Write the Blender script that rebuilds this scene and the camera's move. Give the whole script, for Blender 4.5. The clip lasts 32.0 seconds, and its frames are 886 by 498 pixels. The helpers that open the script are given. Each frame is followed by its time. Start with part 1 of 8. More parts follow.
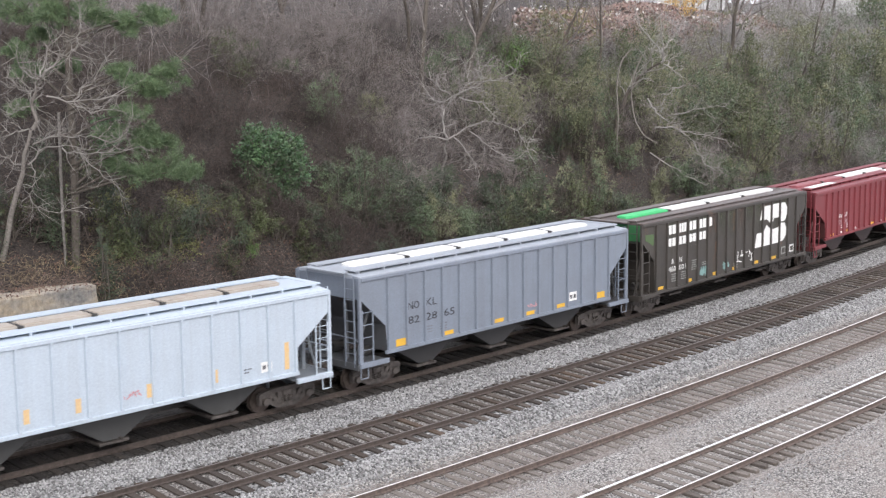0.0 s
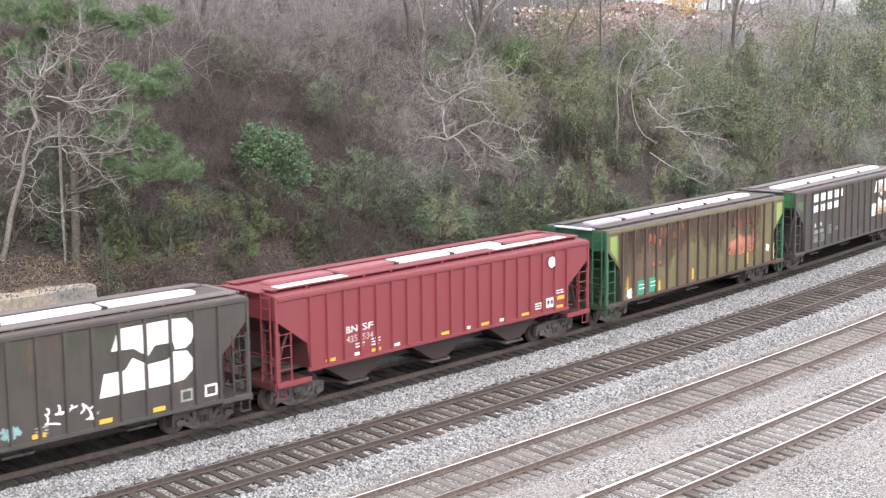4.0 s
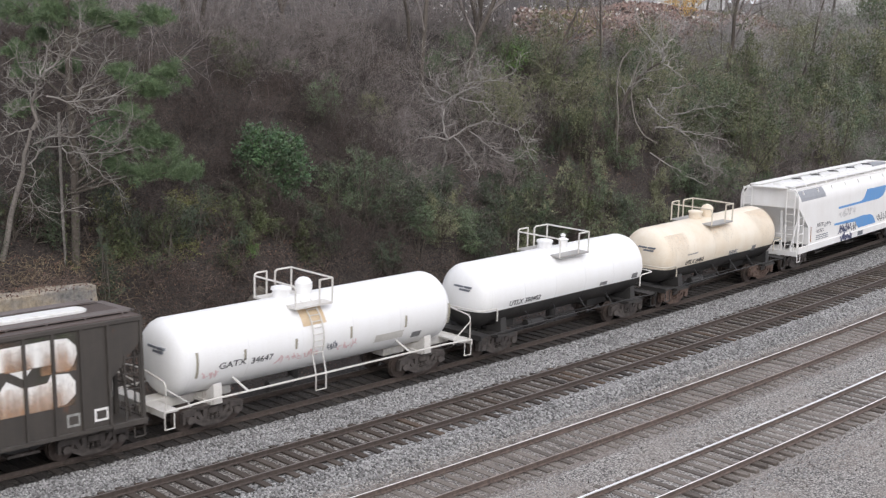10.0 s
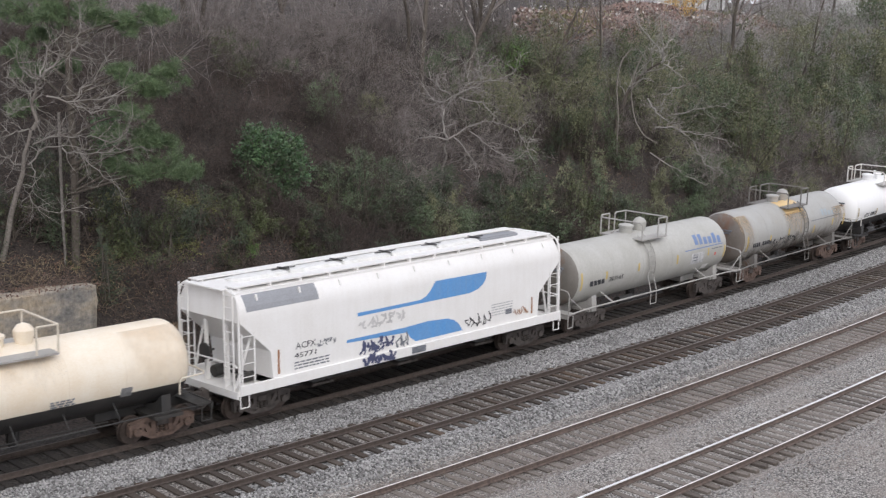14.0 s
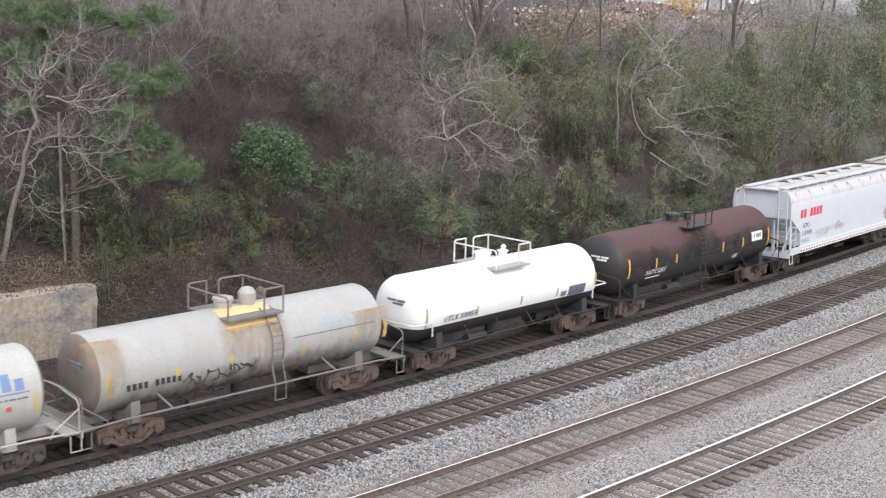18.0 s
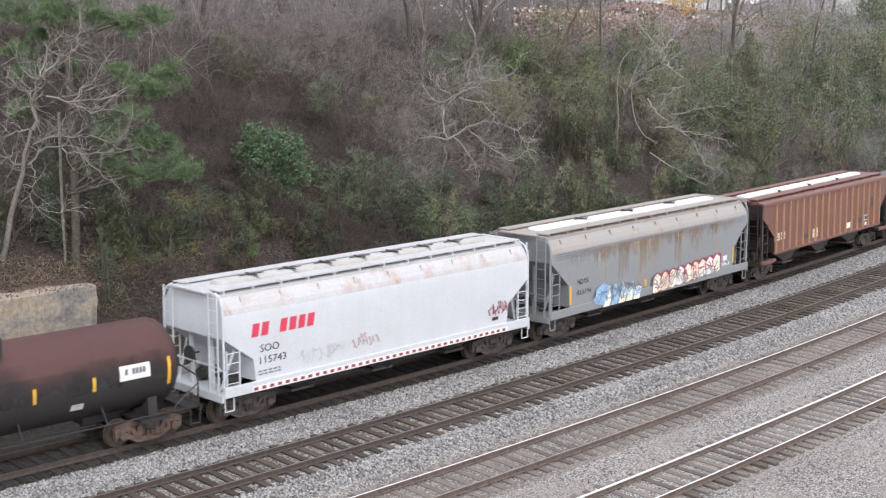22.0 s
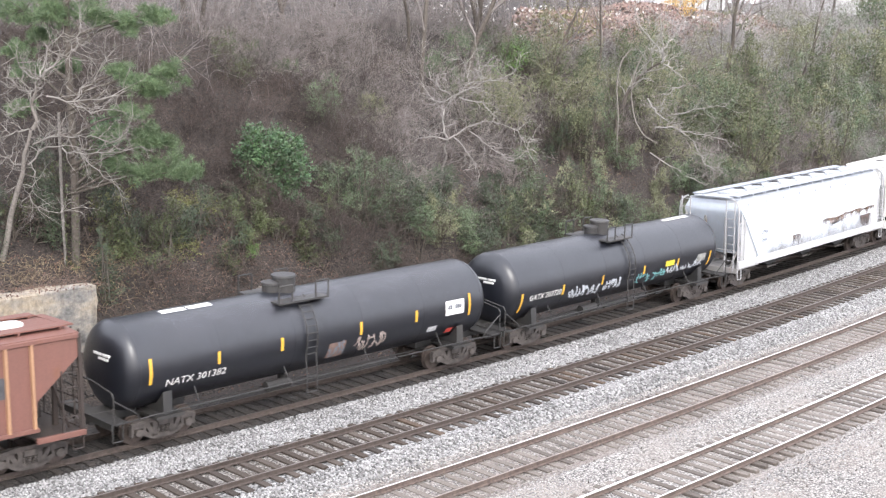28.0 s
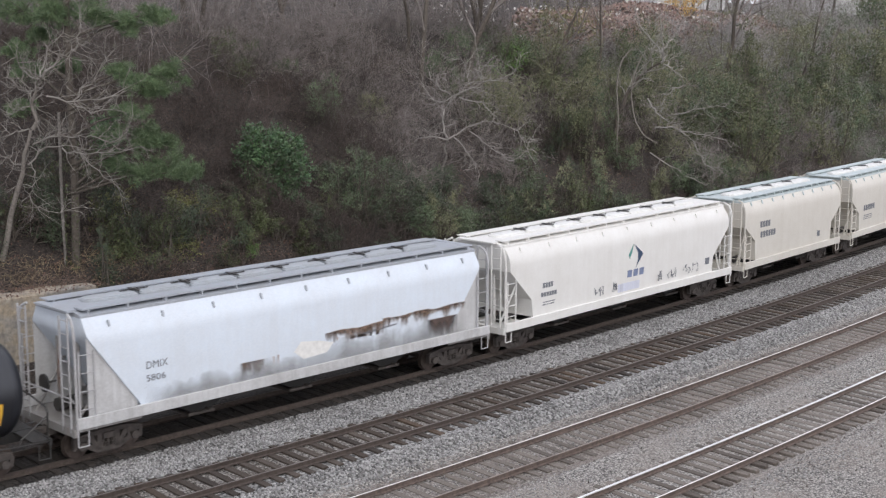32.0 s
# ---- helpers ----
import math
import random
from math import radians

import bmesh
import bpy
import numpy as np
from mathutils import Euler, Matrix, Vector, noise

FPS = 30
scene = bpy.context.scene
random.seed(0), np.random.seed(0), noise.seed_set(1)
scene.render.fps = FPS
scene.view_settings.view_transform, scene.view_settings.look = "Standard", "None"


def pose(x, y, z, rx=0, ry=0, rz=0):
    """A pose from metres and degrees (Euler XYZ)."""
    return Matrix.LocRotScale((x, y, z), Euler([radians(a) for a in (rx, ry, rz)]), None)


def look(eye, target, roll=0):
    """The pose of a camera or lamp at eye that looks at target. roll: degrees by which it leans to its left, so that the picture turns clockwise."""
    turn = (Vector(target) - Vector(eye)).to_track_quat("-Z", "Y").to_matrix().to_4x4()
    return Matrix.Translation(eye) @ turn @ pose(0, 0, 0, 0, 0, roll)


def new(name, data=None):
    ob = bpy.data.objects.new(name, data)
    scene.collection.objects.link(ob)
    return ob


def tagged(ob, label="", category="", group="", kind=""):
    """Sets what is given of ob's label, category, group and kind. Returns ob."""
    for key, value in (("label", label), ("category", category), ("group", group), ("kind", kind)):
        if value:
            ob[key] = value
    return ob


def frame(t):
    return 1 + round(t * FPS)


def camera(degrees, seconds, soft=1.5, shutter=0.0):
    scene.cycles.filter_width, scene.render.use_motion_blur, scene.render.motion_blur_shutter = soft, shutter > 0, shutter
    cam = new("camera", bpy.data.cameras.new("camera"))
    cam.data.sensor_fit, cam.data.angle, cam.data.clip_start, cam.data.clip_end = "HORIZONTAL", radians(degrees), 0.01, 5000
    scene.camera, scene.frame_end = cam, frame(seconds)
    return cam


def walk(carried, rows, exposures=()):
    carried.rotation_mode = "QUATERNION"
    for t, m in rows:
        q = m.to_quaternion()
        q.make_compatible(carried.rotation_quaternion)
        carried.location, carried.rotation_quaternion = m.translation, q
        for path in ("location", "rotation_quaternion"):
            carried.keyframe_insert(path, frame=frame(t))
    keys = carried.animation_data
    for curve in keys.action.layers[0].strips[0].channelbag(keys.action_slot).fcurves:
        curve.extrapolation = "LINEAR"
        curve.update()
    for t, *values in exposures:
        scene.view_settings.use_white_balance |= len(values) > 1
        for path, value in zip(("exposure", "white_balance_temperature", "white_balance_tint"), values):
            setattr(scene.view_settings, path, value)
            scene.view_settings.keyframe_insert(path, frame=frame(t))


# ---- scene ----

# The track lies on a circle of radius RC through the origin; "arc" is the way along it, "off" the sideways place
# (negative: towards the camera), z = 0 the rail top of the main line.
RC = 427.47
END = 32.0
cam = camera(36.588, END, soft=1.28, shutter=0.2)
EYE = Vector((0.0, -35.59, 13.90))
YAW, PITCH, ROLL = radians(42.041), radians(10.988), 1.588
AIM = EYE + Vector((math.sin(YAW) * math.cos(PITCH), math.cos(YAW) * math.cos(PITCH), -math.sin(PITCH)))
walk(cam, [(0.0, look(EYE, AIM, ROLL)), (END, look(EYE, AIM, ROLL))],
     exposures=[(0.0, 0.33), (1.0, 0.52), (2.0, 0.68), (3.5, 0.85), (6.0, 0.94), (7.0, 0.81), (8.0, 0.46), (9.0, 0.14), (10.0, -0.16), (11.0, -0.33), (13.0, -0.32), (14.0, -0.28), (14.5, -0.14), (17.0, 0.28), (19.0, 0.33), (20.0, 0.33), (21.0, 0.39), (22.0, 0.3), (23.0, 0.21), (24.0, 0.36), (25.5, 0.7), (28.0, 1.05), (29.0, 0.87), (30.0, 0.54), (31.0, 0.17), (32.0, -0.26)])

# ---- light: a bright overcast sky ----
world = bpy.data.worlds.new("overcast_sky")
scene.world = world
world.use_nodes = True
wn = world.node_tree
sky = wn.nodes.new("ShaderNodeTexSky")
sky.sky_type = "NISHITA"
sky.sun_disc = False
sky.sun_elevation = radians(38)
sky.sun_rotation = radians(200)
sky.air_density, sky.dust_density = 1.0, 4.0
cloud = wn.nodes.new("ShaderNodeMix")
cloud.data_type = "RGBA"
cloud.inputs[0].default_value = 0.75
cloud.inputs[7].default_value = (15.4, 15.65, 17.5, 1)
wn.links.new(sky.outputs[0], cloud.inputs[6])
wn.links.new(cloud.outputs[2], wn.nodes["Background"].inputs[0])
wn.nodes["Background"].inputs[1].default_value = 0.1
sun = new("sun", bpy.data.lights.new("sun", "SUN"))
sun.data.energy, sun.data.angle, sun.data.color = 1.2, radians(20), (1.0, 0.98, 0.95)
sun.matrix_basis = look((0, 0, 0), (0.35, 0.75, -0.75))

# ---- materials ----
MATS = {}


def nodes_of(name):
    m = bpy.data.materials.new(name)
    m.use_nodes = True
    return m, m.node_tree, m.node_tree.nodes["Principled BSDF"]


def ramp(nt, src, stops):
    n = nt.nodes.new("ShaderNodeValToRGB")
    e = n.color_ramp.elements
    while len(e) < len(stops):
        e.new(0.5)
    for k, (p, c) in enumerate(stops):
        e[k].position, e[k].color = p, (*c, 1) if len(c) == 3 else c
    nt.links.new(src, n.inputs[0])
    return n.outputs[0]


def noise_of(nt, scale, stretch=(1, 1, 1), detail=4.0, rough=0.6, kind="Object"):
    tc = nt.nodes.new("ShaderNodeTexCoord")
    mp = nt.nodes.new("ShaderNodeMapping")
    mp.inputs["Scale"].default_value = stretch
    nt.links.new(tc.outputs[kind], mp.inputs[0])
    n = nt.nodes.new("ShaderNodeTexNoise")
    n.inputs["Scale"].default_value, n.inputs["Detail"].default_value, n.inputs["Roughness"].default_value = scale, detail, rough
    nt.links.new(mp.outputs[0], n.inputs[0])
    return n.outputs[0]


def mixed(nt, fac, a, b, mode="MIX"):
    n = nt.nodes.new("ShaderNodeMix")
    n.data_type, n.blend_type = "RGBA", mode
    for k, v in ((0, fac), (6, a), (7, b)):
        if isinstance(v, (int, float)):
            n.inputs[k].default_value = v
        elif isinstance(v, tuple):
            n.inputs[k].default_value = (*v, 1)
        else:
            nt.links.new(v, n.inputs[k])
    return n.outputs[2]


def bump(nt, b, height, strength=0.3, dist=0.02):
    n = nt.nodes.new("ShaderNodeBump")
    n.inputs["Strength"].default_value, n.inputs["Distance"].default_value = strength, dist
    nt.links.new(height, n.inputs["Height"])
    nt.links.new(n.outputs[0], b.inputs["Normal"])


def paint(name, color, grime=(0.09, 0.075, 0.06), dirt=0.35, rust=0.0, rough=0.5, streak=0.5, rust_color=(0.17, 0.07, 0.03)):
    """Weathered paint: blotches, streaks running down, optional rust patches."""
    if name in MATS:
        return MATS[name]
    m, nt, b = nodes_of(name)
    blotch = ramp(nt, noise_of(nt, 0.9, detail=6), [(0.35, (0, 0, 0)), (0.8, (dirt, dirt, dirt))])
    run = ramp(nt, noise_of(nt, 1.0, (5, 5, 0.25), detail=5), [(0.42, (0, 0, 0)), (0.75, (streak, streak, streak))])
    c = mixed(nt, blotch, color, grime)
    c = mixed(nt, run, c, tuple(0.45 * x + 0.55 * g for x, g in zip(color, grime)))
    if rust > 0:
        r = ramp(nt, noise_of(nt, 0.6, (1.6, 1.6, 0.7), detail=8, rough=0.7), [(0.62 - 0.22 * rust, (0, 0, 0)), (0.72, (0.85, 0.85, 0.85))])
        c = mixed(nt, r, c, rust_color)
    fine = noise_of(nt, 18, detail=3)
    c = mixed(nt, 0.12, c, ramp(nt, fine, [(0.3, (0.1, 0.1, 0.1)), (0.7, (1, 1, 1))]), "OVERLAY")
    nt.links.new(c, b.inputs["Base Color"])
    nt.links.new(ramp(nt, fine, [(0.3, (rough - 0.08,) * 3), (0.7, (rough + 0.12,) * 3)]), b.inputs["Roughness"])
    bump(nt, b, noise_of(nt, 2.2, detail=3), 0.12, 0.03)
    MATS[name] = m
    return m


def drips(name, color, dense=0.5, fine=7.0, from_top=True, most=0.9):
    """Thin see-through stain: ragged runs that fade out away from one edge."""
    if name in MATS:
        return MATS[name]
    m, nt, b = nodes_of(name)
    tc = nt.nodes.new("ShaderNodeTexCoord")
    sep = nt.nodes.new("ShaderNodeSeparateXYZ")
    nt.links.new(tc.outputs["Generated"], sep.inputs[0])
    fade = ramp(nt, sep.outputs[2], [(0.0, (0, 0, 0)), (1.0, (1, 1, 1))] if from_top else [(0.0, (1, 1, 1)), (1.0, (0, 0, 0))])
    sides = ramp(nt, sep.outputs[0], [(0.0, (0, 0, 0)), (0.18, (1, 1, 1)), (0.82, (1, 1, 1)), (1.0, (0, 0, 0))])
    run = noise_of(nt, fine, (1, 1, 0.09), detail=5, rough=0.6)
    blot = noise_of(nt, 2.2, (1, 1, 0.8), detail=6, rough=0.65)
    mix = mixed(nt, 0.45, run, blot)
    add = nt.nodes.new("ShaderNodeMath")
    add.operation = "MULTIPLY_ADD"
    nt.links.new(fade, add.inputs[0])
    add.inputs[1].default_value = 0.42
    nt.links.new(mix, add.inputs[2])
    cut = ramp(nt, add.outputs[0], [(0.86 - 0.42 * dense, (0, 0, 0)), (1.2 - 0.34 * dense, (most,) * 3)])
    a = mixed(nt, 1.0, cut, sides, "MULTIPLY")
    nt.links.new(a, b.inputs["Alpha"])
    c = ramp(nt, blot, [(0.3, tuple(x * 0.6 for x in color)), (0.7, tuple(min(1, x * 1.3) for x in color))])
    nt.links.new(c, b.inputs["Base Color"])
    b.inputs["Roughness"].default_value = 0.8
    MATS[name] = m
    return m


def plain(name, color, rough=0.6, metal=0.0, vary=0.3, scale=6.0, relief=0.2):
    if name in MATS:
        return MATS[name]
    m, nt, b = nodes_of(name)
    n = noise_of(nt, scale, detail=5)
    lo, hi = tuple(x * (1 - vary) for x in color), tuple(min(1, x * (1 + vary)) for x in color)
    nt.links.new(ramp(nt, n, [(0.3, lo), (0.7, hi)]), b.inputs["Base Color"])
    b.inputs["Roughness"].default_value, b.inputs["Metallic"].default_value = rough, metal
    if relief:
        bump(nt, b, n, relief, 0.01)
    MATS[name] = m
    return m


def islands(name, colors, rough=0.7, patch=0.35):
    """Leaves, twigs and stones: each island takes its own colour, over broad patches."""
    m, nt, b = nodes_of(name)
    g = nt.nodes.new("ShaderNodeNewGeometry")
    n = len(colors)
    c = ramp(nt, g.outputs["Random Per Island"], [(k / max(1, n - 1), q) for k, q in enumerate(colors)])
    p = ramp(nt, noise_of(nt, 0.35, detail=3), [(0.3, (1 - patch,) * 3), (0.7, (1 + patch,) * 3)])
    c = mixed(nt, 1.0, c, p, "MULTIPLY")
    # sprays and clumps differ from one another at arm's length
    clump = ramp(nt, noise_of(nt, 1.5, detail=2), [(0.34, (0.55,) * 3), (0.66, (1.4,) * 3)])
    c = mixed(nt, min(1.0, 2 * patch), c, mixed(nt, 1.0, c, clump, "MULTIPLY"))
    nt.links.new(c, b.inputs["Base Color"])
    b.inputs["Roughness"].default_value = rough
    MATS[name] = m
    return m


def pieces(name, colors, rough=0.85, scale=9.0, stretch=(1, 1, 1), relief=0.5):
    """Separate pieces (sleepers, planks): each object takes its own shade, with grain."""
    m, nt, b = nodes_of(name)
    o = nt.nodes.new("ShaderNodeObjectInfo")
    n = len(colors)
    c = ramp(nt, o.outputs["Random"], [(k / max(1, n - 1), q) for k, q in enumerate(colors)])
    g = noise_of(nt, scale, stretch, detail=6, rough=0.7)
    c = mixed(nt, 1.0, c, ramp(nt, g, [(0.25, (0.45,) * 3), (0.75, (1.4,) * 3)]), "MULTIPLY")
    nt.links.new(c, b.inputs["Base Color"])
    b.inputs["Roughness"].default_value = rough
    bump(nt, b, g, relief, 0.02)
    MATS[name] = m
    return m


def gravel(name, colors, size=16.0, dirt=(0.1, 0.085, 0.07), cover=0.5, patch=0.5):
    """Crushed stone: cells with their own shade and height, and patches of fine dirt."""
    m, nt, b = nodes_of(name)
    tc = nt.nodes.new("ShaderNodeTexCoord")
    v = nt.nodes.new("ShaderNodeTexVoronoi")
    v.inputs["Scale"].default_value = size
    nt.links.new(tc.outputs["Object"], v.inputs["Vector"])
    sep = nt.nodes.new("ShaderNodeSeparateColor")
    nt.links.new(v.outputs["Color"], sep.inputs[0])
    n = len(colors)
    c = ramp(nt, sep.outputs[0], [(k / (n - 1), q) for k, q in enumerate(colors)])
    # shade in the gaps between stones is painted into the colour
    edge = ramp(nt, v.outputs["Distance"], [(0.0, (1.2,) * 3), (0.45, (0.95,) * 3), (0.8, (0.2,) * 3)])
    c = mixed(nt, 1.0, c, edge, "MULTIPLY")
    d = ramp(nt, noise_of(nt, patch, detail=7, rough=0.65), [(0.62 - 0.3 * cover, (0, 0, 0)), (0.85 - 0.25 * cover, (0.85,) * 3)])
    fine = ramp(nt, noise_of(nt, 25, detail=4), [(0.3, tuple(x * 0.6 for x in dirt)), (0.7, tuple(x * 1.4 for x in dirt))])
    c = mixed(nt, d, c, fine)
    nt.links.new(c, b.inputs["Base Color"])
    b.inputs["Roughness"].default_value = 0.9
    inv = ramp(nt, v.outputs["Distance"], [(0.0, (1,) * 3), (0.8, (0,) * 3)])
    bump(nt, b, inv, 0.9, 0.05)
    MATS[name] = m
    return m


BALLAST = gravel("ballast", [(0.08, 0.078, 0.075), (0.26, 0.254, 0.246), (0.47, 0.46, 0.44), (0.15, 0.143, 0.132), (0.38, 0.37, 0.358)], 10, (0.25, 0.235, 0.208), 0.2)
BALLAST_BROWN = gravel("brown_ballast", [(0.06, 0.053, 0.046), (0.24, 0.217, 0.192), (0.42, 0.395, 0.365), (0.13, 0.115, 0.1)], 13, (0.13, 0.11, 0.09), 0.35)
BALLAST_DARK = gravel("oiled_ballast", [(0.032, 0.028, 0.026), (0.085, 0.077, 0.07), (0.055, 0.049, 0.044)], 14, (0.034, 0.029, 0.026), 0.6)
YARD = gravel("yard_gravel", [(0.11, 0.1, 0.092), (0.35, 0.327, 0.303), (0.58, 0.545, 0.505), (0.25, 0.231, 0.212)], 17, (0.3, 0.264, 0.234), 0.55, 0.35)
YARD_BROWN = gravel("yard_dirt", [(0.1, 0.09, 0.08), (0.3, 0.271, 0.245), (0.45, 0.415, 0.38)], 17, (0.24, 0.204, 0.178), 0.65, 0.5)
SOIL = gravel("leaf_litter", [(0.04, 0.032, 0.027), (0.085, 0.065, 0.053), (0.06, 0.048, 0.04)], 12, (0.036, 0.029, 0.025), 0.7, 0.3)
RAIL_RUST = plain("rail_rust", (0.085, 0.066, 0.056), 0.75, 0.2, 0.3, 9)
RAIL_TOP = plain("rail_polished", (0.97, 0.96, 0.95), 0.6, 1.0, 0.06, 3, 0.02)
RAIL_RED = plain("rail_red_rust", (0.135, 0.102, 0.086), 0.8, 0.15, 0.35, 7)
RAIL_BROWN = plain("rail_brown", (0.3, 0.25, 0.22), 0.55, 0.5, 0.25, 4, 0.05)
RAIL_DULL = plain("rail_dull", (0.2, 0.175, 0.16), 0.5, 0.6, 0.2, 5, 0.05)
RAIL_MAIN = plain("rail_main", (0.11, 0.095, 0.085), 0.55, 0.5, 0.2, 5, 0.05)
RAIL_WORN = plain("rail_worn", (0.9, 0.87, 0.84), 0.6, 0.9, 0.12, 4, 0.03)
SLEEPER = pieces("sleeper_wood", [(0.034, 0.026, 0.021), (0.066, 0.051, 0.041), (0.105, 0.084, 0.068), (0.048, 0.036, 0.028), (0.1, 0.068, 0.046)], 0.9, 5, (1, 8, 8))
SLEEPER_DARK = pieces("sleeper_oiled", [(0.024, 0.02, 0.018), (0.042, 0.035, 0.03), (0.058, 0.049, 0.042)], 0.85, 5, (1, 8, 8))
SLEEPER_OLD = pieces("sleeper_weathered", [(0.16, 0.135, 0.115), (0.23, 0.2, 0.175), (0.1, 0.083, 0.07)], 0.9, 5, (1, 8, 8))
STEEL_DARK = plain("bogie_steel", (0.085, 0.073, 0.066), 0.75, 0.2, 0.45, 5)
STEEL_RUST = plain("bogie_rust", (0.125, 0.085, 0.067), 0.8, 0.1, 0.4, 6)
WHEEL = plain("wheel_steel", (0.09, 0.07, 0.06), 0.6, 0.5, 0.3, 7)


def old_concrete():
    """Crumbling render: ochre where the face has flaked, grey and near-black where it has not."""
    m, nt, b = nodes_of("old_concrete")
    big = noise_of(nt, 0.45, (1, 1, 1.6), detail=9, rough=0.62)
    c = ramp(nt, big, [(0.34, (0.06, 0.058, 0.056)), (0.42, (0.24, 0.23, 0.215)), (0.5, (0.37, 0.33, 0.275)), (0.6, (0.42, 0.345, 0.25)), (0.72, (0.26, 0.245, 0.22))])
    fine = noise_of(nt, 6, detail=8, rough=0.7)
    c = mixed(nt, 1.0, c, ramp(nt, fine, [(0.3, (0.55,) * 3), (0.7, (1.25,) * 3)]), "MULTIPLY")
    run = ramp(nt, noise_of(nt, 1.2, (3, 3, 0.3), detail=5), [(0.5, (0, 0, 0)), (0.8, (0.6,) * 3)])
    c = mixed(nt, run, c, (0.1, 0.09, 0.075))
    nt.links.new(c, b.inputs["Base Color"])
    b.inputs["Roughness"].default_value = 0.95
    bump(nt, b, fine, 0.7, 0.05)
    return m


CONCRETE = old_concrete()
BARK_PALE = plain("pale_bark", (0.19, 0.17, 0.148), 0.9, 0, 0.35, 12, 0.5)
BARK_GREY = plain("grey_bark", (0.17, 0.155, 0.14), 0.95, 0, 0.4, 10, 0.6)
BARK_DARK = plain("dark_bark", (0.1, 0.085, 0.07), 0.95, 0, 0.4, 10, 0.6)

# ---- shapes ----
def box(bm, x0, x1, y0, y1, z0, z1, bevel=0.0):
    vs = [bm.verts.new((x, y, z)) for x in (x0, x1) for y in (y0, y1) for z in (z0, z1)]
    fs = [bm.faces.new([vs[k] for k in q]) for q in ((0, 1, 3, 2), (4, 6, 7, 5), (0, 4, 5, 1), (2, 3, 7, 6), (0, 2, 6, 4), (1, 5, 7, 3))]
    if bevel:
        es = {e for q in fs for e in q.edges}
        bmesh.ops.bevel(bm, geom=list(es), offset=bevel, segments=1, affect="EDGES")
    return vs


def extruded(bm, pts, axis, lo, hi):
    """A closed outline, drawn in the plane across axis, extruded from lo to hi. axis 'x': points are (y, z); 'y': (x, z); 'z': (x, y)."""
    def at(p, k):
        return {"x": (k, p[0], p[1]), "y": (p[0], k, p[1]), "z": (p[0], p[1], k)}[axis]
    a, b = [bm.verts.new(at(p, lo)) for p in pts], [bm.verts.new(at(p, hi)) for p in pts]
    n = len(pts)
    fs = [bm.faces.new((a[k], a[(k + 1) % n], b[(k + 1) % n], b[k])) for k in range(n)]
    fs += [bm.faces.new(a[::-1]), bm.faces.new(b)]
    return fs


def rod(bm, p, q, r, n=6, r2=None):
    p, q = Vector(p), Vector(q)
    d = (q - p).normalized()
    u = d.orthogonal().normalized()
    v = d.cross(u)
    r2 = r if r2 is None else r2
    a = [bm.verts.new(p + r * (math.cos(2 * math.pi * k / n) * u + math.sin(2 * math.pi * k / n) * v)) for k in range(n)]
    b = [bm.verts.new(q + r2 * (math.cos(2 * math.pi * k / n) * u + math.sin(2 * math.pi * k / n) * v)) for k in range(n)]
    for k in range(n):
        bm.faces.new((a[k], a[(k + 1) % n], b[(k + 1) % n], b[k]))
    bm.faces.new(a[::-1]), bm.faces.new(b)


def pipe(bm, pts, r, n=6):
    for p, q in zip(pts, pts[1:]):
        rod(bm, p, q, r, n)


def lathe(bm, prof, axis="x", n=24, centre=(0, 0, 0)):
    """prof: (along, radius) from end to end; turned about the axis through centre."""
    rings = []
    for s, r in prof:
        ring = []
        for k in range(n):
            a = 2 * math.pi * k / n
            c, d = r * math.cos(a), r * math.sin(a)
            o = {"x": (s, c, d), "y": (c, s, d), "z": (c, d, s)}[axis]
            ring.append(bm.verts.new((o[0] + centre[0], o[1] + centre[1], o[2] + centre[2])))
        rings.append(ring)
    for a, b in zip(rings, rings[1:]):
        for k in range(n):
            bm.faces.new((a[k], a[(k + 1) % n], b[(k + 1) % n], b[k]))
    bm.faces.new(rings[0][::-1]), bm.faces.new(rings[-1])


def mesh_of(name, bm, material, smooth=False):
    bmesh.ops.recalc_face_normals(bm, faces=bm.faces)
    me = bpy.data.meshes.new(name)
    bm.to_mesh(me)
    bm.free()
    for m in material if isinstance(material, (list, tuple)) else [material]:
        me.materials.append(m)
    if smooth:
        me.polygons.foreach_set("use_smooth", [True] * len(me.polygons))
        me.set_sharp_from_angle(angle=radians(35))
    return me


def part(name, bm, material, parent, label="", smooth=False):
    ob = new(name, mesh_of(name, bm, material, smooth))
    ob.parent = parent
    return tagged(ob, label)


def shared(name, me, parent, m=None, label=""):
    ob = new(name, me)
    ob.parent = parent
    if m is not None:
        ob.matrix_basis = m
    return tagged(ob, label)


def thing(name, label, category, group=""):
    return tagged(new(name), label, category, group)


def on_arc(arc, off, z=0.0):
    th = arc / RC
    return Vector(((RC - off) * math.sin(th), RC - (RC - off) * math.cos(th), z))


def arc_pose(arc, off=0.0, z=0.0):
    p = on_arc(arc, off, z)
    return pose(p.x, p.y, p.z, 0, 0, math.degrees(arc / RC))


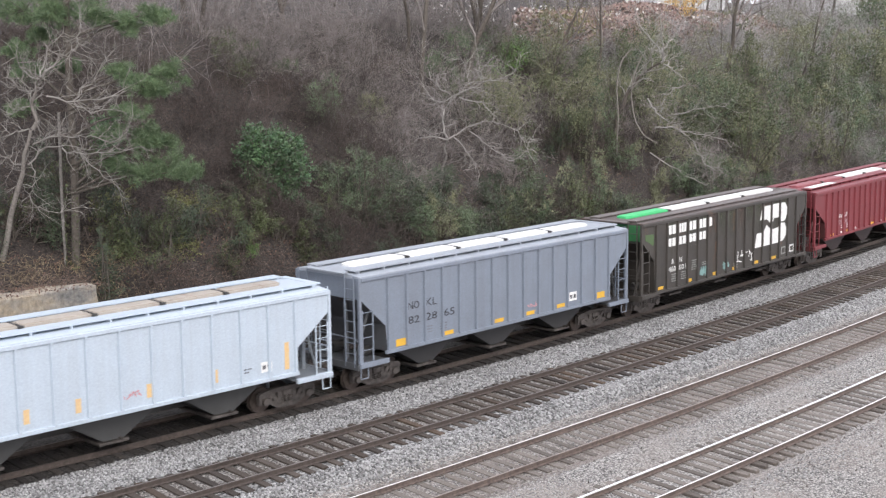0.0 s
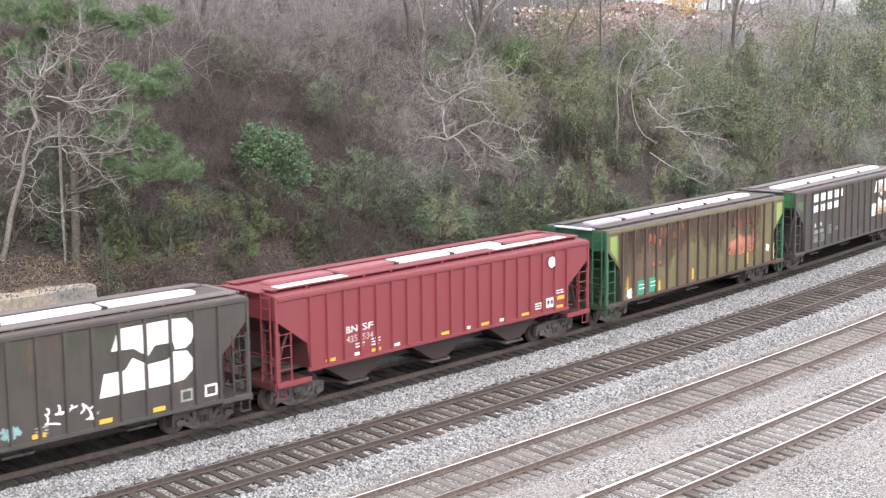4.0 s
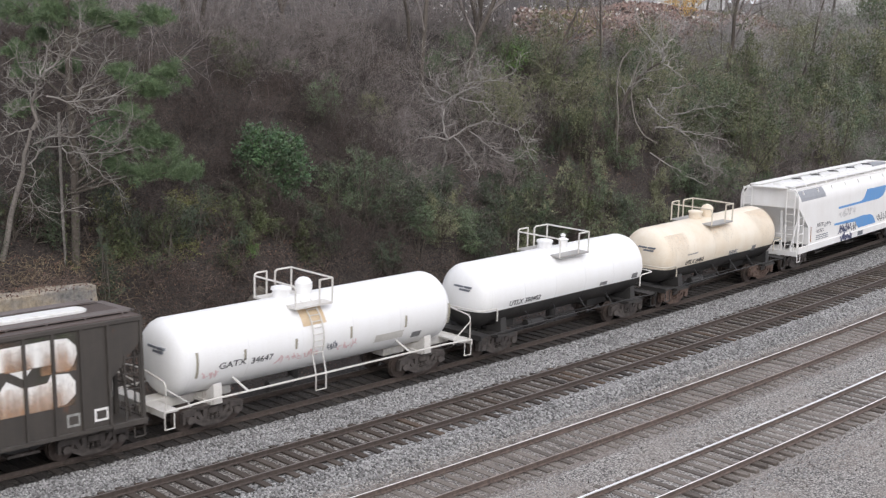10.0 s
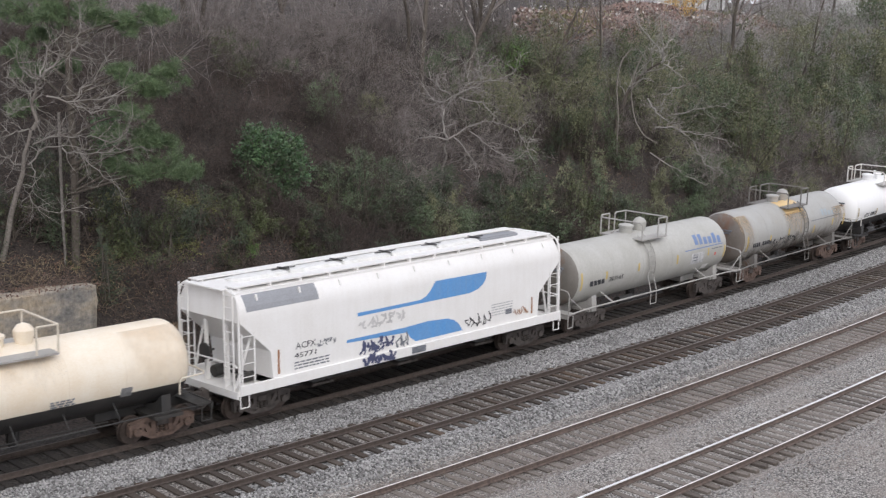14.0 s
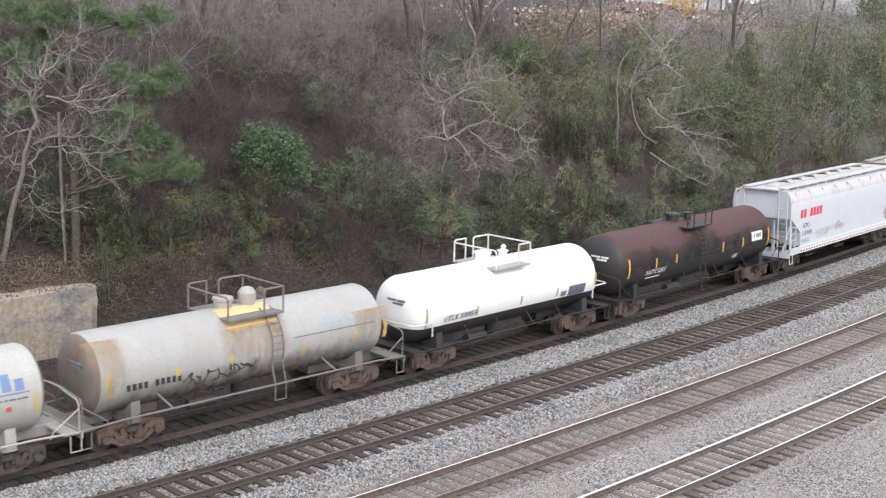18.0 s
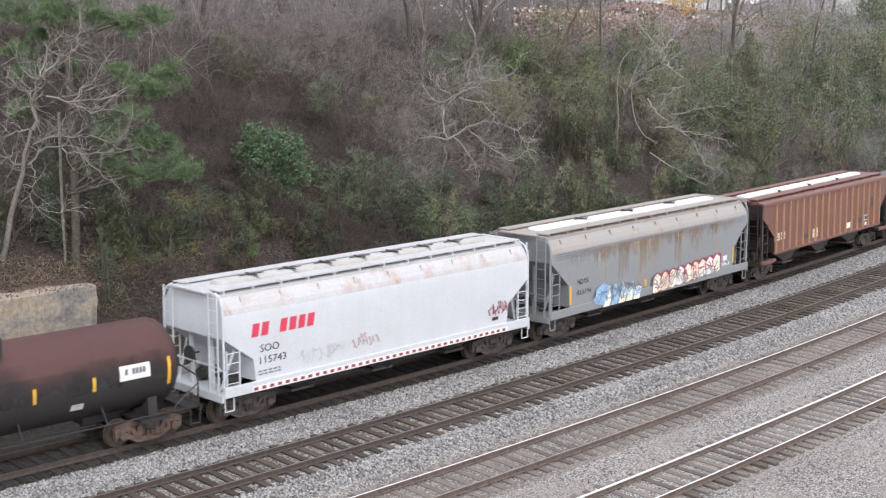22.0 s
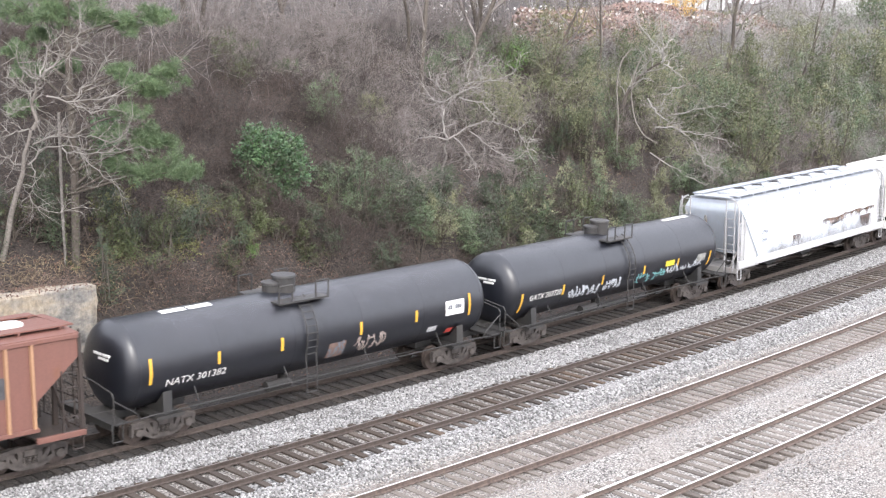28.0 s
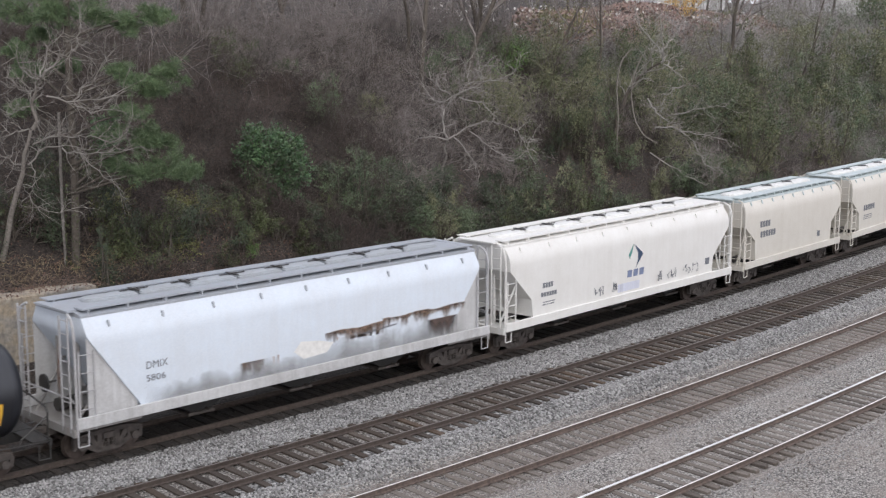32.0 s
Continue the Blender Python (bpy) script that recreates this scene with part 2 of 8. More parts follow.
def fast_mesh(name, verts, faces, material, sides):
    """A large mesh from arrays: verts (n, 3), faces (m, sides)."""
    me = bpy.data.meshes.new(name)
    nf = len(faces)
    me.vertices.add(len(verts)), me.loops.add(nf * sides), me.polygons.add(nf)
    me.vertices.foreach_set("co", np.asarray(verts, dtype=np.float32).ravel())
    me.loops.foreach_set("vertex_index", np.asarray(faces, dtype=np.int32).ravel())
    me.polygons.foreach_set("loop_start", np.arange(0, nf * sides, sides, dtype=np.int32))
    me.update(calc_edges=True)
    me.materials.append(material)
    return me

# ---- the ground, the tracks ----
T2, T3, T4 = -4.62, -8.64, -12.91
Z34 = -0.316
PROFILE = [(-400, -0.8), (-60, -0.7), (-22, -0.6), (-15.6, -0.52), (-14.6, -0.5), (-14.3, -0.575), (-13.75, -0.575), (-13.55, -0.53), (-12.2, -0.525), (-11.6, -0.5), (-10.3, -0.5), (-9.95, -0.535), (-9.5, -0.525), (-7.9, -0.515), (-7.4, -0.505), (-7.2, -0.5), (-6.9, -0.42), (-6.4, -0.22),
           (-6.0, -0.21), (-5.5, -0.22), (-3.7, -0.22), (-3.2, -0.2), (-2.6, -0.23), (-2.0, -0.22), (-1.4, -0.215), (1.5, -0.2), (1.9, -0.24), (2.8, -0.6), (3.6, -0.65), (4.6, -0.3),
           (8.0, 3.2), (9.5, 3.9), (11.0, 4.8), (21.0, 10.6), (25.0, 11.6), (40.0, 12.0), (90.0, 12.2), (400, 13.0)]


def ground_z(arc, off):
    z = float(np.interp(off, [p[0] for p in PROFILE], [p[1] for p in PROFILE]))
    if off > 4.0:
        w = min(1.0, (off - 4.0) / 5.0)
        z += w * 1.3 * noise.noise(Vector((arc * 0.07, off * 0.09, 3.1))) + w * 0.4 * noise.noise(Vector((arc * 0.3, off * 0.3, 7.7)))
    elif off < -6.5:
        z += 0.03 * noise.noise(Vector((arc * 0.25, off * 0.6, 1.3)))
    else:
        z += 0.025 * noise.noise(Vector((arc * 0.8, off * 1.5, 2.3)))
    return z


def ground():
    arcs = [-420, -300, -200, -120, -70, -40, -20] + [float(a) for a in range(-10, 220, 1)] + [230, 250, 280, 330, 400, 500]
    offs = [-400, -200, -100, -60, -40, -30, -22, -18] + list(np.arange(-16, -7.5, 0.25)) + list(np.arange(-7.5, 5, 0.2) - 0.1) + list(np.arange(5, 30, 0.6)) + [31, 33, 36, 40, 50, 65, 90, 130, 200, 300, 400]
    verts = [on_arc(a, o, ground_z(a, o)) for a in arcs for o in offs]
    n = len(offs)
    faces = [(i * n + j, (i + 1) * n + j, (i + 1) * n + j + 1, i * n + j + 1) for i in range(len(arcs) - 1) for j in range(n - 1)]
    me = bpy.data.meshes.new("ground")
    me.from_pydata(verts, [], faces)
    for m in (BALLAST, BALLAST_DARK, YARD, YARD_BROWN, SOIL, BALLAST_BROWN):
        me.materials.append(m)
    idx = []
    for i in range(len(arcs) - 1):
        for j in range(n - 1):
            o = (offs[j] + offs[j + 1]) / 2
            if o > 2.6:
                k = 4
            elif o > -1.31:
                k = 1
            elif abs(o - T2) < 0.8:
                k = 5
            elif o > -6.9 + 0.3 * noise.noise(Vector((arcs[i] * 0.35, 0.0, 5.0))):
                k = 0
            elif abs(o - T3) < 1.5:
                k = 3
            else:
                k = 2
            idx.append(k)
    me.polygons.foreach_set("material_index", idx)
    me.polygons.foreach_set("use_smooth", [True] * len(me.polygons))
    tagged(new("ground", me), "grey ballast, yard gravel and brown leaf-strewn bank", "ground", kind="structure")


def track(off, z, a0, a1, rail_mats, sleeper_mat, label, sleeper_drop, step=0.53, shiny=()):
    t = tagged(new("railway_track"), label, "railway track", "parallel tracks", "structure")
    rng = random.Random(int(-off * 10))
    prof = [(-0.075, -0.165), (0.075, -0.165), (0.075, -0.15), (0.012, -0.125), (0.012, -0.045), (0.036, -0.035), (0.036, -0.006), (0.028, 0.0), (-0.028, 0.0), (-0.036, -0.006), (-0.036, -0.035), (-0.012, -0.045), (-0.012, -0.125), (-0.075, -0.15)]
    for side in (-1, 1):
        bm = bmesh.new()
        rings = []
        a = a0
        while a <= a1:
            rings.append([bm.verts.new(on_arc(a, off + side * 0.755 + p, z + q)) for p, q in prof])
            a += 1.5
        for r, s in zip(rings, rings[1:]):
            for k in range(len(prof)):
                f = bm.faces.new((r[k], r[(k + 1) % len(prof)], s[(k + 1) % len(prof)], s[k]))
                if k in ((6, 7, 8, 9) if side in shiny else (7,)):
                    f.material_index = min(1 if side < 0 else 2, len(rail_mats) - 1)
        part("rail", bm, rail_mats, t)
    me = []
    for k in range(5):
        bm = bmesh.new()
        box(bm, -0.115, 0.115, -1.3, 1.3, -0.18, 0.0, 0.012)
        for v in bm.verts:
            v.co.x += rng.uniform(-0.008, 0.008)
            v.co.z += rng.uniform(-0.008, 0.004)
        me.append(mesh_of("sleeper", bm, sleeper_mat))
    a = a0 + 0.3
    n = 0
    while a < a1 and n < 300:
        a += step * rng.uniform(0.93, 1.07)
        n += 1
        m = arc_pose(a, off + rng.uniform(-0.06, 0.06), z - 0.168 - sleeper_drop * rng.uniform(0.6, 1.1)) @ pose(0, 0, 0, 0, 0, rng.uniform(-1.6, 1.6))
        shared("sleeper", rng.choice(me), t, m)
    return t


def retaining_wall():
    w = tagged(new("retaining_wall"), "stained weathered concrete retaining wall at the foot of the bank", "wall", kind="structure")
    bm = bmesh.new()
    box(bm, 0, 12.75, 0, 0.7, -0.8, 3.4, 0.05)
    bmesh.ops.subdivide_edges(bm, edges=[e for e in bm.edges if e.calc_length() > 2], cuts=14)
    for v in bm.verts:
        v.co += 0.09 * noise.noise_vector(v.co * 0.9) + 0.07 * noise.noise_vector(v.co * 3.1)
    part("wall_face", bm, CONCRETE, w)
    w.matrix_basis = arc_pose(9.0, 6.0, 0.0)


ground()
track(0.0, 0.0, 4, 150, [RAIL_RUST, RAIL_MAIN], SLEEPER_DARK, "main line with worn rails on dark oily sleepers", -0.01)
track(T2, 0.0, 4, 150, [RAIL_RUST, RAIL_DULL], SLEEPER, "dull rails on brown wooden sleepers in grey ballast", -0.012)
track(T3, Z34, 4, 150, [RAIL_RED, RAIL_BROWN, RAIL_WORN], SLEEPER_OLD, "yard track with sleepers sunk in brown dirt", 0.004)
track(T4, Z34, 4, 150, [RAIL_RED, RAIL_WORN, RAIL_TOP], SLEEPER_OLD, "yard track with polished rails sunk in gravel", 0.004, shiny=(1,))
retaining_wall()

# ---- the train ----
WHITE_GEAR = paint("white_gear", (0.72, 0.7, 0.66), (0.3, 0.25, 0.18), 0.4, 0.1)
BLACK_GEAR = paint("black_gear", (0.03, 0.03, 0.03), (0.08, 0.07, 0.06), 0.5)
# near-black bay colour paints in the shade beneath the cars
DARK_BAY = paint("shaded_bay", (0.018, 0.017, 0.016), (0.03, 0.027, 0.024), 0.6)
SAFETY_YELLOW = paint("yellow_marker", (0.75, 0.42, 0.04), (0.3, 0.22, 0.1), 0.2)
LETTER_BLACK = plain("black_lettering", (0.03, 0.03, 0.035), 0.6, 0, 0.2)
LETTER_GREY = plain("faded_lettering", (0.16, 0.17, 0.19), 0.7, 0, 0.3)
LETTER_WHITE = plain("white_lettering", (0.78, 0.77, 0.74), 0.6, 0, 0.12)
HATCH_WHITE = paint("white_hatch", (0.82, 0.82, 0.8), (0.4, 0.36, 0.3), 0.25)
CARS = []
LEANING = []
GRATING = paint("steel_grating", (0.4, 0.39, 0.37), (0.2, 0.18, 0.15), 0.5)
SIDE = -1.62


def wheelset_mesh():
    bm = bmesh.new()
    prof = [(-0.95, 0.075), (-0.8, 0.075), (-0.79, 0.17), (-0.785, 0.17), (-0.785, 0.36), (-0.79, 0.42), (-0.685, 0.428), (-0.68, 0.455), (-0.655, 0.455), (-0.65, 0.35), (-0.69, 0.3), (-0.66, 0.14), (-0.6, 0.09)]
    lathe(bm, prof + [(-s, r) for s, r in prof[::-1]], "y", 24)
    for side in (-1, 1):
        for k in range(6):
            a = k * math.pi / 3
            box(bm, -0.02 + 0.24 * math.cos(a), 0.02 + 0.24 * math.cos(a), side * 0.79 - 0.012, side * 0.79 + 0.012, -0.02 + 0.24 * math.sin(a), 0.02 + 0.24 * math.sin(a))
    return mesh_of("wheelset", bm, WHEEL, True)


def side_frame_mesh():
    """A cast bogie side frame with its two triangular windows and bearing pedestals."""
    bm = bmesh.new()
    bars = [((-1.12, 0.64), (-0.5, 0.74)), ((-0.5, 0.74), (0.5, 0.74)), ((0.5, 0.74), (1.12, 0.64)), ((-0.78, 0.42), (-0.36, 0.19)), ((0.78, 0.42), (0.36, 0.19)), ((-0.38, 0.19), (0.38, 0.19)),
            ((-0.3, 0.2), (-0.3, 0.74)), ((0.3, 0.2), (0.3, 0.74)), ((-0.36, 0.24), (-0.62, 0.7)), ((0.36, 0.24), (0.62, 0.7))]
    for (x0, z0), (x1, z1) in bars:
        d = Vector((x1 - x0, 0, z1 - z0)).normalized()
        n = Vector((-d.z, 0, d.x)) * 0.075
        extruded(bm, [(x0 - n.x, z0 - n.z), (x1 - n.x, z1 - n.z), (x1 + n.x, z1 + n.z), (x0 + n.x, z0 + n.z)], "y", -0.075, 0.075)
    for sx in (-1, 1):
        extruded(bm, [(sx * 1.16, 0.66), (sx * 1.14, 0.32), (sx * 1.06, 0.32), (sx * 1.04, 0.55), (sx * 0.74, 0.55), (sx * 0.74, 0.34), (sx * 0.64, 0.4), (sx * 0.62, 0.7)], "y", -0.09, 0.09)
        lathe(bm, [(-0.16, 0.08), (-0.16, 0.13), (0.02, 0.14), (0.02, 0.1)], "y", 12, (sx * 0.89, 0, 0.43))
    for x in (-0.17, 0.0, 0.17):
        for k in range(5):
            lathe(bm, [(0.26 + 0.075 * k, 0.05), (0.29 + 0.075 * k, 0.075), (0.32 + 0.075 * k, 0.05)], "z", 8, (x, -0.02, 0))
    return mesh_of("side_frame", bm, STEEL_DARK)


def bolster_mesh():
    bm = bmesh.new()
    extruded(bm, [(-1.12, 0.52), (1.12, 0.52), (1.12, 0.7), (0.5, 0.82), (-0.5, 0.82), (-1.12, 0.7)], "x", -0.2, 0.2)
    lathe(bm, [(0.8, 0.2), (0.88, 0.2)], "z", 14)
    box(bm, -0.85, -0.78, -0.7, 0.7, 0.36, 0.46), box(bm, 0.78, 0.85, -0.7, 0.7, 0.36, 0.46)
    return mesh_of("bogie", bm, STEEL_DARK)


WHEELSET, FRAME, BOLSTER = wheelset_mesh(), side_frame_mesh(), bolster_mesh()
FRAME_RUST = FRAME.copy()
FRAME_RUST.materials[0] = STEEL_RUST
WHEELSETS = []


def bogie(car, x, rusty=False):
    b = shared("bogie", BOLSTER, car, pose(x, 0, 0), "dark cast steel bogie")
    for y, turn in ((-1.0, 0), (1.0, 180)):
        shared("side_frame", FRAME_RUST if rusty else FRAME, b, pose(0, y, 0, 0, 0, turn))
    for dx in (-0.89, 0.89):
        w = shared("wheelset", WHEELSET, b, pose(dx, 0, 0.42))
        WHEELSETS.append((w, dx))


def coupler_mesh():
    bm = bmesh.new()
    box(bm, -0.75, 0.0, -0.09, 0.09, 0.72, 0.92, 0.02)
    extruded(bm, [(-0.75, -0.14), (-1.0, -0.2), (-1.08, -0.06), (-0.95, 0.0), (-1.05, 0.1), (-1.0, 0.18), (-0.75, 0.14)], "z", 0.66, 0.96)
    pipe(bm, [(-0.3, -0.35, 0.75), (-0.6, -0.4, 0.5), (-0.9, -0.3, 0.45)], 0.025)
    return mesh_of("coupler", bm, STEEL_DARK)


COUPLER = coupler_mesh()


RUNGS = {}


def ladder(car, mat, x, y, z0, z1, wide, rungs, along="x", name="ladder"):
    bm = bmesh.new()
    w = wide / 2
    d = Vector((1, 0, 0)) if along == "x" else Vector((0, 1, 0))
    o = Vector((x, y, 0))
    for s in (-w, w):
        p = o + d * s
        box(bm, p.x - 0.022, p.x + 0.022, p.y - 0.022, p.y + 0.022, z0, z1)
    frame_part = part(name, bm, mat, car)
    key = (mat.name, along, round(wide, 2))
    if key not in RUNGS:
        bm = bmesh.new()
        rod(bm, -d * w, d * w, 0.016, 5)
        RUNGS[key] = mesh_of("rung", bm, mat)
    for k in range(rungs):
        z = z0 + 0.1 + (z1 - z0 - 0.2) * k / max(1, rungs - 1)
        shared("rung", RUNGS[key], frame_part, pose(x, y, z))
    return frame_part


def lettering(car, body, x0, x1, z, high, mat, y=SIDE, tilt=0.0):
    """Raised letters on the side towards the camera, from x0 to x1, z: foot of the letters, high: their height."""
    cu = bpy.data.curves.new("lettering", "FONT")
    cu.body, cu.size, cu.extrude, cu.resolution_u = body, 1.0, 0.003, 2
    tmp = bpy.data.objects.new("lettering", cu)
    me = bpy.data.meshes.new_from_object(tmp)
    bpy.data.objects.remove(tmp)
    co = np.empty(len(me.vertices) * 3)
    me.vertices.foreach_get("co", co)
    co = co.reshape(-1, 3)
    lo, hi = co.min(0), co.max(0)
    co[:, 0] = (co[:, 0] - lo[0]) * (x1 - x0) / (hi[0] - lo[0])
    co[:, 1] = (co[:, 1] - lo[1]) * high / (hi[1] - lo[1])
    me.vertices.foreach_set("co", co.ravel())
    me.materials.append(mat)
    return shared("lettering", me, car, pose(x0, y - 0.008, z, 90 - tilt))


def blocks(car, pattern, x, z, high, step, mat, y=SIDE, name="lettering_block", slant=0.0, fill=0.74):
    """A word as a row of plain blocks: '#' one letter, ' ' a gap."""
    bm = bmesh.new()
    extruded(bm, [(0, 0), (fill * step, 0), (fill * step + slant * high, high), (slant * high, high)], "y", -0.012, -0.004)
    me = mesh_of(name, bm, mat)
    for k, ch in enumerate(pattern):
        if ch == "#":
            shared(name, me, car, pose(x + k * step, y, z))


def decal(car, pts, mat, y=SIDE, name="decal", lift=0.0, label=""):
    bm = bmesh.new()
    extruded(bm, pts, "y", y - 0.01 - lift, y - 0.003 - lift)
    return part(name, bm, mat, car, label)


def rect(car, x0, x1, z0, z1, mat, y=SIDE, name="decal", lift=0.0):
    return decal(car, [(x0, z0), (x1, z0), (x1, z1), (x0, z1)], mat, y, name, lift)


def small_print(car, x, z, wide, lines, mat, y=SIDE, gap=0.1, high=0.045, seed=1):
    rng = random.Random(seed)
    bm = bmesh.new()
    for k in range(lines):
        a = x
        while a < x + wide - 0.05:
            b = min(a + rng.uniform(0.08, 0.25), x + wide)
            extruded(bm, [(a, z - k * gap), (b, z - k * gap), (b, z - k * gap + high), (a, z - k * gap + high)], "y", y - 0.01, y - 0.004)
            a = b + 0.05
    return tagged(part("stencil_print", bm, mat, car), kind="stuff")


def scrawl(car, x, z, wide, high, mat, y=SIDE, strokes=9, thick=0.05, seed=1, lift=0.0, name="graffiti"):
    """Unreadable looping spray-paint strokes."""
    rng = random.Random(seed)
    bm = bmesh.new()
    for k in range(strokes):
        cx = x + wide * (k + 0.5) / strokes
        p = [Vector((cx + rng.uniform(-0.5, 0.5) * wide / strokes * 1.6, z + rng.uniform(0, 1) * high)) for _ in range(4)]
        line = []
        for i in range(len(p) - 1):
            for j in range(5):
                t = j / 5
                line.append(p[i].lerp(p[i + 1], t) + Vector((math.sin(t * math.pi) * 0.12 * high, math.cos(t * 3) * 0.06 * high)))
        for q, r in zip(line, line[1:]):
            d = (r - q)
            if d.length < 1e-4:
                continue
            n = Vector((-d.y, d.x)).normalized() * thick / 2
            e = d.normalized() * thick * 0.4
            dy = lift + rng.uniform(0, 0.004)
            vs = [bm.verts.new((w.x, y - 0.012 - dy, w.y)) for w in (q - n - e, r - n + e, r + n + e, q + n - e)]
            bm.faces.new(vs)
    return tagged(part(name, bm, mat, car), kind="stuff")


def car_base(name, label, x0, x1, category, bogie_in=2.1, rusty=False):
    """The empty at the car's middle; x0, x1: the ends of its platforms along the train."""
    c = thing(name, label, category, "freight train")
    L = x1 - x0
    CARS.append((c, (x0 + x1) / 2))
    for s in (-1, 1):
        bogie(c, s * (L / 2 - bogie_in), rusty)
        shared("coupler", COUPLER, c, pose(s * (L / 2 - 0.2), 0, 0, 0, 0, 0 if s < 0 else 180))
    return c, L / 2


def hopper(name, label, x0, x1, body, gear=None, roof=None, hatch=None, ribs=15, eave=4.15, low=1.15, cut=(1.4, 3.25, 2.15), end_z=3.55, bays=3, curved=False,
           hatches=6, walk_mat=None, rusty=False, bay_mat=None, end_mat=None, rib_mat=None, peak=0.16, sill_mat=None, inset=0.12,
           end_panel=None, end_walk=None, slope_mat=None, closed=False, boards=True, bay_low=0.72):
    """A covered hopper car. cut: how far the slanted cut of the side reaches in, its upper and its lower height."""
    gear, roof, hatch, walk_mat = gear or body, roof or body, hatch or HATCH_WHITE, walk_mat or roof or body
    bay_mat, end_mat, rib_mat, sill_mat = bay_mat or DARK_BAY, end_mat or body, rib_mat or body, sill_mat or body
    c, h = car_base(name, label, x0, x1, "hopper car", 1.42, rusty)
    e = h - inset
    W = 1.62
    ci, zu, zl = cut
    sill = min(low + 0.02, 1.2)
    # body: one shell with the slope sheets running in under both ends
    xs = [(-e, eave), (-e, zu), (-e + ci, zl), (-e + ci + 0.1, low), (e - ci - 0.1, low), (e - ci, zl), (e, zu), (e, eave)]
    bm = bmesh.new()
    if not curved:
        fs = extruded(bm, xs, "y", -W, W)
        # slope_mat: darkened slope sheets, grime with the end's shade painted in
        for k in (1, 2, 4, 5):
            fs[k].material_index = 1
    else:
        prof = [(W, low), (W, 3.55), (W - 0.02, 3.72), (W - 0.07, 3.88), (W - 0.18, 4.06), (W - 0.34, eave)]
        rows = []
        for y, z in [(-y, z) for y, z in prof] + prof[::-1]:
            if z >= zu:
                xe = e
            elif z >= zl:
                xe = e - ci * (zu - z) / (zu - zl)
            else:
                xe = e - ci - 0.1 * (zl - z) / max(0.01, zl - low)
            rows.append(((-xe, y, z), (xe, y, z)))
        extra = []
        for z in (zl, zu):
            if z < 3.54:
                extra.append(z)
        full = []
        for k, (a, b) in enumerate(rows):
            full.append((a, b))
            if k == 0:
                for z in sorted(extra):
                    xe = e if z == zu else e - ci
                    full.append(((-xe, -W, z), (xe, -W, z)))
            if k == len(rows) - 2:
                for z in sorted(extra, reverse=True):
                    xe = e if z == zu else e - ci
                    full.append(((-xe, W, z), (xe, W, z)))
        va = [bm.verts.new(a) for a, b in full]
        vb = [bm.verts.new(b) for a, b in full]
        n = len(full)
        for k in range(n):
            bm.faces.new((va[k], va[(k + 1) % n], vb[(k + 1) % n], vb[k]))
        half = n // 2
        for v in (va, vb):
            for k in range(half - 1):
                bm.faces.new((v[k], v[k + 1], v[n - 2 - k], v[n - 1 - k]))
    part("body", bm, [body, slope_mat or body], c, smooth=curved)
    # roof
    bm = bmesh.new()
    we = W - 0.32 if curved else W + 0.02
    extruded(bm, [(-we, eave - 0.02), (we, eave - 0.02), (we, eave + 0.05), (0.95, eave + peak * 0.75), (0.4, eave + peak), (-0.4, eave + peak), (-0.95, eave + peak * 0.75), (-we, eave + 0.05)], "x", -e - 0.02, e + 0.02)
    part("roof", bm, roof, c)
    # hatch covers along the middle
    span = 2 * e - 1.6
    for k in range(hatches):
        a, b = -span / 2 + span * k / hatches, -span / 2 + span * (k + 1) / hatches - 0.1
        bm = bmesh.new()
        ra, rb = 0.26 if k == 0 else 0.08, 0.26 if k == hatches - 1 else 0.08
        plan = [(a + ra - ra * math.cos(t), -0.36 + ra - ra * math.sin(t)) for t in (0.0, 0.52, 1.05, 1.57)] + [(b - rb + rb * math.sin(t), -0.36 + rb - rb * math.cos(t)) for t in (0.0, 0.52, 1.05, 1.57)]
        plan = plan + [(x, -y) for x, y in plan[::-1]]
        extruded(bm, plan, "z", eave + peak, eave + peak + 0.07)
        extruded(bm, [(x + (0.05 if x < (a + b) / 2 else -0.05), y * 0.8) for x, y in plan], "z", eave + peak + 0.07, eave + peak + 0.1)
        part("hatch_cover", bm, hatch[k % len(hatch)] if isinstance(hatch, list) else hatch, c)
    if not curved:
        bm = bmesh.new()
        box(bm, -0.035, 0.035, -0.4, 0.4, -0.11, -0.02), box(bm, -0.09, 0.09, -0.43, -0.37, -0.1, -0.03)
        me = mesh_of("hatch_latch", bm, BLACK_GEAR)
        for k in range(1, hatches):
            shared("hatch_latch", me, c, pose(-span / 2 + span * k / hatches - 0.05, 0, eave + peak + 0.11))
    if curved:
        bm = bmesh.new()
        box(bm, -0.14, 0.14, -0.05, 0.05, 0, 0.05), box(bm, -0.04, 0.04, -0.3, 0.3, 0.01, 0.04), box(bm, -0.5, 0.5, -0.02, 0.02, 0.01, 0.035)
        me = mesh_of("hatch_latch", bm, BLACK_GEAR)
        for k in range(1, hatches):
            shared("hatch_latch", me, c, pose(-span / 2 + span * k / hatches - 0.03, 0.05, eave + peak + 0.11))
        bm = bmesh.new()
        extruded(bm, [(-1.5, 4.02), (-1.44, 4.02), (-1.38, 4.2), (-1.44, 4.2)], "x", -0.03, 0.03)
        me = mesh_of("eave_bracket", bm, roof)
        for k in range(9):
            shared("eave_bracket", me, c, pose(-e + 0.8 + (2 * e - 1.6) * k / 8, 0, 0))
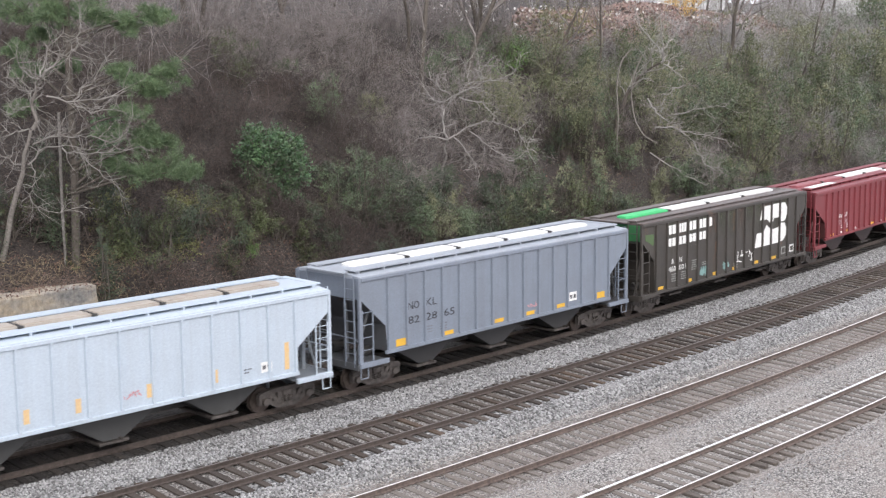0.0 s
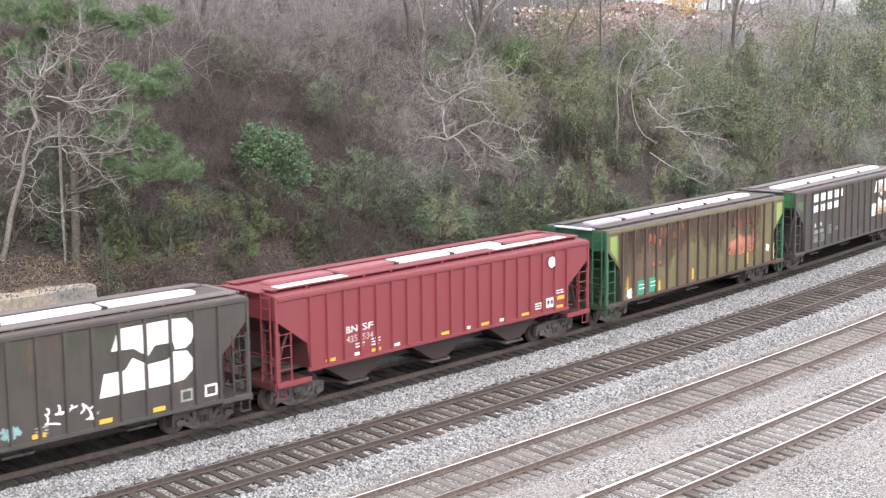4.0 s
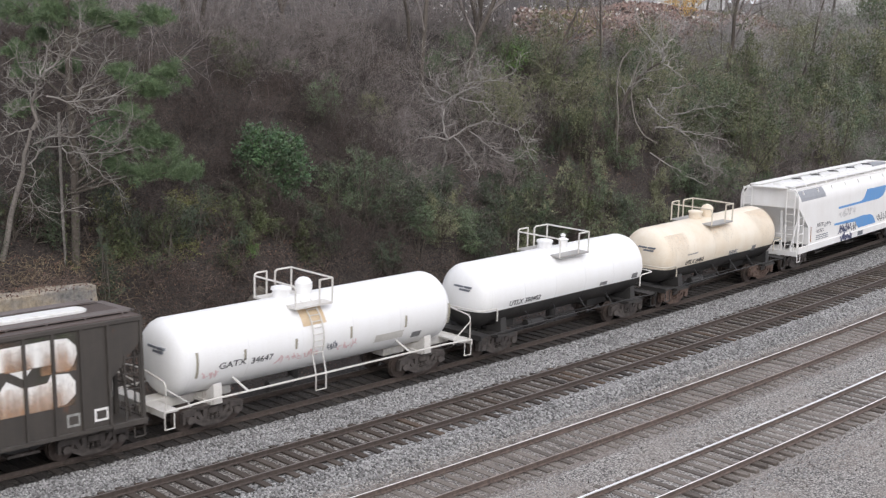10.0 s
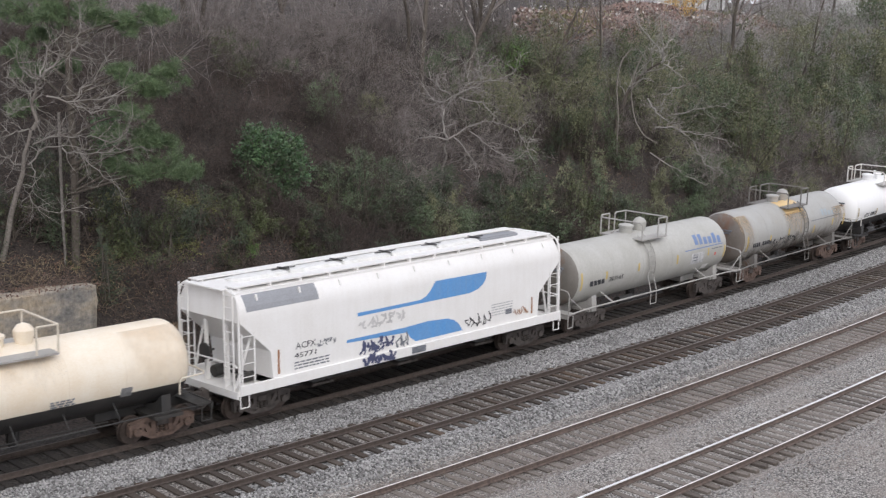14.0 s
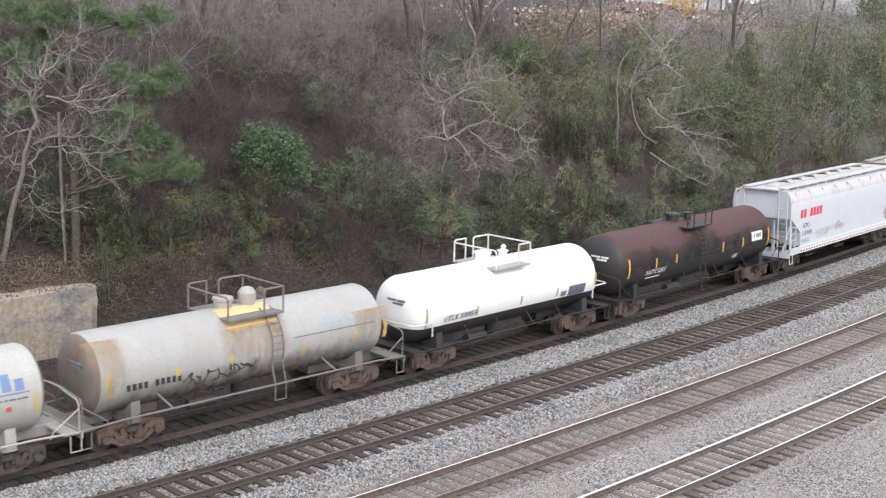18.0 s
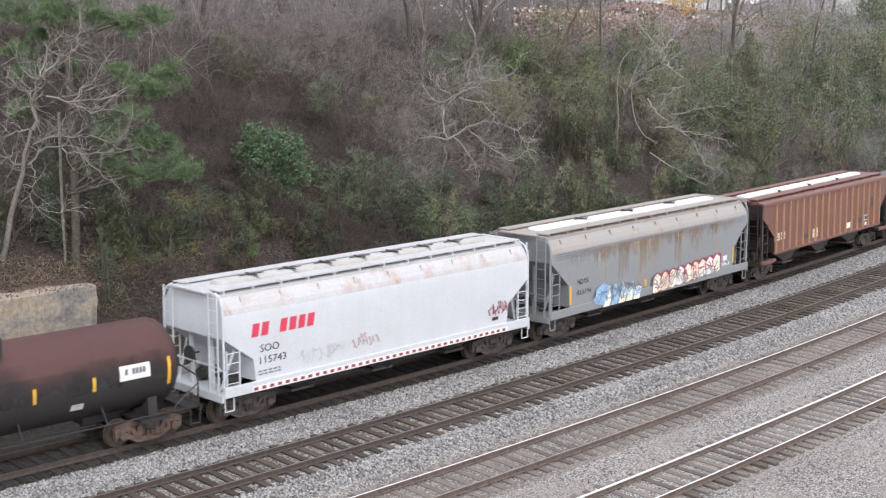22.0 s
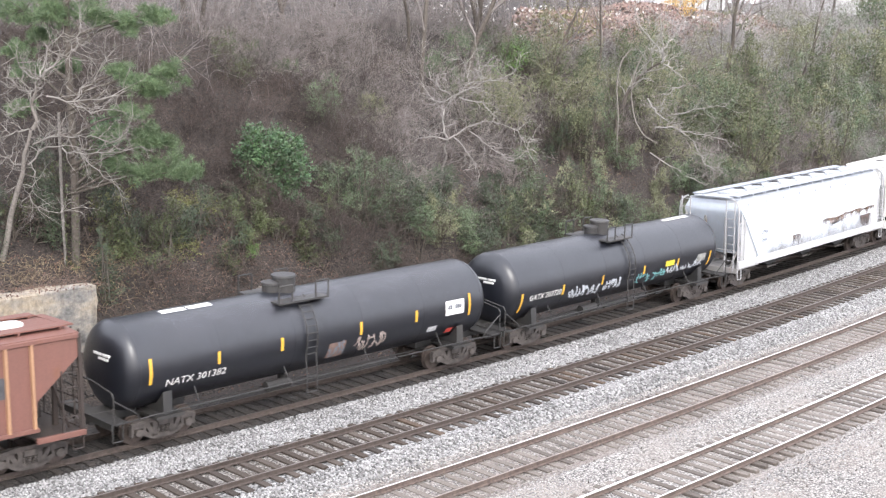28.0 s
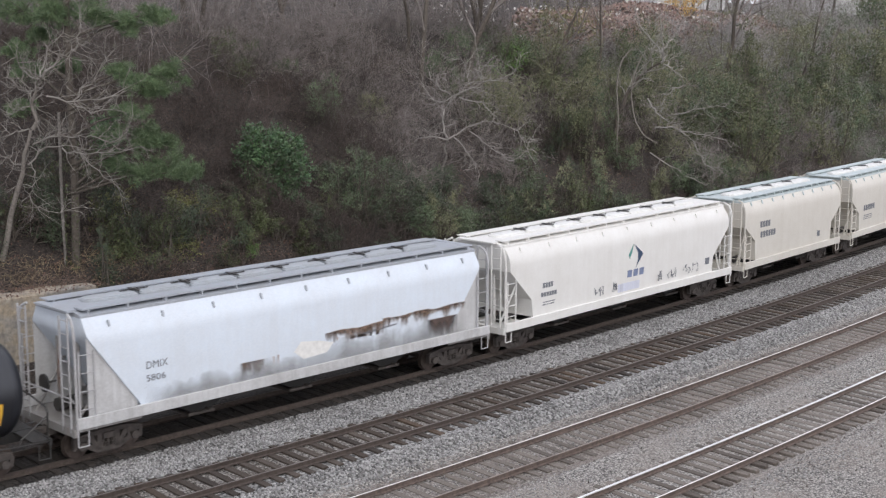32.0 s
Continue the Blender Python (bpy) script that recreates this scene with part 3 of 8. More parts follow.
    if closed:
        for q in (-1, 1):
            for s in (-1, 1):
                bm = bmesh.new()
                extruded(bm, [(q * e, low - 0.05), (q * (e - ci - 0.05), low - 0.05), (q * (e - ci), zl), (q * e, zu)], "y", s * (W - 0.1) - 0.01, s * (W - 0.1) + 0.01)
                part("end_side_panel", bm, sill_mat, c)
    # running boards with their brackets
    for s in (-1, 1) if boards else ():
        bm = bmesh.new()
        y = s * 0.98
        box(bm, -e + 0.1, e - 0.1, y - 0.24, y + 0.24, eave + peak + 0.02, eave + peak + 0.06)
        part("running_board", bm, walk_mat, c)
        bm = bmesh.new()
        box(bm, -0.025, 0.025, y - 0.26, y + 0.26, eave + peak * 0.2, eave + peak + 0.02)
        me = mesh_of("board_bracket", bm, walk_mat)
        for k in range(13):
            shared("board_bracket", me, c, pose(-e + 0.3 + (2 * e - 0.6) * k / 12, 0, 0))
    for s in (-1, 1):
        bm = bmesh.new()
        box(bm, s * (e + 0.1) - 0.14, s * (e + 0.1) + 0.14, -0.95, 0.95, eave + peak - 0.04, eave + peak + 0.01)
        part("end_running_board", bm, (end_walk or walk_mat) if s < 0 else walk_mat, c)
    # side posts
    if ribs and not curved:
        bm = bmesh.new()
        extruded(bm, [(-0.055, 0), (0.055, 0), (0.04, -0.085), (-0.04, -0.085)], "z", low + 0.02, eave - 0.1)
        me = mesh_of("side_post", bm, rib_mat)
        lo, hi = -e + ci + 0.12, e - ci - 0.12
        for k in range(ribs):
            x = lo + (hi - lo) * k / (ribs - 1)
            shared("side_post", me, c, pose(x, -W, 0))
            shared("side_post", me, c, pose(x, W, 0, 0, 0, 180))
    # top and bottom edge of the side
    for s in (-1, 1):
        if not curved:
            bm = bmesh.new()
            box(bm, -e, e, s * W - 0.06, s * W + 0.06, eave - 0.12, eave + 0.02, 0.02)
            part("top_rail", bm, body, c)
        bm = bmesh.new()
        if curved:
            box(bm, -h + 0.05, h - 0.05, s * (W + 0.02) - 0.06, s * (W + 0.02) + 0.03, low - 0.32, low + 0.02, 0.015)
        else:
            box(bm, -e + ci, e - ci, s * W - 0.07, s * W + 0.05, low - 0.09, low + 0.04, 0.015)
            for q in (-1, 1):
                box(bm, min(q * (e - ci - 0.1), q * (h - 0.02)), max(q * (e - ci - 0.1), q * (h - 0.02)), s * W - 0.09, s * W + 0.04, sill - 0.17, sill, 0.015)
        part("side_sill", bm, sill_mat, c)
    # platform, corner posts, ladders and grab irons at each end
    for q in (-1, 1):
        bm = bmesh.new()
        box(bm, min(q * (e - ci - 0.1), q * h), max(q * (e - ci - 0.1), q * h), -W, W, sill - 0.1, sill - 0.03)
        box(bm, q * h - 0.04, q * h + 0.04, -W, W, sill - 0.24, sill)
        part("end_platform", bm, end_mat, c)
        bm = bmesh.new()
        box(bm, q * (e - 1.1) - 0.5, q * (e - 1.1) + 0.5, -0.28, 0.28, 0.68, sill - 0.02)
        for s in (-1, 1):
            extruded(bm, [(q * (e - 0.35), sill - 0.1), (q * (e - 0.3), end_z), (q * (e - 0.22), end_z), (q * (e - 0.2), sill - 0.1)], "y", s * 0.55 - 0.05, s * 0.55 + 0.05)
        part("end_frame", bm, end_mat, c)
        for s in (-1, 1):
            bm = bmesh.new()
            if curved:
                pipe(bm, [(q * (h - 0.08), s * (W - 0.02), sill - 0.15), (q * (h - 0.08), s * (W - 0.02), eave - 0.5), (q * (h - 0.08), s * (W - 0.07), eave - 0.2), (q * (h - 0.1), s * (W - 0.2), eave + 0.02), (q * (h - 0.14), s * (W - 0.45), eave + 0.14)], 0.04, 7)
            else:
                box(bm, q * (h - 0.08) - 0.05, q * (h - 0.08) + 0.05, s * (W - 0.02) - 0.05, s * (W - 0.02) + 0.05, sill - 0.15, eave + 0.02)
            part("corner_post", bm, gear, c)
            ladder(c, gear, q * (h - 0.42), s * W, sill - 0.1, zu - 0.35, 0.5, 5)
            ladder(c, gear, q * (h + 0.02), s * (W - 0.42), sill - 0.15, eave + 0.1, 0.46, 9, "y")
            bm = bmesh.new()
            x = q * (h - 0.25)
            pipe(bm, [(x - 0.17, s * W, sill - 0.1), (x - 0.17, s * W, sill - 0.55), (x + 0.17, s * W, sill - 0.55), (x + 0.17, s * W, sill - 0.1)], 0.022)
            part("stirrup", bm, gear, c)
    for q in (-1, 1):
        bm = bmesh.new()
        pipe(bm, [(q * (h - 0.05), -W + 0.1, sill + 0.75), (q * (h - 0.05), -W + 0.25, sill + 0.85), (q * (h - 0.05), W - 0.25, sill + 0.85), (q * (h - 0.05), W - 0.1, sill + 0.75)], 0.025, 5)
        part("end_handrail", bm, gear, c)
        for s in (-1, 1):
            bm = bmesh.new()
            rod(bm, (q * (h - 0.25), s * (W - 0.5), sill - 0.05), (q * (e - ci * 0.55), s * (W - 0.35), (zu + zl) / 2 - 0.06), 0.045, 5)
            part("end_brace", bm, end_mat, c)
    bm = bmesh.new()
    lathe(bm, [(-0.03, 0.24), (-0.03, 0.28), (0.03, 0.28), (0.03, 0.24)], "x", 14, (-h + 0.12, 0.3, 2.2))
    rod(bm, (-h + 0.14, 0.3, 2.2), (-h + 0.5, 0.3, 2.2), 0.04)
    for a in (0, 1, 2):
        rod(bm, (-h + 0.12, 0.3 + 0.27 * math.cos(a * 1.05), 2.2 + 0.27 * math.sin(a * 1.05)), (-h + 0.12, 0.3 - 0.27 * math.cos(a * 1.05), 2.2 - 0.27 * math.sin(a * 1.05)), 0.02)
    part("brake_wheel", bm, BLACK_GEAR, c)
    bm = bmesh.new()
    rod(bm, (-h + 0.7, -0.7, 1.35), (-h + 1.3, -0.7, 1.35), 0.16, 10)
    part("brake_cylinder", bm, BLACK_GEAR, c)
    bm = bmesh.new()
    rod(bm, (-h + 0.6, 0.5, 1.4), (-h + 1.3, 0.5, 1.4), 0.2, 10)
    part("air_tank", bm, BLACK_GEAR, c)
    if end_panel:
        bm = bmesh.new()
        box(bm, -e - 0.012, -e - 0.004, -W + 0.02, W - 0.02, zu + 0.02, eave - 0.03)
        part("end_panel", bm, end_panel, c)
    # hopper bays, with the underbody shade put into their colour, and centre sill below
    LEANING.append((c, 2.0 if curved else 3.0))
    run = 2 * (e - ci) - 1.2
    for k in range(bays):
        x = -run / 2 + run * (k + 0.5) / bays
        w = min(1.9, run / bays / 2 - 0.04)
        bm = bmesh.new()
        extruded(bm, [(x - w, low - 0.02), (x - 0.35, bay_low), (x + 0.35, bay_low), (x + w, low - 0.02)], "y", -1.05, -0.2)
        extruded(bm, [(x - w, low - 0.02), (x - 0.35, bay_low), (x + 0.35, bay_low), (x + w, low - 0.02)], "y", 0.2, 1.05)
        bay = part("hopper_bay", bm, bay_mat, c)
        bm = bmesh.new()
        box(bm, x - 0.5, x + 0.5, -1.12, 1.12, bay_low - 0.12, bay_low - 0.02, 0.02)
        rod(bm, (x + 0.2, -1.3, bay_low + 0.02), (x + 0.2, 1.3, bay_low + 0.02), 0.04)
        part("outlet_gate", bm, STEEL_DARK, bay)
    bm = bmesh.new()
    box(bm, -h + 0.4, h - 0.4, -0.2, 0.2, 0.7, 0.98)
    part("centre_sill", bm, BLACK_GEAR, c)
    return c, h


def tank(name, label, x0, x1, shell, r=1.4, zc=2.5, gear=None, lower=None, split=None, platform=True, walkway=False, frame=False, dome="pair", ladder_x=None, rail_mat=None,
         rusty=False, head=0.6, over=0.9, end_rail=True, plat_x=0.0, plat_w=1.9, flat_platform=False, bogie_in=1.55, ladders=True, saddle_mat=None, fit_mat=None, head_mat=None, head_print=None):
    """A tank car. x0, x1: the ends of its platforms; over: from there to the ends of the shell."""
    gear = gear or BLACK_GEAR
    rail_mat = rail_mat or gear
    c, h = car_base(name, label, x0, x1, "tank car", bogie_in, rusty)
    e = h - over
    n = 48
    prof = [(-e, 0.02)] + [(-e + head * (1 - math.cos(a)), r * math.sin(a) ** 0.72) for a in (0.12, 0.25, 0.5, 0.75, 1.0, 1.25, 1.45)] + [(-e + head, r)]
    prof = prof + [(x, r) for x in np.linspace(-e + head, e - head, 9)[1:-1]] + [(-s, q) for s, q in prof[::-1]]
    bm = bmesh.new()
    lathe(bm, prof, "x", n, (0, 0, zc))
    if lower is not None:
        bmesh.ops.bisect_plane(bm, geom=bm.verts[:] + bm.edges[:] + bm.faces[:], plane_co=(0, 0, zc + split), plane_no=(0, 0, 1))
        for f in bm.faces:
            if f.calc_center_median().z < zc + split:
                f.material_index = 1
    if head_mat is not None:
        for f in bm.faces:
            if abs(f.calc_center_median().x) > e - 0.72 * head:
                f.material_index = 2
    part("shell", bm, [shell, lower or shell, head_mat or shell], c, smooth=True)
    # stencils on the heads
    bm = bmesh.new()
    for y, z, w in ((-0.62, 0.42, 0.34), (-0.22, 0.42, 0.44), (-0.55, 0.3, 0.5)):
        box(bm, -e - 0.004, -e + 0.09, y, y + w, zc + z, zc + z + 0.075)
    tagged(part("head_stencil", bm, head_print or LETTER_GREY, c), kind="stuff")
    # seams of the shell plates
    for x in np.linspace(-e + head, e - head, 6):
        bm = bmesh.new()
        lathe(bm, [(x - 0.03, r - 0.002), (x - 0.025, r + 0.004), (x + 0.025, r + 0.004), (x + 0.03, r - 0.002)], "x", n, (0, 0, zc))
        if lower is not None:
            bmesh.ops.bisect_plane(bm, geom=bm.verts[:] + bm.edges[:] + bm.faces[:], plane_co=(0, 0, zc + split), plane_no=(0, 0, 1))
            for f in bm.faces:
                if f.calc_center_median().z < zc + split:
                    f.material_index = 1
        part("weld_band", bm, [shell, lower] if lower else shell, c, smooth=True)
    # saddles, sill, end platforms
    for q in (-1, 1):
        x = q * (h - bogie_in)
        bm = bmesh.new()
        extruded(bm, [(-1.35, 0.85), (1.35, 0.85), (1.3, zc - 0.75), (0.9, zc - r * 0.85), (0, zc - r - 0.02), (-0.9, zc - r * 0.85), (-1.3, zc - 0.75)], "x", x - 0.16, x + 0.16)
        half, wide = (0.22, 1.25) if walkway else (0.5, 1.5)
        box(bm, x - half, x + half, -wide, wide, 0.82, 0.92)
        part("saddle", bm, saddle_mat or gear, c)
        bm = bmesh.new()
        box(bm, min(q * (h - 3.4), q * h), max(q * (h - 3.4), q * h), -0.3, 0.3, 0.72, 1.06, 0.02)
        part("stub_sill", bm, gear, c)
        bm = bmesh.new()
        box(bm, q * (h - 0.28) - 0.28, q * (h - 0.28) + 0.28, -1.5, 1.5, 0.98, 1.04)
        box(bm, q * (h - 0.03) - 0.03, q * (h - 0.03) + 0.03, -1.55, 1.55, 0.86, 1.06)
        part("end_platform", bm, gear, c)
        if end_rail and lower is not None and not walkway and not flat_platform:
            # one rail bent round the end of the shell
            bm = bmesh.new()
            y = r + 0.1
            pipe(bm, [(q * (e - 0.75), -y, 1.45), (q * (e - 0.75), -y, 1.85), (q * (e - 0.65), -y, 1.95), (q * (e + 0.1), -y, 1.97), (q * (e + 0.25), -y + 0.2, 1.97), (q * (e + 0.3), -0.6, 1.97), (q * (e + 0.3), 0.6, 1.97),
                      (q * (e + 0.25), y - 0.2, 1.97), (q * (e + 0.1), y, 1.97), (q * (e - 0.65), y, 1.95), (q * (e - 0.75), y, 1.85), (q * (e - 0.75), y, 1.45)], 0.03)
            part("end_handrail", bm, rail_mat, c)
        elif end_rail:
            runs = [[(-0.35, 2.12), (0.35, 2.12)]]
            for s in (-1, 1):
                runs.append([(s * 1.5, 1.0), (s * 1.5, 1.85), (s * 1.4, 1.98), (s * 0.35, 2.12)])
            for run in runs:
                bm = bmesh.new()
                pipe(bm, [(q * (h - 0.1), y, z) for y, z in run], 0.026)
                part("end_handrail", bm, rail_mat, c)
            for s in (-1, 1):
                bm = bmesh.new()
                pipe(bm, [(q * (h - 0.1), s * 1.5, 1.75), (q * (h - 0.9), s * 1.5, 1.2), (q * (h - 1.0), s * 1.5, 1.0)], 0.022)
                part("end_brace", bm, rail_mat, c)
        for s in (-1, 1):
            bm = bmesh.new()
            x = q * (h - 0.22)
            pipe(bm, [(x - 0.17, s * 1.52, 0.95), (x - 0.17, s * 1.52, 0.48), (x + 0.17, s * 1.52, 0.48), (x + 0.17, s * 1.52, 0.95)], 0.022)
            part("stirrup", bm, gear if lower else rail_mat, c)
    # side handrail low along the shell
    for s in (-1, 1):
        bm = bmesh.new()
        y, z = (s * 1.52, 1.1) if walkway else (s * 1.46, 1.02)
        pipe(bm, [(-h + 0.1, y, z - 0.06), (-h + 1.4, y, z), (h - 1.4, y, z), (h - 0.1, y, z - 0.06)], 0.036 if walkway else 0.022)
        for x in np.linspace(-h + 3.2, h - 3.2, 2 if walkway else 4):
            yy = s * r * 0.8
            pipe(bm, [(x, y, z), (x - (0.25 if walkway else 0), yy, zc - r * 0.6)], 0.035 if walkway else 0.02)
        part("side_handrail", bm, gear if lower else rail_mat, c)
    bm = bmesh.new()
    rod(bm, (-2.2, -0.7, 0.8), (-1.2, -0.7, 0.8), 0.17, 10)
    part("brake_cylinder", bm, BLACK_GEAR, c)
    bm = bmesh.new()
    pipe(bm, [(-h + 3, -0.35, 0.7), (h - 3, -0.35, 0.7)], 0.03)
    part("brake_rod", bm, BLACK_GEAR, c)
    bm = bmesh.new()
    lathe(bm, [(0.45, 0.12), (0.6, 0.2), (zc - r + 0.1, 0.2)], "z", 12, (plat_x, 0, 0))
    part("bottom_outlet", bm, BLACK_GEAR, c)
    # ladder up the side, bent to the shell
    lx = plat_x if ladder_x is None else ladder_x
    for s in (-1, 1) if ladders else ():
        bm = bmesh.new()
        path = [(s * 1.5, 0.55), (s * 1.5, 1.1)] + [(s * (r + 0.1) * math.cos(a), zc + (r + 0.1) * math.sin(a)) for a in np.linspace(-0.35, 1.1, 10)]
        for dx in (-0.22, 0.22):
            pipe(bm, [(lx + dx, y, z) for y, z in path], 0.025, 5)
        stiles = part("side_ladder", bm, rail_mat, c)
        bm = bmesh.new()
        rod(bm, (-0.22, 0, 0), (0.22, 0, 0), 0.018, 5)
        me = mesh_of("rung", bm, rail_mat)
        for y, z in path[:-1]:
            shared("rung", me, stiles, pose(lx, y, z))
    if platform:
        zt = zc + r
        w = plat_w / 2
        for s in (-1, 1):
            bm = bmesh.new()
            box(bm, plat_x - w, plat_x + w, s * 0.85 - 0.3, s * 0.85 + 0.3, zt - 0.2, zt - 0.14)
            part("top_platform", bm, rail_mat if rail_mat is gear else GRATING, c)
        if not flat_platform:
            top = zt + 0.68
            runs = [[(-w, 1.1, zt - 0.2), (-w, 1.1, top - 0.06), (-w + 0.1, 1.1, top), (-w * 0.35, 1.1, top), (-w * 0.35, 1.1, zt - 0.2)],
                    [(w * 0.1, 1.1, zt - 0.2), (w * 0.1, 1.1, top - 0.06), (w * 0.1 + 0.1, 1.1, top), (w, 1.1, top), (w, -1.1, top), (w, -1.1, zt - 0.2)],
                    [(-w, 1.1, top - 0.1), (-w, -1.0, top - 0.1), (-w, -1.1, top - 0.2), (-w, -1.1, zt - 0.2)],
                    [(w, -1.1, top), (w * 0.3, -1.1, top), (w * 0.3, -1.1, zt - 0.2)], [(w, 1.1, top), (w, 1.1, zt - 0.2)]]
            for run in runs:
                bm = bmesh.new()
                pipe(bm, [(plat_x + x, y, z) for x, y, z in run], 0.034)
                part("platform_railing", bm, rail_mat, c)
        else:
            for s in (-1, 1):
                for a, b in ((plat_x - w, plat_x - w + 0.55), (plat_x + w - 0.55, plat_x + w)):
                    bm = bmesh.new()
                    pipe(bm, [(a, s * 1.1, zt - 0.2), (a, s * 1.1, zt + 0.42), (b, s * 1.1, zt + 0.42), (b, s * 1.1, zt - 0.2)], 0.032)
                    part("platform_railing", bm, rail_mat, c)
        fit = fit_mat or (shell if dome != "tall" else gear)
        bm = bmesh.new()
        lathe(bm, [(zt - 0.15, 0.3), (zt + 0.22, 0.3), (zt + 0.24, 0.35), (zt + 0.32, 0.34), (zt + 0.36, 0.2)], "z", 18, (plat_x - 0.45, 0.1, 0))
        part("manway", bm, fit, c, smooth=True)
        bm = bmesh.new()
        if dome == "ball":
            lathe(bm, [(zt - 0.1, 0.22), (zt + 0.2, 0.3), (zt + 0.38, 0.3), (zt + 0.52, 0.2), (zt + 0.58, 0.04)], "z", 16, (plat_x + 0.45, 0, 0))
        elif dome == "tall":
            lathe(bm, [(zt - 0.1, 0.4), (zt + 0.45, 0.4), (zt + 0.47, 0.44), (zt + 0.53, 0.42), (zt + 0.56, 0.1)], "z", 18, (plat_x, 0, 0))
        else:
            lathe(bm, [(zt - 0.1, 0.18), (zt + 0.25, 0.18), (zt + 0.3, 0.24), (zt + 0.36, 0.1)], "z", 12, (plat_x + 0.4, -0.2, 0))
            lathe(bm, [(zt - 0.1, 0.08), (zt + 0.3, 0.08), (zt + 0.34, 0.12), (zt + 0.42, 0.05)], "z", 10, (plat_x + 0.9, 0.2, 0))
        part("valve_housing", bm, fit, c, smooth=True)
    return c, h


def nudge(car, dx):
    """Slides a car's markings along its side."""
    for piece in car.children:
        if piece.name.startswith(("lettering", "decal", "stencil", "graffiti", "sill_marker", "sill_band", "marker", "placard", "stain")):
            piece.matrix_basis = pose(dx, 0, 0) @ piece.matrix_basis


def tank_side(r, zc, a):
    """Place and lean of a flat mark on a shell, a: degrees above the middle, on the side towards the camera."""
    return -(r + 0.012) * math.cos(radians(a)), zc + (r + 0.012) * math.sin(radians(a)), a


def tank_rect(car, x0, x1, r, zc, a0, a1, mat, name="decal"):
    """A marking bent to the shell between two heights in degrees above the middle."""
    bm = bmesh.new()
    n = max(1, int((a1 - a0) / 6))
    rows = []
    for k in range(n + 1):
        a = radians(a0 + (a1 - a0) * k / n)
        rows.append([bm.verts.new((x, -(r + 0.012) * math.cos(a), zc + (r + 0.012) * math.sin(a))) for x in (x0, x1)])
    for p, q in zip(rows, rows[1:]):
        bm.faces.new((p[0], p[1], q[1], q[0]))
    return part(name, bm, mat, car)


def drip(car, x0, x1, z0, z1, mat, lift=0.0):
    """A run-down stain on a car's side."""
    return rect(car, x0, x1, z0, z1, mat, SIDE, "stain", 0.002 + lift)


def tank_text(car, body, x0, x1, r, zc, a, high, mat):
    y, z, lean = tank_side(r, zc, a)
    return lettering(car, body, x0, x1, z, high, mat, y, lean)


def tank_scrawl(car, x, wide, r, zc, a0, a1, mat, strokes=8, thick=0.05, seed=1):
    """Unreadable spray-paint strokes bent to the shell."""
    ob = scrawl(car, x, 0.0, wide, radians(a1 - a0) * r, mat, 0.0, strokes, thick, seed)
    for v in ob.data.vertices:
        a = radians(a0) + v.co.z / r
        d = r + 0.012 - v.co.y * 0.3
        v.co = (v.co.x, -d * math.cos(a), zc + d * math.sin(a))
    return ob


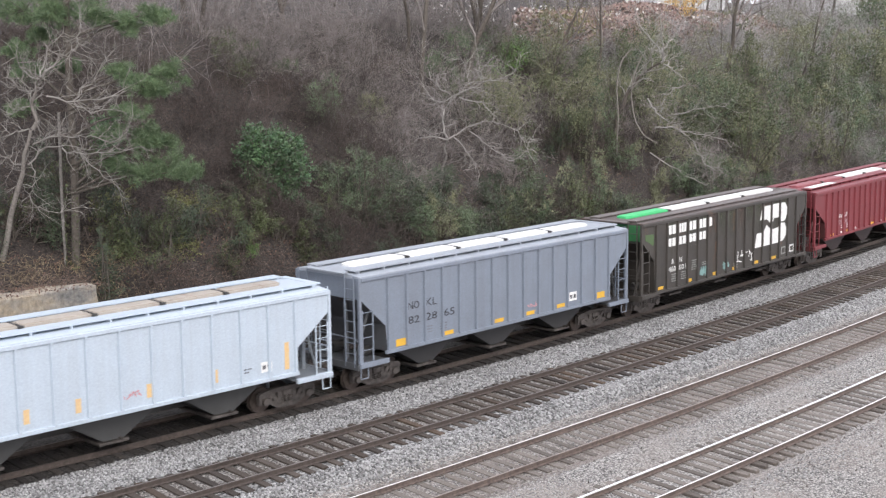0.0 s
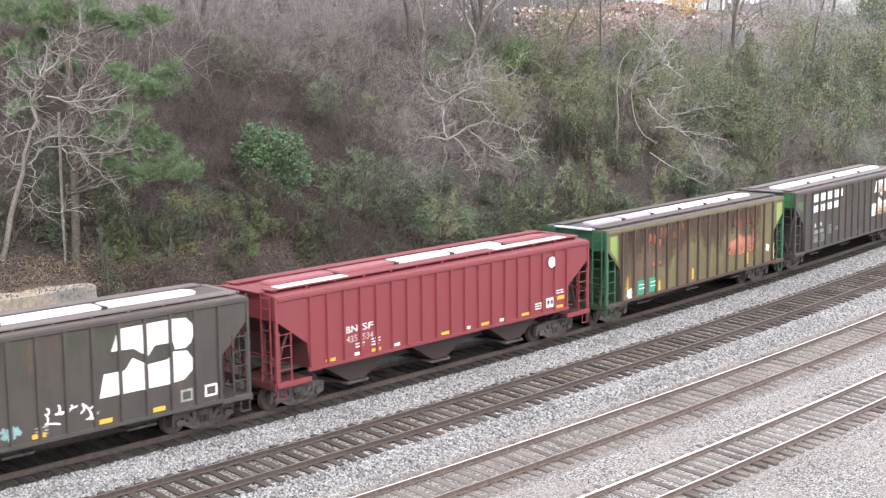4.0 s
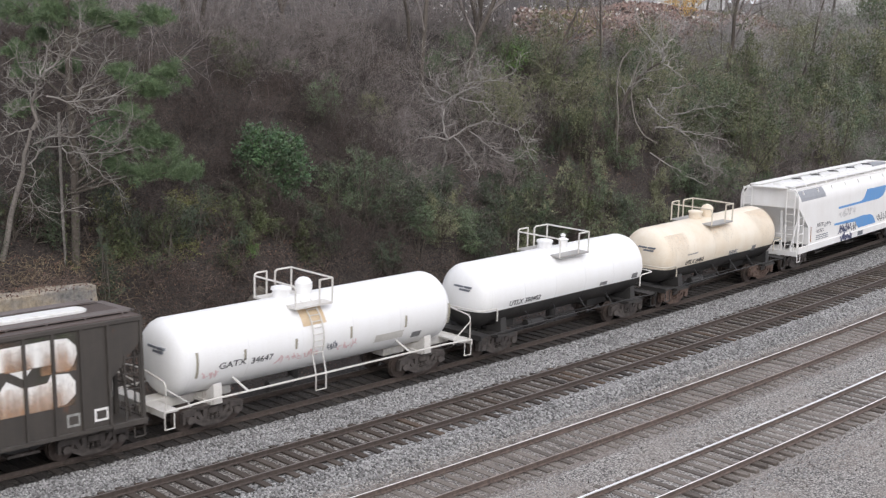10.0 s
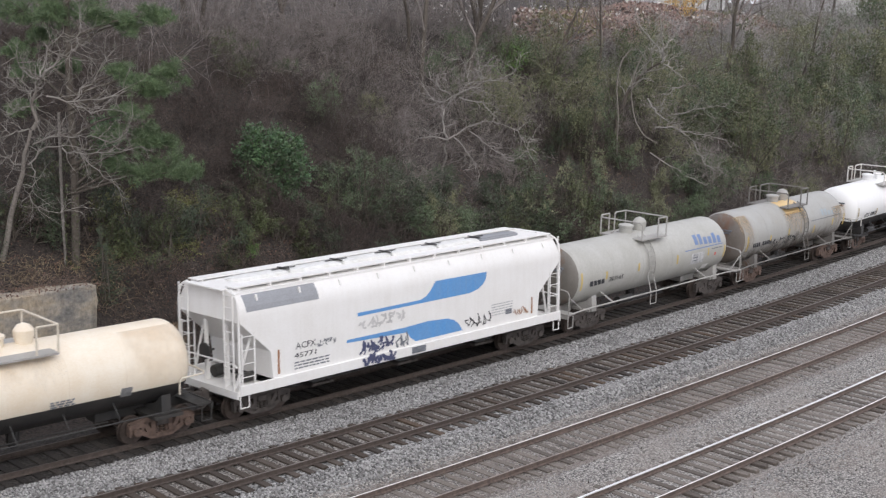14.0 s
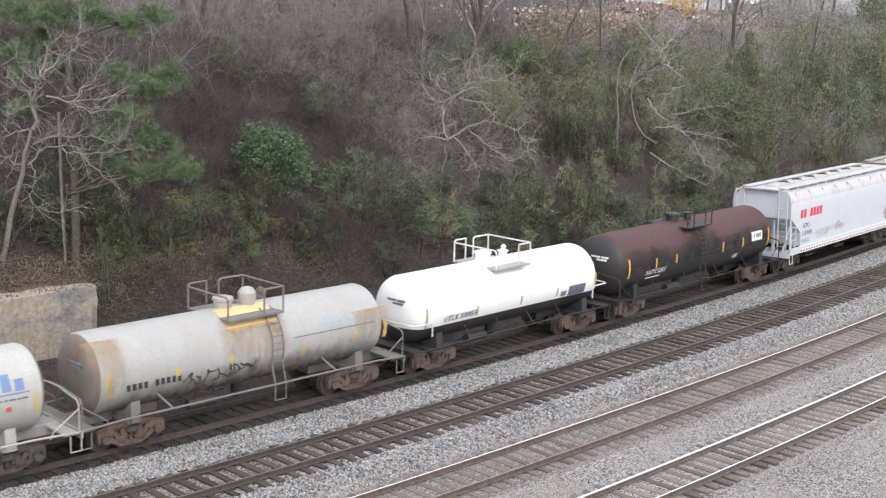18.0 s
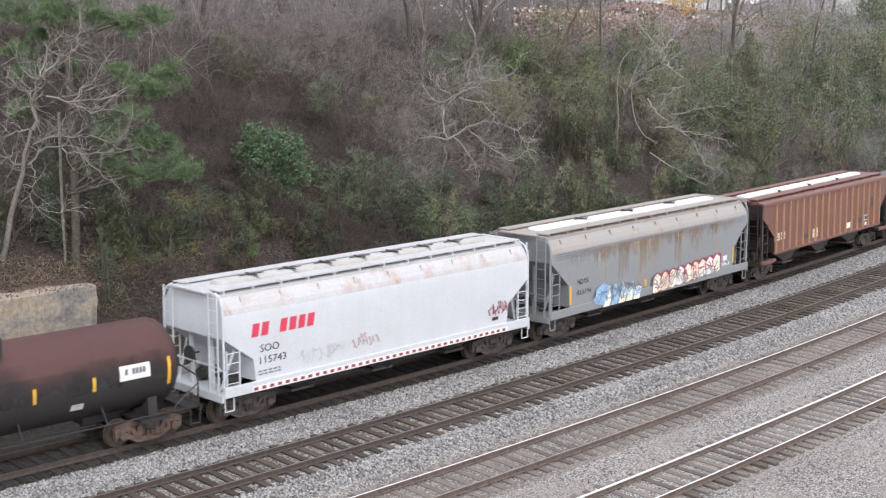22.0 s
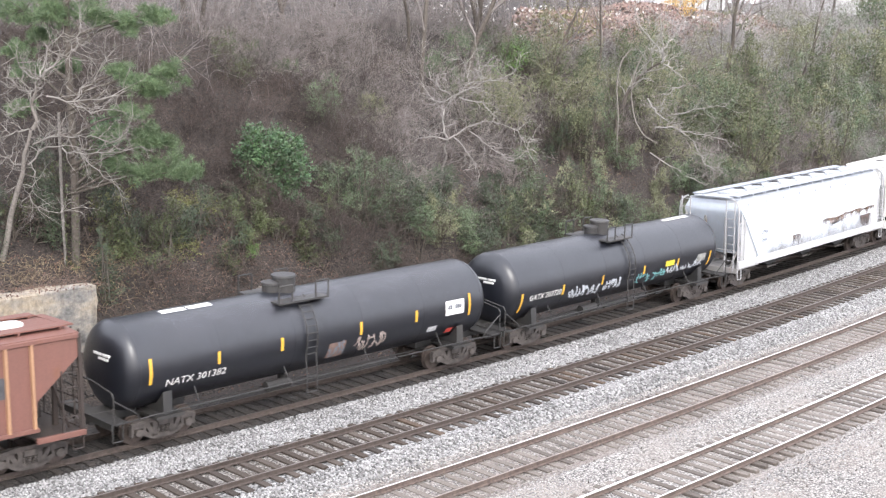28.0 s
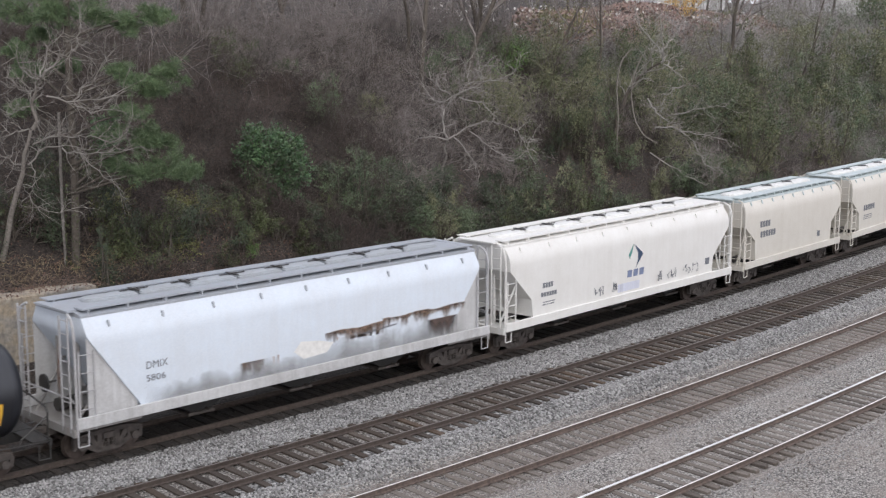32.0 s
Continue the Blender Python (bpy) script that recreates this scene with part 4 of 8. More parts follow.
def hoppers_ahead():
    """The ribbed hoppers at the front of what is seen."""
    pale = paint("pale_blue_white_paint", (0.47, 0.535, 0.6), (0.34, 0.36, 0.38), 0.3)
    tan = paint("tan_hatch", (0.43, 0.385, 0.33), (0.25, 0.2, 0.16), 0.5, 0.2)
    pale_bay = paint("shaded_dusty_bay_paint", (0.06, 0.06, 0.058), (0.035, 0.032, 0.03), 0.6)
    c, h = hopper("hopper_car", "pale blue-white ribbed covered hopper car with tan roof hatches", -134.0, -118.0, pale, hatch=tan, eave=3.95, low=1.42, cut=(1.3, 3.25, 2.25), ribs=13, bay_mat=pale_bay, bay_low=0.45, slope_mat=paint("shaded_grimy_pale_end", (0.26, 0.29, 0.32), (0.1, 0.09, 0.08), 0.65), end_mat=paint("shaded_grimy_pale_end", (0.26, 0.29, 0.32)))
    fade = paint("faded_orange_marker", (0.72, 0.48, 0.22), (0.5, 0.4, 0.3), 0.3)
    for x in (-5.2, -3.0, -1.4, 0.95, 3.32):
        rect(c, x - 0.09, x + 0.09, 1.66, 2.08, fade)
    rect(c, 6.02, 6.2, 1.6, 2.5, fade)
    rect(c, 5.07, 5.5, 1.66, 2.0, LETTER_WHITE)
    blocks(c, "## ##", 5.13, 1.76, 0.14, 0.065, LETTER_BLACK, SIDE - 0.01)
    scrawl(c, 0.0, 1.75, 0.7, 0.2, paint("faded_red_mark", (0.6, 0.3, 0.32), dirt=0.1), strokes=5, thick=0.03, seed=3)
    small_print(c, 4.4, 1.85, 0.3, 2, LETTER_GREY)

    grey = paint("blue_grey_paint", (0.21, 0.242, 0.29), (0.14, 0.14, 0.15), 0.45)
    grey_bay = paint("shaded_grey_bay_paint", (0.035, 0.034, 0.034), (0.025, 0.023, 0.022), 0.6)
    # end colour halved: part grime, part painted shade below the slope
    grimy_shade = paint("shaded_grimy_grey_end", (0.1, 0.105, 0.112), (0.05, 0.045, 0.042), 0.6, 0.1)
    c, h = hopper("hopper_car", "blue-grey ribbed covered hopper car with black lettering", -116.85, -101.3, grey, cut=(1.15, 3.4, 2.35), low=1.42, ribs=15, bay_mat=grey_bay, hatches=5, bay_low=0.5, roof=paint("pale_grey_roof", (0.34, 0.37, 0.41), (0.2, 0.2, 0.2), 0.4), end_mat=grimy_shade, slope_mat=grimy_shade)
    for body, x, z in (("NO", -5.38, 2.73), ("KL", -4.48, 2.73), ("82", -5.38, 2.21), ("28", -4.48, 2.21), ("65", -3.55, 2.21)):
        lettering(c, body, x, x + 0.56, z, 0.27, LETTER_BLACK)
    for x, w, hi in ((-6.0, 0.62, 1.76), (-3.55, 0.5, 1.65), (-0.75, 0.5, 1.65), (1.1, 0.5, 1.65), (3.0, 0.5, 1.65), (5.6, 0.55, 1.76)):
        rect(c, x, x + w, 1.5, hi, SAFETY_YELLOW)
    scrawl(c, 1.2, 1.75, 0.6, 0.2, paint("faded_red_mark", (0.6, 0.3, 0.32), dirt=0.1), strokes=4, thick=0.03, seed=6)
    rect(c, 3.76, 4.26, 1.66, 2.02, LETTER_WHITE)
    blocks(c, "## ##", 3.83, 1.76, 0.15, 0.075, LETTER_BLACK, SIDE - 0.01)
    small_print(c, -4.6, 1.95, 0.45, 3, LETTER_GREY, seed=2)
    small_print(c, -3.75, 1.95, 0.35, 3, LETTER_GREY, seed=5)

    bn = paint("dark_green_black_paint", (0.046, 0.041, 0.036), (0.095, 0.08, 0.067), 0.55, 0.05)
    bn_roof = paint("rusty_brown_roof", (0.1, 0.075, 0.065), (0.06, 0.05, 0.045), 0.6, 0.25)
    bn_walk = paint("worn_brown_board", (0.17, 0.145, 0.135), (0.08, 0.065, 0.06), 0.6, 0.15)
    bright = paint("bright_green_paint", (0.05, 0.24, 0.08), (0.035, 0.06, 0.035), 0.7)
    hatch_green = paint("green_hatch", (0.07, 0.55, 0.2), (0.1, 0.3, 0.12), 0.15)
    teal = paint("teal_mark", (0.25, 0.42, 0.4), (0.1, 0.12, 0.1), 0.4)
    for x0, x1, first, gate in ((-100.4, -85.0, True, None), (-50.0, -34.7, False, None)):
        label = "dark green-black ribbed hopper car with a " + ("bright green end and hatch" if first else "faded green end panel")
        c, h = hopper("hopper_car", label, x0, x1, bn, roof=bn_roof, walk_mat=bn_walk, cut=(0.95, 3.45, 2.5), low=1.1, ribs=16, hatches=4, eave=4.2, peak=0.08,
                      hatch=[hatch_green, HATCH_WHITE, HATCH_WHITE, HATCH_WHITE] if first else None, end_panel=bright)
        k = 0.0 if first else -0.14
        first_post, bay = -h + 0.12 + 0.95 + 0.12, (2 * (h - 1.19)) / 15
        for row, z, high in (((2, 3, 2, 2, 1), 3.54, 0.4), ((2, 2, 2, 2), 3.0, 0.36)):
            for j, n in enumerate(row):
                blocks(c, "#" * n, first_post + bay * (j + 1) + 0.13, z, high, 0.66 / max(2, n), LETTER_WHITE, fill=0.8)
        up = [(3.05, 3.9), (4.86, 3.93), (5.35, 3.9), (5.6, 3.65), (5.63, 3.4), (5.5, 3.1), (5.3, 2.97), (4.94, 2.98), (4.88, 3.22), (4.25, 3.22), (4.0, 2.93), (3.52, 3.24), (2.79, 3.27)]
        down = [(2.52, 2.64), (3.21, 2.64), (3.48, 2.97), (3.98, 2.68), (4.69, 2.72), (4.81, 2.93), (5.35, 2.88), (5.54, 2.62), (5.53, 2.25), (5.23, 2.0), (4.71, 1.95), (2.34, 1.95)]
        for outline in (up, down):
            decal(c, [(x + k, z) for x, z in outline], LETTER_WHITE, name="emblem")
        if not first:
            for a, b, lo, hi in ((4.3, 5.5, 2.95, 3.8), (2.5, 5.4, 1.95, 2.75), (3.2, 4.2, 3.2, 3.85)):
                drip(c, a, b, lo, hi, drips("tan_rust_runs", (0.45, 0.27, 0.16), 0.8, 4, False, 0.5), 0.008)
        rect(c, 5.08, 5.5, 1.3, 1.68, plain("grey_stencil", (0.3, 0.3, 0.28)), name="stencil_box")
        rect(c, 5.15, 5.43, 1.37, 1.61, bn, lift=0.008, name="stencil_box")
        rect(c, 5.95, 6.4, 1.3, 1.68, LETTER_WHITE, name="stencil_box")
        rect(c, 6.02, 6.33, 1.37, 1.61, bn, lift=0.008, name="stencil_box")
        lettering(c, "B", -5.2, -5.04, 2.2, 0.22, LETTER_WHITE)
        lettering(c, "N", -4.55, -4.36, 2.2, 0.22, LETTER_WHITE)
        if first:
            lettering(c, "460", -5.46, -4.86, 1.85, 0.24, LETTER_WHITE)
            lettering(c, "601", -4.6, -4.02, 1.85, 0.24, LETTER_WHITE)
            scrawl(c, 0.67, 1.35, 1.7, 0.62, LETTER_WHITE, strokes=5, thick=0.055, seed=8)
            for x in (-6.3, -3.9, -1.6, 0.2, 2.3, 4.1):
                rect(c, x, x + 0.42, 1.18, 1.32, SAFETY_YELLOW)
            scrawl(c, -2.75, 1.3, 0.65, 0.4, teal, strokes=7, thick=0.08, seed=12)
            scrawl(c, -0.7, 1.3, 0.5, 0.35, teal, strokes=6, thick=0.08, seed=14)
        else:
            blocks(c, "### ###", -5.25, 1.85, 0.2, 0.17, plain("grey_stencil", (0.3, 0.3, 0.28)))
            rect(c, -5.3, -4.7, 1.45, 1.6, paint("dull_olive_patch", (0.2, 0.2, 0.09)))
        rust_run, moss_run = drips("dull_rust_runs", (0.13, 0.085, 0.06), 0.5, 6, True, 0.42), drips("moss_runs", (0.08, 0.095, 0.05), 0.5, 4, True, 0.4)
        for j in range(13):
            a = first_post + bay * (j + 1)
            drip(c, a + 0.08, a + bay - 0.08, 1.4 + 0.9 * abs(math.sin(j * 1.7)), 4.05, rust_run if j % 3 == 1 else moss_run, -0.0065)
        small_print(c, -5.2, 1.7, 0.55, 4, plain("grey_stencil", (0.3, 0.3, 0.28)), seed=21)
        small_print(c, -4.4, 1.7, 0.5, 4, plain("grey_stencil", (0.3, 0.3, 0.28)), seed=22)
        small_print(c, -3.5, 2.1, 0.5, 5, plain("grey_stencil", (0.3, 0.3, 0.28)), seed=23)
        small_print(c, -2.6, 1.9, 0.4, 2, plain("grey_stencil", (0.3, 0.3, 0.28)), seed=24)
        small_print(c, 0.3, 1.45, 0.4, 3, plain("grey_stencil", (0.3, 0.3, 0.28)), seed=25)
        decal(c, [(-7.35, 3.5), (-6.7, 3.2), (-6.7, 3.7), (-7.35, 3.75)], paint("worn_green_patch", (0.09, 0.16, 0.06), (0.06, 0.07, 0.04), 0.6), name="paint_patch")

    red = paint("oxide_red_paint", (0.21, 0.035, 0.042), (0.12, 0.045, 0.045), 0.4)
    red_bay = paint("shaded_dirty_red_bay", (0.04, 0.02, 0.018), (0.028, 0.024, 0.022), 0.7)
    # darker red for the ends: grime plus shade put into the colour
    grimy_red_shade = paint("shaded_grimy_red_end", (0.1, 0.03, 0.03), (0.05, 0.03, 0.027), 0.6)
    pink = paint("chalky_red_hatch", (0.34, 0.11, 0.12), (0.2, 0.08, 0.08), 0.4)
    c, h = hopper("hopper_car", "oxide red ribbed covered hopper car with a white disc", -84.1, -67.7, red, eave=3.98, low=1.45, cut=(1.25, 3.22, 2.32), ribs=19, hatches=5, hatch=[pink, pink, HATCH_WHITE, HATCH_WHITE, pink], bay_mat=red_bay, bay_low=0.5, end_mat=grimy_red_shade, slope_mat=grimy_red_shade)
    for x0, x1 in ((-7.6, -4.6), (3.0, 7.2)):
        bm = bmesh.new()
        box(bm, x0, x1, -1.2, -0.76, 4.205, 4.23)
        part("walkway_plate", bm, HATCH_WHITE, c)
    decal(c, [(5.75 + 0.22 * math.cos(a * math.pi / 12), 3.43 + 0.22 * math.sin(a * math.pi / 12)) for a in range(24)], LETTER_WHITE, y=SIDE - 0.06, name="disc_emblem")
    rose = plain("pink_lettering", (0.55, 0.4, 0.4))
    for body, x, z, mat in (("BN", -5.12, 2.36, LETTER_WHITE), ("SF", -4.38, 2.36, LETTER_WHITE), ("435", -5.12, 2.02, rose), ("534", -4.38, 2.02, rose)):
        lettering(c, body, x, x + 0.5, z, 0.23, mat)
    small_print(c, -4.7, 1.9, 0.4, 2, LETTER_WHITE, seed=31)
    small_print(c, -3.95, 1.95, 0.4, 3, LETTER_WHITE, seed=32)
    for x in (-6.05, -3.95, -0.5, 1.66, 3.99, 6.1):
        rect(c, x, x + 0.42, 1.52, 1.63, SAFETY_YELLOW)
    for x in (-4.75, -2.9, 0.75, 2.71):
        rect(c, x, x + 0.3, 1.52, 1.63, LETTER_WHITE)
    rect(c, 5.47, 5.95, 1.62, 2.0, LETTER_WHITE)
    blocks(c, "## ##", 5.53, 1.74, 0.16, 0.07, LETTER_BLACK, SIDE - 0.01)
    rect(c, 6.15, 6.6, 1.85, 2.0, SAFETY_YELLOW)
    small_print(c, 6.1, 2.2, 0.5, 2, LETTER_WHITE, seed=33)
    small_print(c, 4.8, 1.85, 0.45, 3, LETTER_WHITE, seed=34)

    olive = paint("faded_olive_paint", (0.15, 0.136, 0.058), (0.07, 0.048, 0.032), 0.8, 0.15, streak=0.7)
    dark_rib = paint("dark_brown_post", (0.07, 0.045, 0.035), (0.04, 0.03, 0.025), 0.5)
    lilac = paint("lilac_hatch", (0.5, 0.42, 0.52), (0.3, 0.25, 0.3), 0.3)
    ice = paint("pale_blue_board", (0.5, 0.6, 0.66), (0.3, 0.33, 0.35), 0.3)
    green_gear = paint("green_gear", (0.035, 0.125, 0.06), (0.03, 0.055, 0.035), 0.6)
    # dark green end, its recess shade painted into the colour
    shaded_green_end = paint("shaded_dark_green_end", (0.035, 0.06, 0.035), (0.03, 0.03, 0.024), 0.6)
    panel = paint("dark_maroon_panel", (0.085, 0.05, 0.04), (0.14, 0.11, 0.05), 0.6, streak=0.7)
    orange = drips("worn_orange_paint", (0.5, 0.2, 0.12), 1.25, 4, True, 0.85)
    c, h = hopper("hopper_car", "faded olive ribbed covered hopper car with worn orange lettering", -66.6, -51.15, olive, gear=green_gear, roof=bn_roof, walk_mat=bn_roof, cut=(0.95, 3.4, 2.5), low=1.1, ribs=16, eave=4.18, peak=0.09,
                  hatches=6, hatch=[lilac, lilac, HATCH_WHITE, HATCH_WHITE, HATCH_WHITE, HATCH_WHITE], rib_mat=dark_rib, end_walk=ice, end_panel=green_gear, sill_mat=dark_rib, end_mat=shaded_green_end, slope_mat=shaded_green_end)
    x0 = -7.88 + 0.95 + 0.12
    for k, (lo, hi) in {1: (1.2, 3.95), 2: (1.2, 3.95), 3: (2.2, 3.95), 5: (1.2, 3.95)}.items():
        rect(c, x0 + k * 0.908 + 0.06, x0 + (k + 1) * 0.908 - 0.06, lo, hi, panel, name="dark_panel")
    lime = paint("lime_paint", (0.24, 0.32, 0.09), (0.2, 0.25, 0.08), 0.4)
    decal(c, [(-7.4, 3.4), (-6.75, 2.75), (-6.75, 3.95), (-7.4, 3.95)], lime, name="paint_patch")
    decal(c, [(7.5, 3.4), (6.95, 2.85), (6.95, 3.95), (7.5, 3.95)], lime, name="paint_patch")
    for outline in ([(2.75, 3.9), (4.5, 3.95), (5.05, 3.9), (5.3, 3.6), (5.32, 3.35), (5.15, 3.08), (4.6, 3.0), (4.5, 3.25), (3.9, 3.2), (3.5, 2.95), (3.2, 3.2), (2.5, 3.25)], [(2.2, 2.55), (2.9, 2.6), (3.2, 2.9), (3.7, 2.65), (4.4, 2.7), (4.6, 2.92), (5.1, 2.85), (5.25, 2.5), (5.2, 2.1), (4.9, 1.9), (4.3, 1.85), (2.0, 1.9)]):
        decal(c, outline, orange, name="worn_emblem", lift=0.004)
    brown_run = drips("dark_brown_runs", (0.085, 0.052, 0.038), 0.75, 3, True, 0.6)
    for j in range(14):
        lo = 1.3 + 1.6 * abs(math.sin(j * 2.4))
        drip(c, x0 + j * 0.86 - 0.15, x0 + (j + 1) * 0.86 + 0.15, lo, 4.02, brown_run, 0.006 + 0.0004 * j)
    for x, z in ((-4.5, 3.3), (-4.15, 3.25), (-3.75, 3.0), (-3.65, 3.5), (-3.3, 3.45), (-2.6, 3.2), (-2.3, 3.3), (-1.87, 3.5)):
        decal(c, [(x, z), (x + 0.26, z - 0.05), (x + 0.28, z + 0.42), (x + 0.04, z + 0.45)], orange, name="worn_letter", lift=0.006)
    for a, b in ((-5.34, -4.67), (-4.45, -3.81)):
        rect(c, a, b, 1.2, 1.82, paint("sign_green", (0.03, 0.28, 0.16), dirt=0.1), name="sign_panel", lift=0.006)
        small_print(c, a + 0.12, 1.6, 0.42, 2, LETTER_WHITE, SIDE - 0.015, gap=0.17, seed=int(a * 10))
    blocks(c, "#  # #", -4.9, 2.25, 0.2, 0.24, orange, SIDE - 0.01)
    decal(c, [(-6.15, 1.3), (-5.95, 1.08), (-5.7, 1.2), (-5.6, 1.5), (-5.85, 1.58), (-6.1, 1.5)], LETTER_WHITE, name="white_blob")
    for x, lo, hi in ((-6.15, 1.48, 2.1), (-3.68, 1.15, 1.6), (-0.9, 1.25, 1.75), (1.35, 1.25, 1.75), (4.1, 1.3, 1.85), (6.65, 1.2, 2.0)):
        rect(c, x, x + 0.13, lo, hi, SAFETY_YELLOW, name="marker")
    decal(c, [(5.95, 1.75), (6.2, 1.65), (6.3, 1.95), (6.0, 2.05)], LETTER_WHITE, name="white_blob")


def tanks_ahead():
    white = paint("white_tank_paint", (0.86, 0.86, 0.85), (0.62, 0.57, 0.48), 0.16, streak=0.15, rough=0.4)
    R, ZC = 1.28, 2.26
    stain = paint("tan_stain", (0.6, 0.45, 0.28), (0.7, 0.6, 0.45), 0.5)
    mark_grey = paint("grey_marker", (0.3, 0.28, 0.22), (0.5, 0.45, 0.35), 0.3)
    c, h = tank("tank_car", "white tank car with rust-stained platform and side walkway rails", -34.05, -20.45, white, R, ZC, WHITE_GEAR, walkway=True, dome="ball", over=0.6, bogie_in=2.15, plat_x=-0.55, plat_w=1.6, saddle_mat=WHITE_GEAR)
    tank_text(c, "GATX", -4.77, -3.72, R, ZC, -15, 0.22, LETTER_BLACK)
    tank_text(c, "34647", -3.5, -2.63, R, ZC, -17, 0.22, LETTER_BLACK)
    for x, a0, a1 in ((-5.6, -22, 16), (-3.76, -9, 7), (-1.66, -9, 7), (0.76, -11, 8), (3.36, -12, 7), (5.55, -22, 13)):
        tank_rect(c, x - 0.05, x + 0.05, R, ZC, a0, a1, mark_grey, "marker")
    tank_rect(c, 3.8, 4.25, R, ZC, -37, -25, plain("grey_placard", (0.2, 0.2, 0.2)), "placard")
    tank_rect(c, 1.95, 3.3, R, ZC, -30, -16, paint("dusty_patch", (0.62, 0.6, 0.56), (0.4, 0.38, 0.33), 0.5), "stain")
    faint = paint("faint_red_mark", (0.72, 0.5, 0.5), (0.7, 0.6, 0.6), 0.2)
    for x, w, s in ((-5.4, 0.6, 1), (-2.5, 1.1, 2), (-1.3, 0.6, 3), (0.2, 0.9, 4)):
        tank_scrawl(c, x, w, R, ZC, -28, -14, faint, 6, 0.03, s)
    tank_scrawl(c, -0.3, 0.4, R, ZC, -24, -10, LETTER_GREY, 4, 0.03, 9)
    tank_rect(c, -1.3, -0.3, R, ZC, 22, 62, stain, "stain")
    nudge(c, 0.22)
    c, h = tank("tank_car", "white tank car with a black belly and black lettering", -20.0, -8.3, white, R, ZC, lower=BLACK_GEAR, split=-0.47, rail_mat=WHITE_GEAR, over=0.35, plat_x=0.3, plat_w=1.9, ladders=False)
    tank_text(c, "UTLX 300402", -3.9, -2.0, R, ZC, -17, 0.22, LETTER_BLACK)
    tank_rect(c, 4.3, 4.7, R, ZC, -19, -9, plain("grey_placard", (0.2, 0.2, 0.2)), "placard")
    tank_rect(c, 2.0, 2.5, R, ZC, -19, -12, plain("grey_placard", (0.2, 0.2, 0.2)), "placard")
    cream = paint("cream_tank_paint", (0.82, 0.745, 0.62), (0.62, 0.45, 0.26), 0.45, streak=0.2, rough=0.45)
    c, h = tank("tank_car", "cream stained tank car with a black belly", -7.62, 3.7, cream, R, ZC, lower=BLACK_GEAR, split=-0.5, rail_mat=paint("cream_gear", (0.7, 0.63, 0.52), dirt=0.3), over=0.35, plat_x=-0.25, plat_w=1.9, ladders=False, rusty=True, dome="ball")
    tan_run = drips("tan_runs", (0.52, 0.36, 0.2), 0.6, 3, True, 0.26)
    for x0, x1, a0, a1 in ((-5.0, -3.2, -20, 50), (2.8, 5.2, -24, 70), (-1.2, 0.9, 0, 60)):
        tank_rect(c, x0, x1, R + 0.002, ZC, a0, a1, tan_run, "stain")
    tank_text(c, "UTLX 24462", -3.6, -2.0, R, ZC, -20, 0.24, LETTER_BLACK)
    small_print(c, -3.5, 2.28, 0.9, 1, LETTER_GREY, -R - 0.01, seed=3)
    tank_rect(c, 2.62, 3.0, R, ZC, -27, -13, plain("grey_placard", (0.2, 0.2, 0.2)), "placard")
    small_print(c, 0.3, 1.95, 0.8, 3, LETTER_GREY, -R - 0.01, gap=0.07, seed=4)


